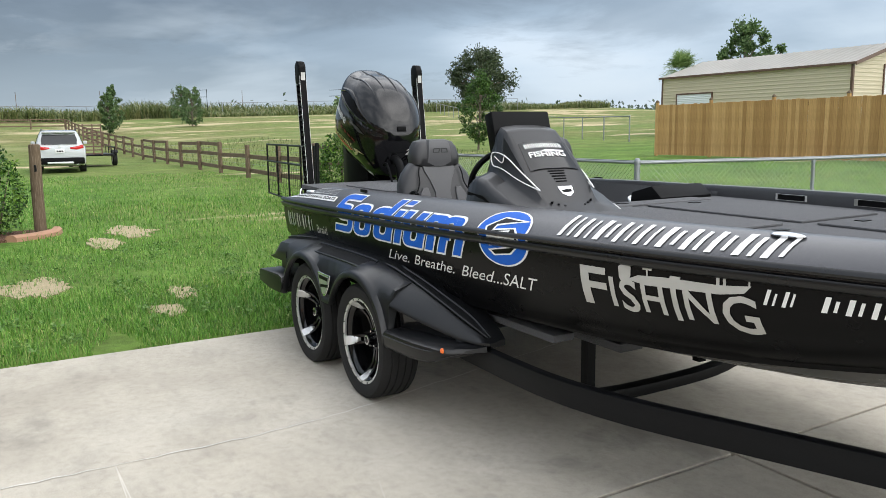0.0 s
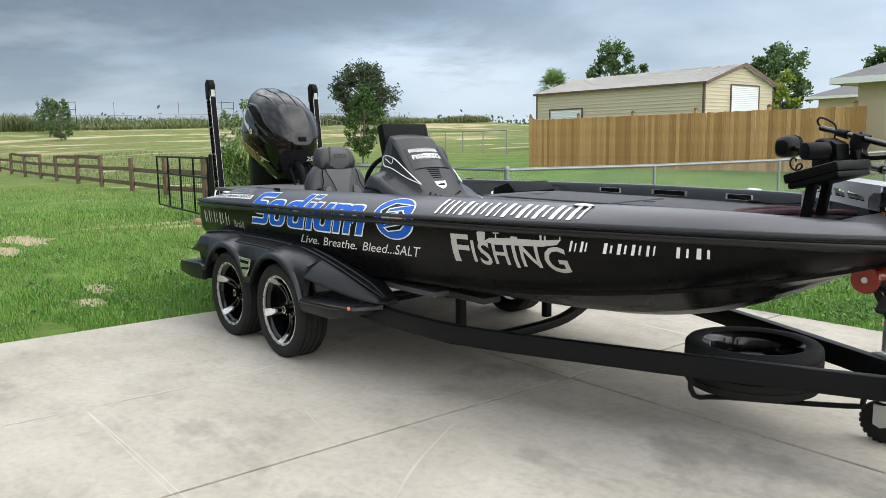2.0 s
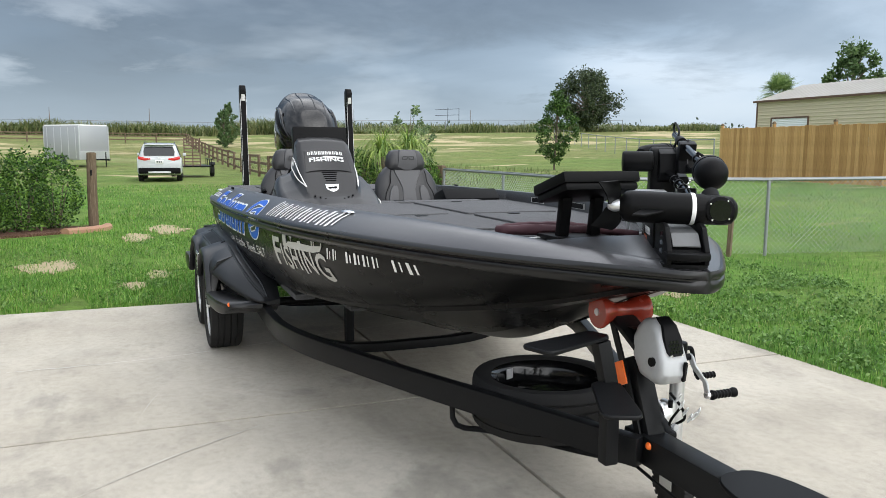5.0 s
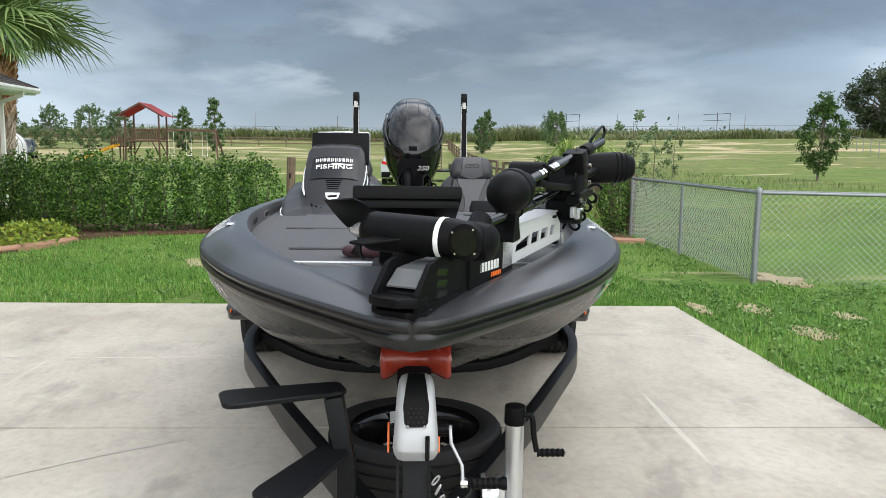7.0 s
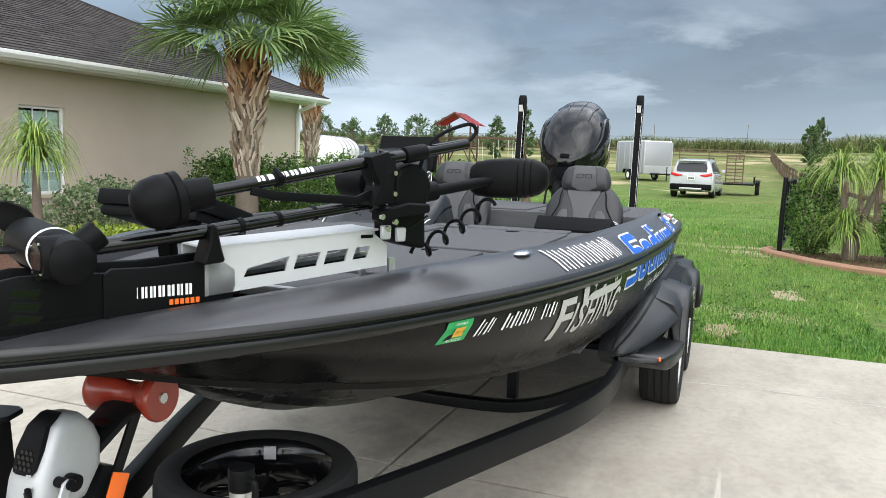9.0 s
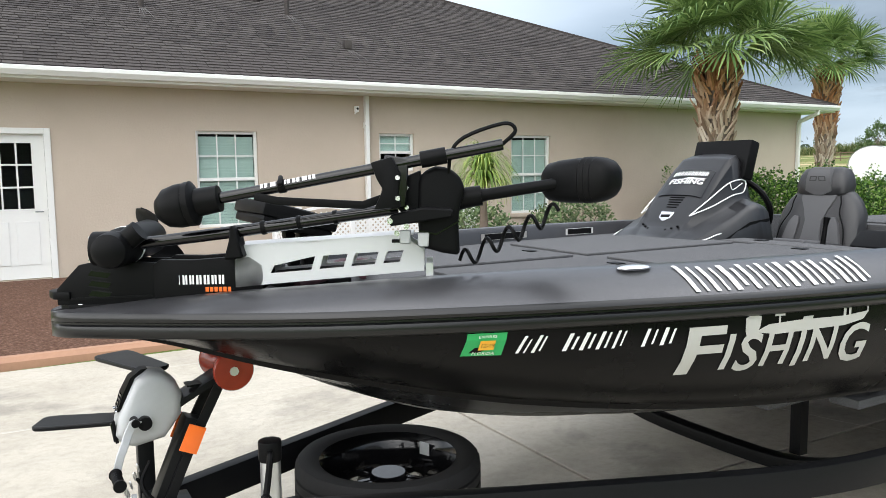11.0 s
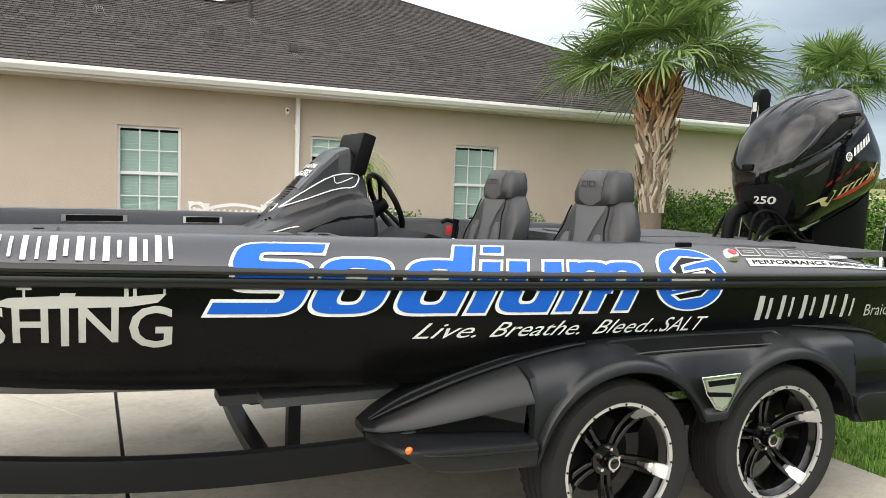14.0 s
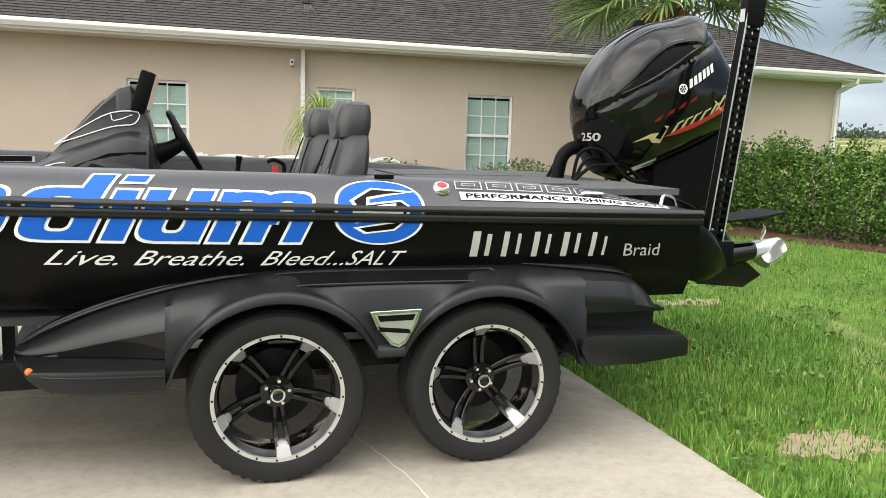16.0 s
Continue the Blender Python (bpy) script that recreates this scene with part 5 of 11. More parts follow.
for s in (-1, 1):
    x_logo = 1.84 if s > 0 else -0.25
    # big blue and white slanted block logo
    f = 1.0 if s > 0 else 0.98
    for edge, face in zip(logo_shapes(0.011), logo_shapes(0.0)):
        part("logo_outline", skin_shape([[(u * f, v) for u, v in o] for o in edge], x_logo, s, 0.0016, 0.46), WHITE, boat, smooth=False)
        part("logo_block", skin_shape([[(u * f, v) for u, v in o] for o in face], x_logo, s, 0.0032, 0.46), BLUE, boat, "blue slanted logo block", smooth=False)
    cu, em = 1.825, lambda outlines: [[(u, 0.003 + v * (0.61 if v < 0 else 0.66)) for u, v in o] for o in outlines]
    part("emblem", on_skin(poly2(*em(disc2(cu, 0, 0.178))), x_logo, s, 0, 0.0018), WHITE, boat, "round blue and white emblem", smooth=False)
    part("emblem_disc", on_skin(poly2(*em(disc2(cu, 0, 0.166))), x_logo, s, 0, 0.0030), BLUE, boat, smooth=False)
    bolt = [(0.150, 0.085), (-0.030, 0.105), (-0.120, 0.020), (-0.095, -0.035), (0.050, -0.005), (0.045, -0.022), (-0.105, -0.062), (-0.060, -0.105), (0.060, -0.080), (0.118, -0.005), (0.085, 0.030), (-0.045, 0.008), (-0.040, 0.030), (0.030, 0.052)]
    part("emblem_stripe", on_skin(poly2(*em([[(cu + u, v) for u, v in bolt]])), x_logo, s, 0, 0.0038), WHITE, boat, smooth=False)
    inner = [(0.110, 0.078), (-0.025, 0.092), (-0.104, 0.018), (-0.088, -0.020), (0.062, 0.010), (0.060, -0.030), (-0.080, -0.066), (-0.052, -0.092), (0.054, -0.070), (0.104, -0.005), (0.080, 0.018), (-0.058, -0.006), (-0.052, 0.040), (0.030, 0.064)]
    part("emblem_stripe", on_skin(poly2(*em([[(cu + u, v) for u, v in inner]])), x_logo, s, 0, 0.0046), HULL, boat, smooth=False)
    # slogan
    xs, w = (1.20, 1.30) if s > 0 else (0.45, 1.34)
    for text, f0, f1, tall in (("Live.", 0.0, 0.185, 1.0), ("Breathe.", 0.225, 0.52, 1.0), ("Bleed....", 0.565, 0.825, 1.0), ("SALT", 0.812, 1.0, 1.06)):
        part("slogan_word", on_skin(fit_text(flat_text(text, 0.08, 0.60), w * (f1 - f0), 0.059 * tall), xs - s * w * f0, s, -0.192 if s > 0 else -0.200), WHITE, boat, "white handwritten slogan word", smooth=False)
    # name as bars: pale on the cap, larger and silver on the side
    rnd = random.Random(4)
    x_n, w_n = (2.66, 0.71) if s > 0 else (1.92, 0.93)
    bars, cell = [], w_n / 10
    for i in range(10):
        bars += glyph_bars(cell * i, cell * 0.95, 0.016, 0.016 + (0.122 if i in (0, 9) else 0.108), rnd)
    bar_parts("letter_bar", bars, x_n, s, WHITE, boat, "white lettering bar")
    x_f, w_f = (2.68, 0.71) if s > 0 else (2.05, 0.70)
    bars = []
    part("word", on_skin(fit_text(flat_text("F", 0.2, 0, 0.004), w_f * 0.18, 0.158), x_f, s, -0.196), SILVER_V, boat, "silver word on the hull", smooth=False)
    for i, (ch, u, w, dv) in enumerate((("I", 0.20, 0.030, 0.0), ("S", 0.265, 0.11, 0.012), ("H", 0.40, 0.13, 0.0), ("I", 0.575, 0.030, 0.012), ("N", 0.64, 0.15, 0.0), ("G", 0.83, 0.17, 0.02))):
        part("word", on_skin(fit_text(flat_text(ch, 0.2, 0, 0.003), w_f * w, 0.120 + dv), x_f - s * w_f * u, s, -0.188 - dv), SILVER_V, boat, smooth=False)
    a = 0.32 * w_f
    bars += [[(a, -0.068), (a + 0.05, -0.046), (a + 0.16, -0.040), (a + 0.36, -0.040), (a + 0.465, -0.030), (a + 0.44, -0.058), (a + 0.36, -0.072), (a + 0.08, -0.080)], [(a - 0.034, -0.062), (a - 0.036, -0.022), (a - 0.015, -0.010), (a + 0.020, -0.018), (a + 0.018, -0.050), (a + 0.006, -0.078), (a - 0.026, -0.080)], slant(a + 0.085, a + 0.092, -0.044, -0.020, 0), slant(a + 0.070, a + 0.108, -0.022, -0.012, 0), slant(a + 0.19, a + 0.23, -0.040, -0.030, 0.3), slant(a + 0.348, a + 0.360, -0.042, -0.004, 0), slant(a + 0.372, a + 0.382, -0.042, -0.008, 0), slant(a + 0.455, a + 0.461, -0.034, -0.010, 0)]
    bar_parts("letter_bar", bars, x_f, s, SILVER_V, boat, "silver lettering bar")
    # registration as plain bars
    x_r = 3.15 if s > 0 else 2.80
    bars, u = [], 0.0
    for i, w in enumerate((0.034, 0.030, 0, 0.040, 0.040, 0.040, 0.036, 0, 0.05, 0.05)):
        if w:
            bars += glyph_bars(u, w, -0.086, -0.032, rnd, 0.25)
        u += w + 0.006 if w else 0.045
    bars = [[(p[0] * (1.0 if s > 0 else 1.36), p[1]) for p in o] for o in bars]
    bar_parts("registration_bar", bars, x_r, s, WHITE, boat, "white registration bar")
    # stern: a serif brand as bars, a word, an outlined brand and a printed strip
    x_v = -0.38 if s > 0 else -1.36
    bars = []
    for i in range(5):
        u = i * 0.137
        bars += glyph_bars(u, 0.112, -0.155, -0.045, rnd, 0.1)
    bar_parts("letter_bar", bars, x_v, s, SILVER_V, boat, "silver lettering bar")
    part("small_word", on_skin(fit_text(flat_text("Braid", 0.08), 0.19, 0.058), x_v - s * 0.71, s, -0.155), SILVER_V, boat, smooth=False)
    x_k = -0.30 if s > 0 else -1.34
    frames = []
    for i in range(7):
        frames += ring2(i * 0.138, i * 0.138 + 0.118, 0.080, 0.138, 0.0045, 0.1) + ring2(i * 0.138 + 0.03, i * 0.138 + 0.09, 0.100, 0.118, 0.003, 0.1)
    part("brand_outline", on_skin(poly2(*frames), x_k, s), SILVER_V, boat, "silver outlined brand shapes", smooth=False)
    part("strip", on_skin(poly2(slant(0.02, 1.03, 0.030, 0.066, 0)), x_k, s), WHITE, boat, "white printed strip", smooth=False)
    part("strip_words", on_skin(fit_text(flat_text("PERFORMANCE FISHING BOATS", 0.05, 0, 0.0012), 0.96, 0.021), x_k - s * 0.045, s, 0.038, 0.0042), SATIN, boat, smooth=False)
    # deck cleats, filler cap, courtesy light
    p = skin_point(2.775, 0.135, s)
    cl = bmesh.new()
    bmesh.ops.create_uvsphere(cl, u_segments=20, v_segments=10, radius=1, matrix=Matrix.LocRotScale((0, 0, 0), None, (0.058, 0.024, 0.010)))
    part("pull_up_cleat", moved(cl, Matrix.Translation(p) @ Matrix.Rotation(-s * 0.15, 4, "Z")), CHROME, boat, "polished pull-up cleat")
    p = skin_point(-0.25, 0.085, s)
    if s > 0:
        part("filler_cap", moved(revolve([(0.0, 0.014), (0.030, 0.012), (0.036, 0.004), (0.038, -0.01)], 24, "z"), Matrix.Translation(p) @ Matrix.Rotation(-0.45, 4, "X")), CHROME, boat, "chrome fuel filler cap")
        part("filler_dot", moved(revolve([(0.0, 0.0165), (0.018, 0.016), (0.02, 0.0125)], 18, "z"), Matrix.Translation(p) @ Matrix.Rotation(-0.45, 4, "X")), RED, boat)
    p = skin_point(-0.02, 0.13, s)
    part("cleat", moved(box(-0.04, 0.04, -0.008, 0.008, 0.0, 0.02, 0.006), Matrix.Translation(p)), SATIN, boat)
    p = skin_point(-0.95, 0.10, s)
    part("stern_light", moved(revolve([(0.0, 0.012), (0.04, 0.008), (0.05, 0.0)], 20, "z"), Matrix.Translation(p) @ Matrix.Diagonal((1.2, 0.6, 1, 1))), ALLOY, boat)
    part("grab_handle", tube([skin_point(-1.33, 0.06, s) + Vector((0, -s * 0.05, 0)), skin_point(-1.36, 0.06, s) + Vector((0, -s * 0.07, 0.045)), skin_point(-1.44, 0.05, s) + Vector((0, -s * 0.12, 0.04)), skin_point(-1.47, 0.04, s) + Vector((0, -s * 0.14, 0))], 0.009, 8), CHROME, boat)
    # badges on the inner face of the gunwale
    for xa, xb, mat in ((1.55, 1.75, WHITE), (2.02, 2.32, SILVER_V), (2.62, 2.82, WHITE)):
        y0 = [CL + s * (hb(x) - 0.945 * cap_width(x) - 0.0035) for x in (xa, xb)]
        zz = rz((xa + xb) / 2) + cap_rise((xa + xb) / 2) - 0.030
        q = [(xa, y0[0], zz - 0.034), (xb, y0[1], zz - 0.034), (xb, y0[1], zz), (xa, y0[0], zz)]
        b = bmesh.new()
        b.faces.new([b.verts.new(v) for v in q])
        bmesh.ops.solidify(b, geom=b.faces[:], thickness=0.002)
        part("badge", b, mat, boat, smooth=False)
        b = bmesh.new()
        c = Vector((sum(v[0] for v in q) / 4, sum(v[1] for v in q) / 4 - s * 0.003, zz - 0.017))
        b.faces.new([b.verts.new(c + (Vector(v) - c) * 0.86) for v in q])
        part("badge_field", b, SATIN, boat, smooth=False)
# bow light at the stem
bl = bmesh.new()
bmesh.ops.create_uvsphere(bl, u_segments=18, v_segments=10, radius=1, matrix=Matrix.LocRotScale((4.172, 0.040, rz(4.17) + cap_rise(4.17) + 0.004), Euler((0, 0, -0.5)), (0.034, 0.020, 0.014)))
part("bow_light", bl, CHROME, boat, "chrome bow light")
# registration sticker on the port bow
part("sticker", on_skin(poly2(slant(0, 0.100, -0.090, -0.018, 0.0)), 3.305, 1), grained("green_sticker", (0.02, 0.36, 0.10), 0.4, scale=40, amount=0.05, bump=0.0), boat, "green registration sticker", smooth=False)
part("sticker_field", on_skin(poly2(slant(0.034, 0.072, -0.070, -0.040, 0.0)), 3.305, 1, 0, 0.007), grained("yellow_orange_vinyl", (0.80, 0.42, 0.03), 0.4, scale=40, amount=0.05, bump=0.0), boat, smooth=False)
part("sticker_word", on_skin(fit_text(flat_text("FLORIDA", 0.02), 0.055, 0.010), 3.282, 1, -0.086, 0.007), WHITE, boat, smooth=False)
part("sticker_word", on_skin(fit_text(flat_text("EXPIRES", 0.02), 0.045, 0.008), 3.277, 1, -0.032, 0.007), WHITE, boat, smooth=False)
part("sticker_word", on_skin(fit_text(flat_text("12-19", 0.02), 0.032, 0.012), 3.267, 1, -0.061, 0.009), SATIN, boat, smooth=False)

# hatch lids on the casting deck
for xa, xb, ya, yb in ((1.35, 2.25, 0.06, 0.62), (1.35, 2.25, -0.62, -0.06), (2.32, 3.05, 0.06, 0.48), (2.32, 3.05, -0.48, -0.06), (1.16, 1.31, -0.60, 0.60)):
    part("hatch_lid", box(xa, xb, CL + ya, CL + yb, DECK_Z, DECK_Z + 0.011, 0.006, 2), CARPET, boat, "carpeted hatch lid")
    part("hatch_latch", box(xa + 0.05, xa + 0.09, CL + (ya + yb) / 2 - 0.03, CL + (ya + yb) / 2 + 0.03, DECK_Z + 0.011, DECK_Z + 0.015, 0.003), SATIN, boat)
for ya, yb in ((0.05, 0.62), (-0.62, -0.05)):
    part("hatch_lid", box(-1.05, -0.32, CL + ya, CL + yb, DECK_Z + 0.004, DECK_Z + 0.014, 0.006, 2), CARPET, boat)

# console, starboard
CY = -0.475
console = new("console")
console.parent = boat
console.matrix_parent_inverse = BASES[boat].inverted()
console["label"] = "sculpted charcoal helm console with pale accent lines"
# x, half-width at base, shoulder half-width and height, top half-width and height
SEC = [(1.53, 0.26, 0.22, 1.065, 0.10, 1.070), (1.47, 0.30, 0.265, 1.088, 0.120, 1.097), (1.40, 0.325, 0.285, 1.112, 0.150, 1.142), (1.28, 0.34, 0.295, 1.165, 0.170, 1.274), (1.20, 0.345, 0.295, 1.195, 0.176, 1.360), (1.14, 0.345, 0.29, 1.220, 0.174, 1.424), (1.07, 0.345, 0.28, 1.250, 0.168, 1.490), (1.01, 0.34, 0.275, 1.262, 0.160, 1.510), (0.965, 0.335, 0.27, 1.258, 0.156, 1.462), (0.92, 0.33, 0.265, 1.240, 0.150, 1.325), (0.895, 0.31, 0.25, 1.17, 0.14, 1.20)]
rings = []
for f in np.linspace(0, len(SEC) - 1, 61):
    row = [float(np.interp(f, range(len(SEC)), [r[c] for r in SEC])) for c in range(6)]
    x, wb, ws, zs, wt, zt = row
    zv = min(zt - 0.004, zs + 0.020)
    half = [(wb * 0.97, 0.98), (wb, 1.04), (ws + 0.022, zs - 0.030), (ws, zs - 0.003), (ws - 0.012, zs), (wt + 0.042, zv), (wt + 0.028, zv + (zt - zv) * 0.12), (wt + 0.008, zt - (zt - zv) * 0.12), (wt - 0.010, zt - 0.003), (wt - 0.03, zt), (wt * 0.4, zt + 0.007)]
    rings.append([(x, CY - y, z) for y, z in half] + [(x, CY + y, z) for y, z in half[::-1]])
bm = loft(rings)
part("console_body", bm, CONSOLE, console)


def con(x, c):
    """Column c of the console's sections at x."""
    return interp([(r[0], r[c]) for r in SEC[::-1]], x)


def con_side(x, z):
    """Half-width of the hood's flank at x and z."""
    zs, wt, zt = con(x, 3), con(x, 4), con(x, 5)
    zv = min(zt - 0.004, zs + 0.020)
    k = max(0.0, min(1.0, (z - zv) / max(0.01, zt - zv)))
    return wt + 0.030 - 0.024 * k + 0.003


# dark windscreen panel on the upper slope
rings = []
for f in np.linspace(0, 1, 9):
    x, w = 1.262 - 0.122 * f, 0.150 - 0.012 * f
    rings.append([(x + 0.004, CY + y, con(x, 5) + 0.012 - 0.014 * (abs(y) / w) ** 4) for y in np.linspace(-w, w, 9)])
part("windscreen", loft(rings, closed=False, cap=False), GLOSS, console, "gloss black wraparound windscreen")


def on_screen(u, v):
    """A place on the windscreen: u across from the centre, v up the slope."""
    f = v / 0.175
    x, w = 1.262 - 0.122 * f, 0.150 - 0.012 * f
    return Vector((x + 0.0065, CY + u, con(x, 5) + 0.0145 - 0.014 * (abs(u) / w) ** 4))


bars = []
for i in range(10):
    u = -0.118 + i * 0.0235
    bars += [slant(u, u + 0.0055, 0.128, 0.158, 0), slant(u + 0.0105, u + 0.0150, 0.130, 0.155, 0)]
bars.append([(-0.04, 0.105), (0.10, 0.108), (0.12, 0.116), (0.0, 0.118)])
for o in bars:
    bm = poly2(o)
    for v in bm.verts:
        v.co = on_screen(v.co.x, v.co.y)
    part("name_bar", bm, WHITE, console, smooth=False)
bm = fit_text(flat_text("FISHING", 0.05, 0, 0.0008), 0.225, 0.034)
for v in bm.verts:
    v.co = on_screen(v.co.x - 0.115, v.co.y + 0.072)
part("word", bm, WHITE, console, "white word on the windscreen", smooth=False)
# vents and shield emblem on the nose
for i in range(5):
    x = 1.272 + 0.011 * i
    part("vent_slat", moved(box(-0.003, 0.003, -0.050 + 0.004 * i, 0.050 - 0.004 * i, -0.003, 0.003, 0.0015, 1), pose(x, CY, con(x, 5) + 0.009, 0, 45, 0)), SATIN, console)
em = bevel(extrude_profile([(-0.045, 0.03), (0.045, 0.03), (0.038, -0.012), (0.012, -0.030), (0, -0.033), (-0.012, -0.030), (-0.038, -0.012)], -0.004, 0.004, axis="x"), 0.002, 1)
EM = pose(1.358, CY, con(1.358, 5) + 0.010, 0, -40, 0)
part("emblem", moved(em, EM), CHROME, console, "chrome shield emblem")
em = extrude_profile([(-0.030, 0.006), (0.030, 0.010), (0.026, -0.006), (-0.026, -0.008)], 0.0045, 0.006, axis="x")
part("emblem_band", moved(em, EM), SATIN, console, smooth=False)
for s in (-1, 1):
    for k in range(3):
        part("screw", cyl((1.42 - 0.012 * k, CY + s * (0.06 + 0.03 * k), con(1.42 - 0.012 * k, 5) + 0.002), (1.424 - 0.012 * k, CY + s * (0.06 + 0.03 * k), con(1.42 - 0.012 * k, 5) + 0.009), 0.006, n=8), SATIN, console)
    loop = [(1.365, 1.205), (1.24, 1.290), (1.10, 1.368), (0.972, 1.376), (0.99, 1.318), (1.062, 1.306), (1.12, 1.292), (1.24, 1.248), (1.365, 1.205)]
    part("accent_line", tube([(x, CY + s * con_side(x, z), z) for x, z in loop], 0.0034, 6, 3), WHITE, console, "pale accent line")
    part("accent_line", tube([(x, CY + s * con_side(x, z), z) for x, z in ((1.10, 1.364), (1.085, 1.330), (1.0, 1.362))], 0.0026, 6, 3), WHITE, console)
    part("accent_line", tube([(x, CY + s * (con(x, 2) + 0.020), z) for x, z in ((1.50, 1.072), (1.40, 1.098), (1.33, 1.118), (1.23, 1.128), (1.30, 1.108), (1.42, 1.080), (1.50, 1.072))], 0.003, 6, 4), WHITE, console)
    part("side_strip", beam([(x, CY + s * (con(x, 2) + 0.030), con(x, 3) - 0.075) for x in (1.45, 1.30, 1.10, 0.93)], 0.012, 0.016), SATIN, console)
# two screens behind the windscreen, wheel and lever
scr = bevel(moved(box(-0.014, 0.058, -0.185, 0.185, -0.105, 0.105), pose(0, 0, 0)), 0.014, 2)
part("display", moved(scr, pose(0.925, CY + 0.015, 1.475, 0, -16, 0)), SATIN, console, "large flat chartplotter display")
part("display_glass", moved(box(-0.0015, 0.0015, -0.17, 0.17, -0.09, 0.09), pose(0.909, CY + 0.015, 1.479, 0, -16, 0)), GLOSS, console, smooth=False)
part("display_arm", tube([(0.99, CY, 1.36), (0.965, CY, 1.42), (0.945, CY, 1.46)], 0.022, 10), SATIN, console)
wheel_m = pose(0.755, CY, 1.235, 0, -62, 0)
tor = bmesh.new()
prof = [[(0.165 * math.cos(a) + 0.016 * math.cos(b) * math.cos(a), 0.165 * math.sin(a) + 0.016 * math.cos(b) * math.sin(a), 0.016 * math.sin(b)) for b in np.linspace(0, 2 * math.pi, 9)[:-1]] for a in np.linspace(0, 2 * math.pi, 41)]
tor = loft(prof, cap=False)
part("steering_wheel", moved(tor, wheel_m), SATIN, console, "black three-spoke steering wheel")
for k in range(3):
    a = 2 * math.pi * k / 3 + 0.5
    part("wheel_spoke", moved(tube([(0, 0, -0.03), (0.08 * math.cos(a), 0.08 * math.sin(a), -0.014), (0.16 * math.cos(a), 0.16 * math.sin(a), 0)], 0.011, 8, 3), wheel_m), SATIN, console)
part("wheel_hub", tube([(0.755, CY, 1.235), (0.83, CY, 1.19), (0.90, CY, 1.16)], [0.035, 0.045, 0.06], 14, 3), SATIN, console)
part("hot_foot_lever", tube([(0.50, -0.16, 1.02), (0.49, -0.155, 1.12), (0.485, -0.15, 1.17)], [0.014, 0.012, 0.018], 10, 4), SATIN, boat, "black throttle lever")
# passenger-side dash panel
dash = bevel(extrude_profile([(0.88, 0.98), (1.12, 0.98), (1.14, 1.10), (1.06, 1.165), (0.90, 1.12)], CL + 0.38, CL + 0.80), 0.012, 2)
part("passenger_dash", dash, SATIN, boat, "black passenger dash with pale trim lines")
part("accent_line", tube([(0.895, CL + 0.40, 1.115), (0.895, CL + 0.78, 1.12), (0.96, CL + 0.79, 1.142)], 0.004, 6, 4), WHITE, boat)
part("grab_bar", tube([(0.86, CL + 0.42, 1.05), (0.82, CL + 0.46, 1.08), (0.82, CL + 0.70, 1.08), (0.86, CL + 0.74, 1.05)], 0.010, 8), ALLOY, boat)


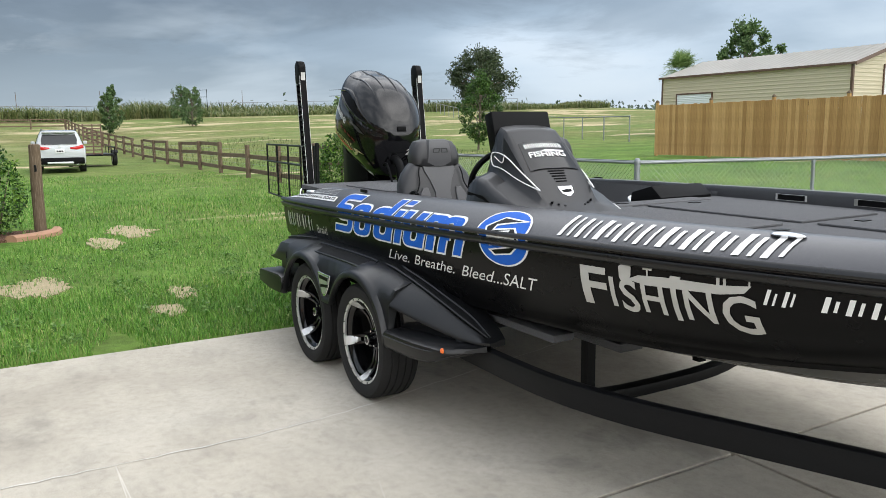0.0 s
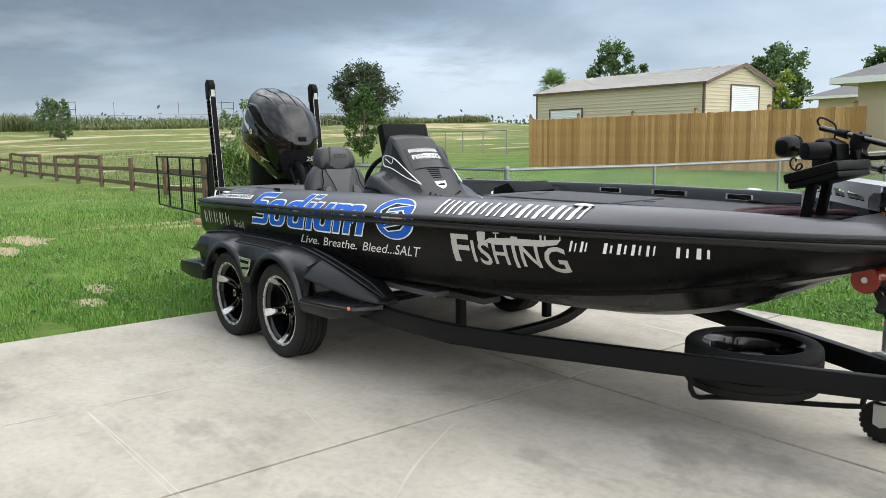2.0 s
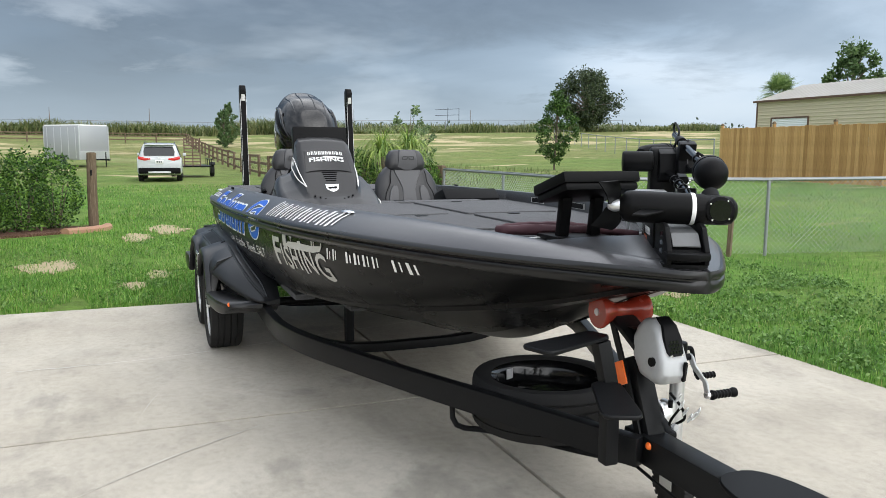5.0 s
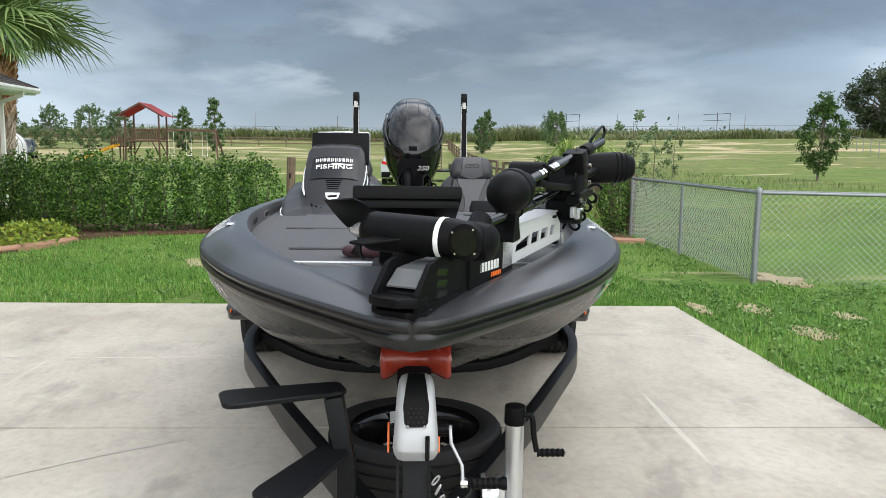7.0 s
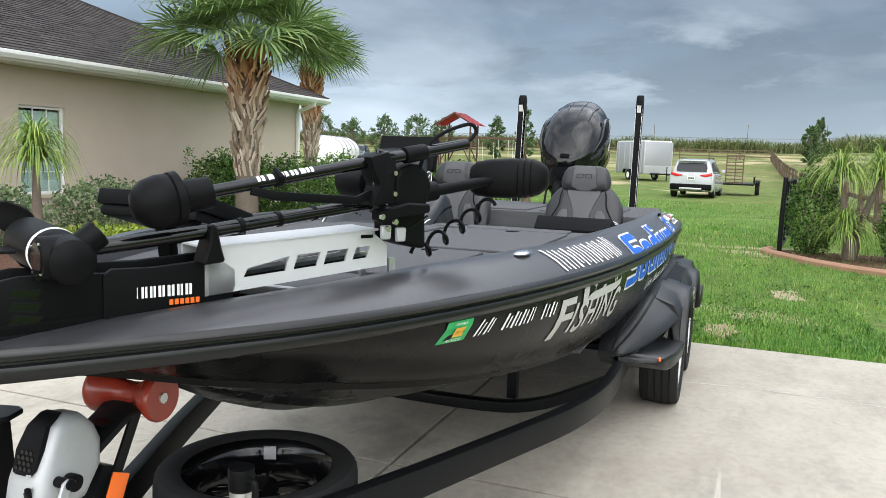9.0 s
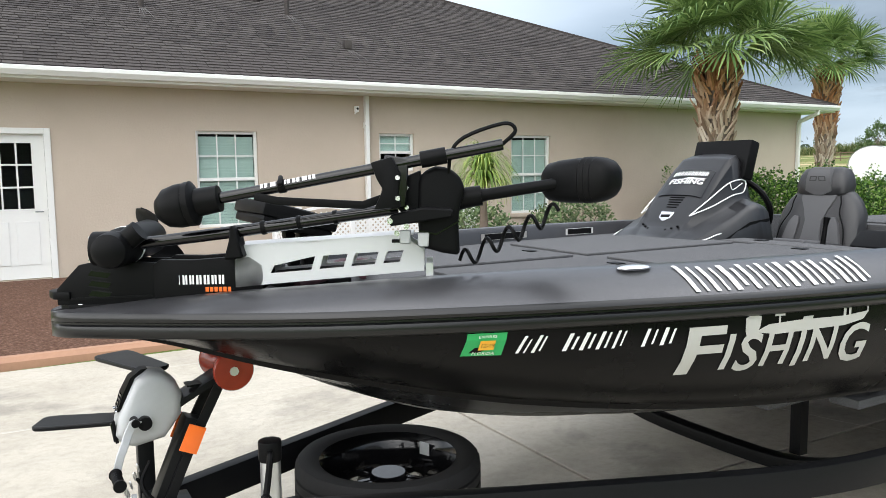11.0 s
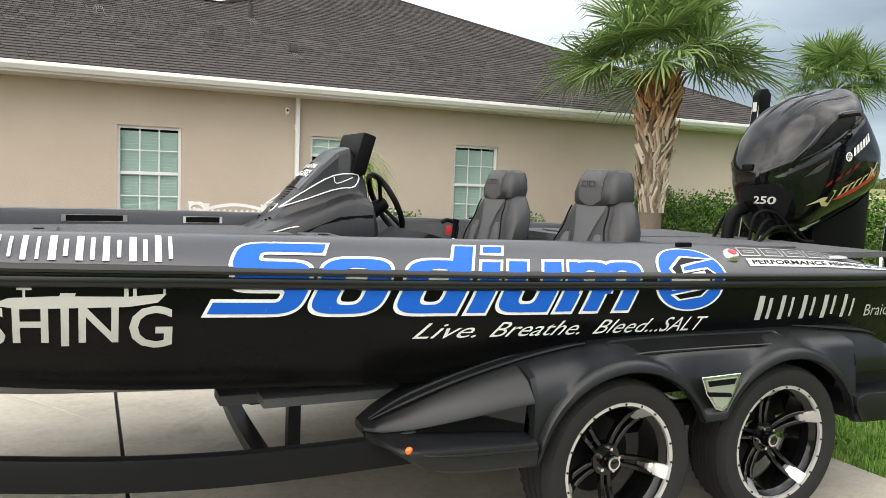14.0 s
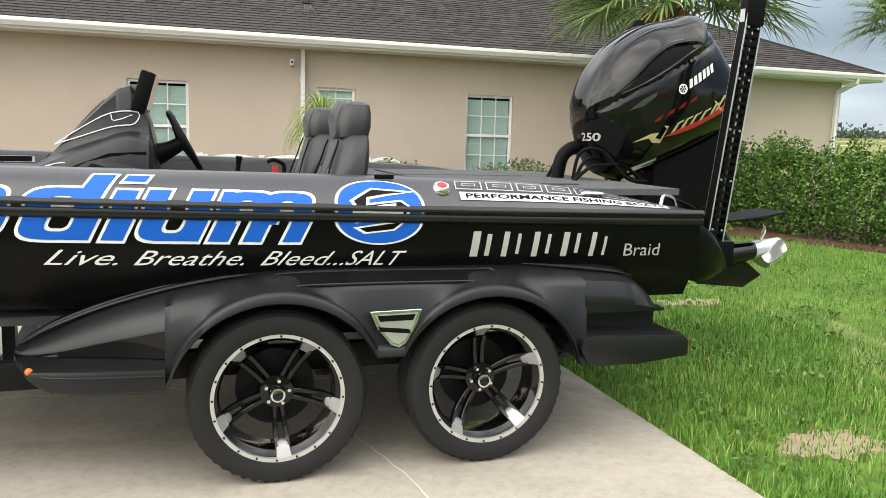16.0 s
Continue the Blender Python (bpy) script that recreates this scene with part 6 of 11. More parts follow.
# ---------- seats ----------
def boat_seat(y):
    seat = new("seat")
    seat.parent = boat
    seat.matrix_parent_inverse = BASES[boat].inverted()
    seat["label"] = "two-tone grey vinyl bucket seat"

    def blob(z_rows, mat, name, label="", n=20, pw=0.55):
        rr = []
        for z, xc, d, w, dy in z_rows:
            rr.append([(xc + d * math.copysign(abs(math.cos(a)) ** pw, math.cos(a)), y + dy + w * math.copysign(abs(math.sin(a)) ** pw, math.sin(a)), z) for a in np.linspace(0, 2 * math.pi, n, endpoint=False)])
        return part(name, loft(rr), mat, seat, label)

    part("pedestal", box(-0.10, 0.36, y - 0.17, y + 0.17, 0.735, 0.86, 0.02), SATIN, seat)
    part("cushion", bevel(moved(box(-0.05, 0.46, -0.22, 0.22, -0.06, 0.06), pose(0, y, 0.92, 0, -5, 0)), 0.045, 4), VINYL, seat, "charcoal seat cushion")
    part("cushion_panel", bevel(moved(box(0.02, 0.44, -0.13, 0.13, -0.02, 0.015), pose(0, y, 0.975, 0, -5, 0)), 0.015, 3), VINYL_L, seat, "grey seat panel")
    # shell of the back, leaning aft
    blob([(0.90, 0.10, 0.06, 0.19, 0), (0.95, 0.10, 0.085, 0.235, 0), (1.06, 0.075, 0.085, 0.240, 0), (1.16, 0.050, 0.078, 0.235, 0), (1.23, 0.035, 0.070, 0.205, 0), (1.28, 0.025, 0.062, 0.165, 0), (1.315, 0.018, 0.050, 0.12, 0), (1.325, 0.016, 0.02, 0.06, 0)], VINYL, "backrest", "charcoal seat back")
    # pale centre panel and side flutes standing proud of the front
    def front(z):
        return interp([(0.95, 0.185), (1.06, 0.161), (1.16, 0.129), (1.23, 0.106), (1.28, 0.088), (1.32, 0.07)], z)

    def panel(rows, mat, name, lift=0.008):
        rr = []
        for z, y0, y1 in rows:
            ym = (y0 + y1) / 2
            rr.append([(front(z) - 0.03, y + y0, z), (front(z) + lift * 0.6, y + y0 + (ym - y0) * 0.18, z), (front(z) + lift, y + ym, z), (front(z) + lift * 0.6, y + y1 - (y1 - ym) * 0.18, z), (front(z) - 0.03, y + y1, z)])
        return part(name, loft(rr), mat, seat)
    panel([(0.95, -0.085, 0.085), (1.04, -0.062, 0.062), (1.12, -0.058, 0.058), (1.19, -0.085, 0.085), (1.25, -0.118, 0.118), (1.275, -0.120, 0.120)], VINYL_L, "centre_panel", 0.010)
    for s in (-1, 1):
        a = [(0.95, 0.098, 0.185), (1.05, 0.080, 0.165), (1.11, 0.078, 0.150), (1.145, 0.088, 0.125)]
        panel([(z, *(sorted((s * p, s * q)))) for z, p, q in a], VINYL_L, "side_flute", 0.012)
        part("piping", tube([(front(z) + 0.012, y + s * w, z) for z, w in ((0.96, 0.20), (1.08, 0.185), (1.17, 0.145), (1.23, 0.14), (1.27, 0.13))], 0.004, 6, 4), SATIN, seat)
    blob([(1.255, 0.040, 0.05, 0.10, 0), (1.285, 0.035, 0.072, 0.145, 0), (1.33, 0.030, 0.078, 0.150, 0), (1.39, 0.022, 0.072, 0.135, 0), (1.425, 0.015, 0.060, 0.115, 0), (1.44, 0.010, 0.030, 0.075, 0)], VINYL, "headrest", "charcoal headrest", 22, 0.5)
    hp = []
    for z, w in ((1.275, 0.03), (1.30, 0.085), (1.36, 0.078), (1.41, 0.072), (1.437, 0.06)):
        xf = 0.115 - 0.03 * max(0, (z - 1.36) / 0.08) ** 2 + (0.0 if z > 1.3 else -0.008)
        hp.append([(xf - 0.03, y - w, z), (xf, y - w * 0.9, z), (xf + 0.002, y, z), (xf, y + w * 0.9, z), (xf - 0.03, y + w, z)])
    part("headrest_panel", loft(hp), VINYL_L, seat)
    lg = ring2(-0.046, -0.004, -0.014, 0.014, 0.005, 0.2) + ring2(0.004, 0.046, -0.014, 0.014, 0.005, -0.2)
    bm = poly2(*lg)
    for v in bm.verts:
        v.co = (0.1185, y + v.co.x, 1.372 + v.co.y)
    part("headrest_mark", bm, VINYL, seat, smooth=False)
    for ob in seat.children:      # broad bolsters
        for v in ob.data.vertices:
            v.co.y = y + (v.co.y - y) * 1.11
    return seat


boat_seat(0.466)
boat_seat(-0.466)
part("centre_box", bevel(box(-0.12, 0.45, CL - 0.21, CL + 0.21, 0.71, 0.98), 0.03, 3), VINYL, boat, "charcoal vinyl step seat")
part("lever_guard", tube([(0.22, -0.72, 1.0), (0.20, -0.73, 1.10), (0.26, -0.73, 1.135), (0.30, -0.73, 1.12)], 0.012, 8), SATIN, boat)
part("red_tag", box(0.235, 0.27, -0.737, -0.725, 1.05, 1.10, 0.003), RED, boat)

# ---------- outboard motor ----------
motor = thing("outboard_motor", "gloss black outboard motor with red and gold flashes", "outboard motor", (-1.75, CL, 0.5))
CC = (-1.60, 1.53)      # middle of the cowl's side outline
SIDE = [(-1.411, 1.095), (-1.30, 1.135), (-1.235, 1.215), (-1.190, 1.330), (-1.170, 1.440), (-1.189, 1.554), (-1.250, 1.686), (-1.352, 1.803), (-1.495, 1.893), (-1.645, 1.935), (-1.757, 1.972), (-1.822, 1.965), (-1.850, 1.912), (-1.905, 1.863), (-1.986, 1.760), (-2.075, 1.640), (-2.092, 1.540), (-2.061, 1.415), (-1.895, 1.318), (-1.703, 1.223), (-1.522, 1.140)]
RIM = smooth_path([(x, z, 0) for x, z in SIDE] + [(*SIDE[0], 0)], 5)[:-1]
POLAR = sorted((math.atan2(p.y - CC[1], p.x - CC[0]), math.hypot(p.x - CC[0], p.y - CC[1])) for p in RIM)
POLAR = [(POLAR[-1][0] - 2 * math.pi, POLAR[-1][1])] + POLAR + [(POLAR[0][0] + 2 * math.pi, POLAR[0][1])]
PA, PR = [p[0] for p in POLAR], [p[1] for p in POLAR]


def cowl_w(x, z):
    """Half-width of the cowl: tapering down, the cap standing proud of the lower shell."""
    w = 0.292 * interp([(1.05, 0.66), (1.25, 0.84), (1.45, 0.97), (1.62, 1.0), (1.80, 0.95), (2.0, 0.80)], z)
    w *= interp([(-2.15, 0.80), (-1.95, 0.93), (-1.65, 1.0), (-1.35, 0.97), (-1.1, 0.84)], x)
    d = z - (1.405 + 0.58 * (-1.10 - x))
    return w + 0.016 * max(0.0, min(1.0, d / 0.018)) - 0.012 * max(0.0, 1 - abs(d + 0.012) / 0.016)


def cowl_y(x, z):
    k = math.hypot(x - CC[0], z - CC[1]) / float(np.interp(math.atan2(z - CC[1], x - CC[0]), PA, PR))
    return cowl_w(x, z) * max(0.0, 1 - min(1.0, k) ** 2.9) ** (1 / 2.9)


for s in (-1, 1):
    rings = []
    for k in [1.0, 0.995, 0.985, 0.97, 0.95, 0.925, 0.895, 0.86] + list(np.linspace(0.82, 0.03, 26)):
        ring = []
        for p in RIM:
            x, z = CC[0] + k * (p.x - CC[0]), CC[1] + k * (p.y - CC[1])
            ring.append((x, CL + s * cowl_w(x, z) * max(0.0, 1 - k ** 2.9) ** (1 / 2.9), z))
        rings.append(ring)
    if s < 0:
        half = rings[::-1]
    else:
        half += rings[1:]
part("cowl", loft(half), GLOSS, motor, "gloss black cowl")
# swept ridges over the cap
for y0 in (-0.15, -0.055, 0.055, 0.15):
    line = []
    for x in np.linspace(-1.30, -1.78, 9):
        y, z = y0 * (1 + 0.4 * (-1.30 - x)), 2.0
        while z > 1.3 and cowl_y(x, z) < abs(y) + 0.002:
            z -= 0.003
        line.append((x, CL + y, z))
    part("cap_ridge", tube(line, [0.002, 0.008, 0.009, 0.009, 0.002], 6, 3), GLOSS, motor)


def on_cowl(bm, side, lift=0.004):
    for v in bm.verts:
        x, z = v.co.x, v.co.y
        v.co = (x, CL + side * (cowl_y(x, z) + lift), z)
    return bm


def fine2(outlines, du=0.04):
    bm = poly2(*outlines)
    for axis, no in ((0, (1, 0, 0)), (1, (0, 1, 0))):
        c = [v.co[axis] for v in bm.verts]
        for u in np.arange(min(c), max(c), du)[1:]:
            co = [0, 0, 0]
            co[axis] = u
            bmesh.ops.bisect_plane(bm, geom=bm.verts[:] + bm.edges[:] + bm.faces[:], plane_co=co, plane_no=no)
    return bm


GOLD = grained("gold_vinyl", (0.52, 0.46, 0.24), 0.35, scale=40, amount=0.1, bump=0.0)
for s in (-1, 1):
    flash = [[(-1.547, 1.331), (-1.636, 1.378), (-1.763, 1.430), (-1.90, 1.512), (-1.895, 1.471), (-1.73, 1.385), (-1.62, 1.345)]]
    part("cowl_flash", on_cowl(fine2(flash), s), RED, motor, "red flash", smooth=False)
    for i in range(4):
        x, z = -1.475 - i * 0.062, 1.398 + i * 0.034
        part("red_fleck", on_cowl(fine2([[(x, z), (x - 0.04, z + 0.02), (x - 0.048, z + 0.048), (x - 0.01, z + 0.022)]]), s), grained("dark_red_vinyl", (0.14, 0.006, 0.008), 0.3, scale=40, amount=0.1, bump=0.0), motor, smooth=False)
    gold = [[(-1.385, 1.298), (-1.47, 1.345), (-1.515, 1.352), (-1.500, 1.325), (-1.53, 1.318), (-1.555, 1.372), (-1.535, 1.388), (-1.565, 1.388), (-1.535, 1.300), (-1.49, 1.300), (-1.465, 1.322)]]
    for i, (x, z) in enumerate(((-1.585, 1.352), (-1.635, 1.374), (-1.685, 1.396), (-1.74, 1.418), (-1.80, 1.450))):
        gold += [[(x, z), (x - 0.020, z + 0.009), (x - 0.044, z + 0.060), (x - 0.024, z + 0.050)], [(x - 0.022, z + 0.042), (x - 0.060, z + 0.060), (x - 0.066, z + 0.072), (x - 0.026, z + 0.054)]]
    gold += [[(-1.815, 1.525), (-1.835, 1.520), (-1.89, 1.478), (-1.87, 1.476)], [(-1.83, 1.470), (-1.85, 1.480), (-1.905, 1.560), (-1.885, 1.555)]]
    for o in gold:
        part("cowl_flash", on_cowl(fine2([o]), s, 0.006), GOLD, motor, "gold slanted flash", smooth=False)
    for i in range(6):
        x, z = -1.655 - i * 0.0265, 1.575 + i * 0.0165
        part("brand_bar", on_cowl(poly2([(x, z), (x - 0.019, z + 0.011), (x - 0.014, z + 0.055), (x + 0.005, z + 0.044)]), s, 0.005), WHITE, motor, "white brand bar", smooth=False)
    part("brand_disc", on_cowl(welded(poly2(*disc2(-1.617, 1.572, 0.026, 24, r_in=0.018))), s, 0.005), WHITE, motor, smooth=False)
    part("brand_star", on_cowl(poly2(*[[(-1.617 + 0.017 * math.cos(a) + 0.004 * math.sin(a), 1.572 + 0.017 * math.sin(a) - 0.004 * math.cos(a)), (-1.617 + 0.017 * math.cos(a) - 0.004 * math.sin(a), 1.572 + 0.017 * math.sin(a) + 0.004 * math.cos(a)), (-1.617, 1.572)] for a in (0.5, 1.55, 2.6, 3.64, 4.69, 5.74)]), s, 0.0052), WHITE, motor, smooth=False)
    # side intake: a dark patch paints the recess's shade, with a blade above and a fin below
    part("intake", on_cowl(fine2([[(-1.30, 1.545), (-1.39, 1.640), (-1.473, 1.722), (-1.56, 1.775), (-1.675, 1.797), (-1.660, 1.755), (-1.566, 1.695), (-1.446, 1.617), (-1.376, 1.582)]], 0.03), s, 0.004), SATIN, motor, "dark patch painted as the side intake's hollow", smooth=False)
    for line, r in ((((-1.26, 1.52), (-1.36, 1.625), (-1.46, 1.728), (-1.56, 1.788), (-1.69, 1.812), (-1.76, 1.79)), [0.004, 0.014, 0.018, 0.018, 0.016, 0.006]), (((-1.30, 1.535), (-1.42, 1.598), (-1.54, 1.672), (-1.65, 1.748), (-1.72, 1.79)), [0.004, 0.010, 0.012, 0.010, 0.004])):
        part("intake_blade", tube([Vector((x, CL + s * (cowl_y(x, z) + 0.002), z)) for x, z in line], r, 8, 6), GLOSS, motor)
    part("side_fin", on_cowl(fine2([[(-1.335, 1.452), (-1.40, 1.510), (-1.475, 1.552), (-1.470, 1.530), (-1.41, 1.480)]], 0.03), s, 0.006), CHARCOAL, motor, smooth=False)
    part("seam", tube([Vector((x, CL + s * (cowl_y(x, z) + 0.001), z)) for x, z in ((-1.36, 1.150), (-1.50, 1.185), (-1.68, 1.258), (-1.88, 1.352), (-2.03, 1.440))], 0.005, 6, 5), SATIN, motor)
    part("warning_label", on_cowl(fine2([[(-1.408, 1.165), (-1.555, 1.225), (-1.558, 1.195), (-1.416, 1.140)]]), s, 0.004), WHITE, motor, smooth=False)
bm = fit_text(flat_text("250", 0.1, 0.25, 0.002), 0.12, 0.042)
for v in bm.verts:
    z = 1.30 + v.co.y
    y = 0.04 + v.co.x
    x = -1.16
    while cowl_y(x, z) < y and x > -1.5:
        x -= 0.002
    v.co = (x + 0.007, CL + y, z)
part("number", bm, SILVER_V, motor, "silver engine number", smooth=False)
part("pilot_hole", bevel(box(-1.205, -1.165, CL - 0.04, CL + 0.04, 1.475, 1.515), 0.008, 2), SATIN, motor)
part("lower_shroud", loft([[(x, CL + y, z) for y in (-w, w) for z in ((z0, z1) if y < 0 else (z1, z0))] for x, w, z0, z1 in ((-1.60, 0.10, 1.02, 1.19), (-1.70, 0.15, 0.98, 1.24), (-1.85, 0.17, 0.97, 1.31), (-1.98, 0.15, 1.00, 1.38), (-2.04, 0.11, 1.15, 1.40))]), SATIN, motor, "dark lower shroud")
# midsection, bracket and lower unit, tilted a little
leg = []
for z, xa, xb, w in ((1.12, -1.58, -1.98, 0.150), (1.02, -1.62, -2.02, 0.120), (0.92, -1.72, -2.10, 0.085), (0.84, -1.80, -2.18, 0.055), (0.76, -1.86, -2.24, 0.040), (0.70, -1.88, -2.26, 0.045)):
    leg.append([((xa + xb) / 2 + (xa - xb) / 2 * math.cos(a), CL + w * math.sin(a), z + 0.06 * math.cos(a)) for a in np.linspace(0, 2 * math.pi, 20, endpoint=False)])
part("midsection", loft(leg), GLOSS, motor)
part("vent_plate", bevel(loft([[(x, CL + y, z) for y, z in ((-w, h), (w, h), (w, h + 0.014), (-w, h + 0.014))] for x, w, h in ((-1.90, 0.06, 0.86), (-2.10, 0.12, 0.875), (-2.30, 0.135, 0.90), (-2.47, 0.12, 0.925))]), 0.005, 1), SATIN, motor, "black anti-ventilation plate")
part("gearcase", loft([[(x, CL + r * math.cos(a), z + r * math.sin(a)) for a in np.linspace(0, 2 * math.pi, 18, endpoint=False)] for x, r, z in ((-1.80, 0.008, 0.625), (-1.88, 0.045, 0.635), (-2.00, 0.062, 0.65), (-2.20, 0.065, 0.68), (-2.34, 0.055, 0.70))]), GLOSS, motor)
part("skeg", bevel(extrude_profile([(-1.95, 0.61), (-2.28, 0.66), (-2.42, 0.555), (-2.30, 0.485), (-1.98, 0.515)], CL - 0.010, CL + 0.010), 0.005, 1), GLOSS, motor)
part("propeller_hub", loft([[(x, CL + r * math.cos(a), z + r * math.sin(a)) for a in np.linspace(0, 2 * math.pi, 16, endpoint=False)] for x, r, z in ((-2.34, 0.055, 0.70), (-2.42, 0.052, 0.712), (-2.52, 0.048, 0.728), (-2.55, 0.02, 0.732))]), ALLOY, motor)
for k in range(3):
    b = loft([[(-2.43 + (g - 0.5) * 0.09 * (1 - 0.5 * f) - 0.03 * f, (g - 0.5) * 0.14 * math.sin(math.pi * (0.15 + 0.75 * f)), 0.035 + 0.10 * f) for g in (0, 0.25, 0.5, 0.75, 1)] for f in (0, 0.25, 0.5, 0.75, 0.92, 1.0)], closed=False, cap=False)
    bmesh.ops.solidify(b, geom=b.faces[:], thickness=0.006)
    part("propeller_blade", moved(b, Matrix.Translation((0, CL, 0.714)) @ Matrix.Rotation(2 * math.pi * k / 3 + 0.4, 4, "X")), ALLOY, motor, "polished steel blade")
part("jack_plate", bevel(box(-1.76, -1.50, CL - 0.16, CL + 0.16, 0.68, 1.06), 0.015, 2), SATIN, motor)
part("clamp_bracket", bevel(box(-1.90, -1.70, CL - 0.11, CL + 0.11, 0.88, 1.10), 0.02, 2), SATIN, motor)
part("rigging_tube", tube([(-1.10, CL - 0.05, 1.09), (-1.13, CL - 0.05, 1.22), (-1.22, CL - 0.05, 1.27), (-1.33, CL - 0.04, 1.24), (-1.42, CL - 0.02, 1.16)], 0.036, 12, 6), SATIN, motor, "black corrugated rigging tube")
for i, (ya, yb, h) in enumerate(((0.10, 0.20, 1.24), (0.16, 0.10, 1.20), (-0.14, -0.10, 1.22), (0.22, 0.16, 1.17))):
    part("hose", tube([(-1.12 + 0.02 * i, CL + ya, 1.09), (-1.16, CL + ya, h), (-1.26, CL + (ya + yb) / 2, h + 0.01), (-1.38, CL + yb, 1.12 + 0.02 * i), (-1.50, CL + yb, 1.10)], 0.010, 8, 6), SATIN, motor)

motor.matrix_world = Matrix.Translation((-0.0742, 0, -0.0917)) @ Matrix.Diagonal((1.07, 1, 1.07, 1)) @ BASES[motor]

# ---------- shallow-water anchor poles ----------
for s in (-1, 1):
    y = -0.02 + s * 0.555
    pole = thing("anchor_pole", "folded black shallow-water anchor arm with rows of holes", "anchor pole", (-1.95, y, 0.72), group="anchor poles")
    base, top = Vector((-1.885, y, 0.74)), Vector((-2.030, y, 2.00))
    d = (top - base).normalized()
    side = Vector((d.z, 0, -d.x))
    for k, nm in ((-1, "rail"), (1, "rail")):
        rr = [[p + side * (k * 0.047 + a) + Vector((0, b, 0)) for a, b in ((-0.006, -0.026), (0.006, -0.026), (0.006, 0.026), (-0.006, 0.026))] for p in (base, top)]
        part(nm, bevel(loft(rr), 0.003, 1), SATIN, pole)
        for b in (-0.0275, 0.0275):
            edge = [[p + side * (k * 0.047 + a) + Vector((0, b + c, 0)) for a, c in ((-0.004, -0.001), (0.004, -0.001), (0.004, 0.001), (-0.004, 0.001))] for p in (base, top)]
            part("bright_edge", loft(edge), ALLOY, pole, "thin bright edge strip", smooth=False)
    web = bmesh.new()
    n = 30
    for i in range(n):       # ladder of bridges between round-looking openings
        p = base + d * ((top - base).length * (i + 0.5) / n)
        add(web, loft([[p + side * a + Vector((0, b, 0)) + d * c for b, c in ((-0.020, -0.008), (0.020, -0.008), (0.020, 0.008), (-0.020, 0.008))] for a in (-0.045, 0.045)]))
    part("web", web, SATIN, pole, smooth=False)
    part("inner_arm", beam([base + Vector((0.0, 0, 0.05)), top - d * 0.03], 0.022, 0.016, up=(1, 0, 0)), STEEL, pole)
    head = bevel(extrude_profile([(-0.055, -0.10), (0.055, -0.10), (0.060, 0.03), (0.035, 0.075), (-0.015, 0.085), (-0.055, 0.05)], -0.030, 0.030), 0.010, 2)
    part("head", moved(head, Matrix.Translation(top) @ Matrix.Rotation(-0.06, 4, "Y")), SATIN, pole)
    for i in range(5):
        p = base + d * (0.12 + i * 0.26)
        for q in (-1, 1):
            part("bolt", cyl(p + side * 0.03 * q + Vector((0, s * 0.022, 0)), p + side * 0.03 * q + Vector((0, s * 0.030, 0)), 0.006, n=8), ALLOY, pole)
    part("logo_plate", moved(poly2(slant(-0.018, 0.018, -0.075, 0.075, 0)), Matrix.Translation(top - d * 0.09 + Vector((0.052, 0, 0))) @ Matrix.Rotation(radians(90), 4, "X") @ Matrix.Rotation(radians(90), 4, "Y")), SILVER_V, pole, smooth=False)
    part("foot", bevel(box(-2.00, -1.86, y - 0.05, y + 0.05, 0.66, 0.80), 0.012, 2), SATIN, pole)
    part("mount", bevel(box(-1.90, -1.50, y - 0.03, y + 0.03, 0.72, 0.86), 0.01, 2), SATIN, pole)
    part("hydraulic_line", tube([(-1.93, y, 0.80), (-1.80, y, 0.95), (-1.65, y - s * 0.05, 1.02), (-1.52, y - s * 0.1, 1.05)], 0.008, 6), SATIN, pole)

# ---------- bow trolling motor ----------
PLATE = grained("silver_painted_casting", (0.56, 0.57, 0.58), 0.42, metal=0.15, scale=30, amount=0.05, bump=0.02)
tm = thing("trolling_motor", "stowed black bow-mount trolling motor on a silver aluminium mount", "trolling motor", (4.13, 0.01, 1.06))
TM = Matrix.Translation((4.13, 0.01, 0)) @ Matrix.Rotation(radians(150.9), 4, "Z")      # local x runs aft along the mount, local -y to port


def tp(u, lat, z):
    return TM @ Vector((u, -lat, z))


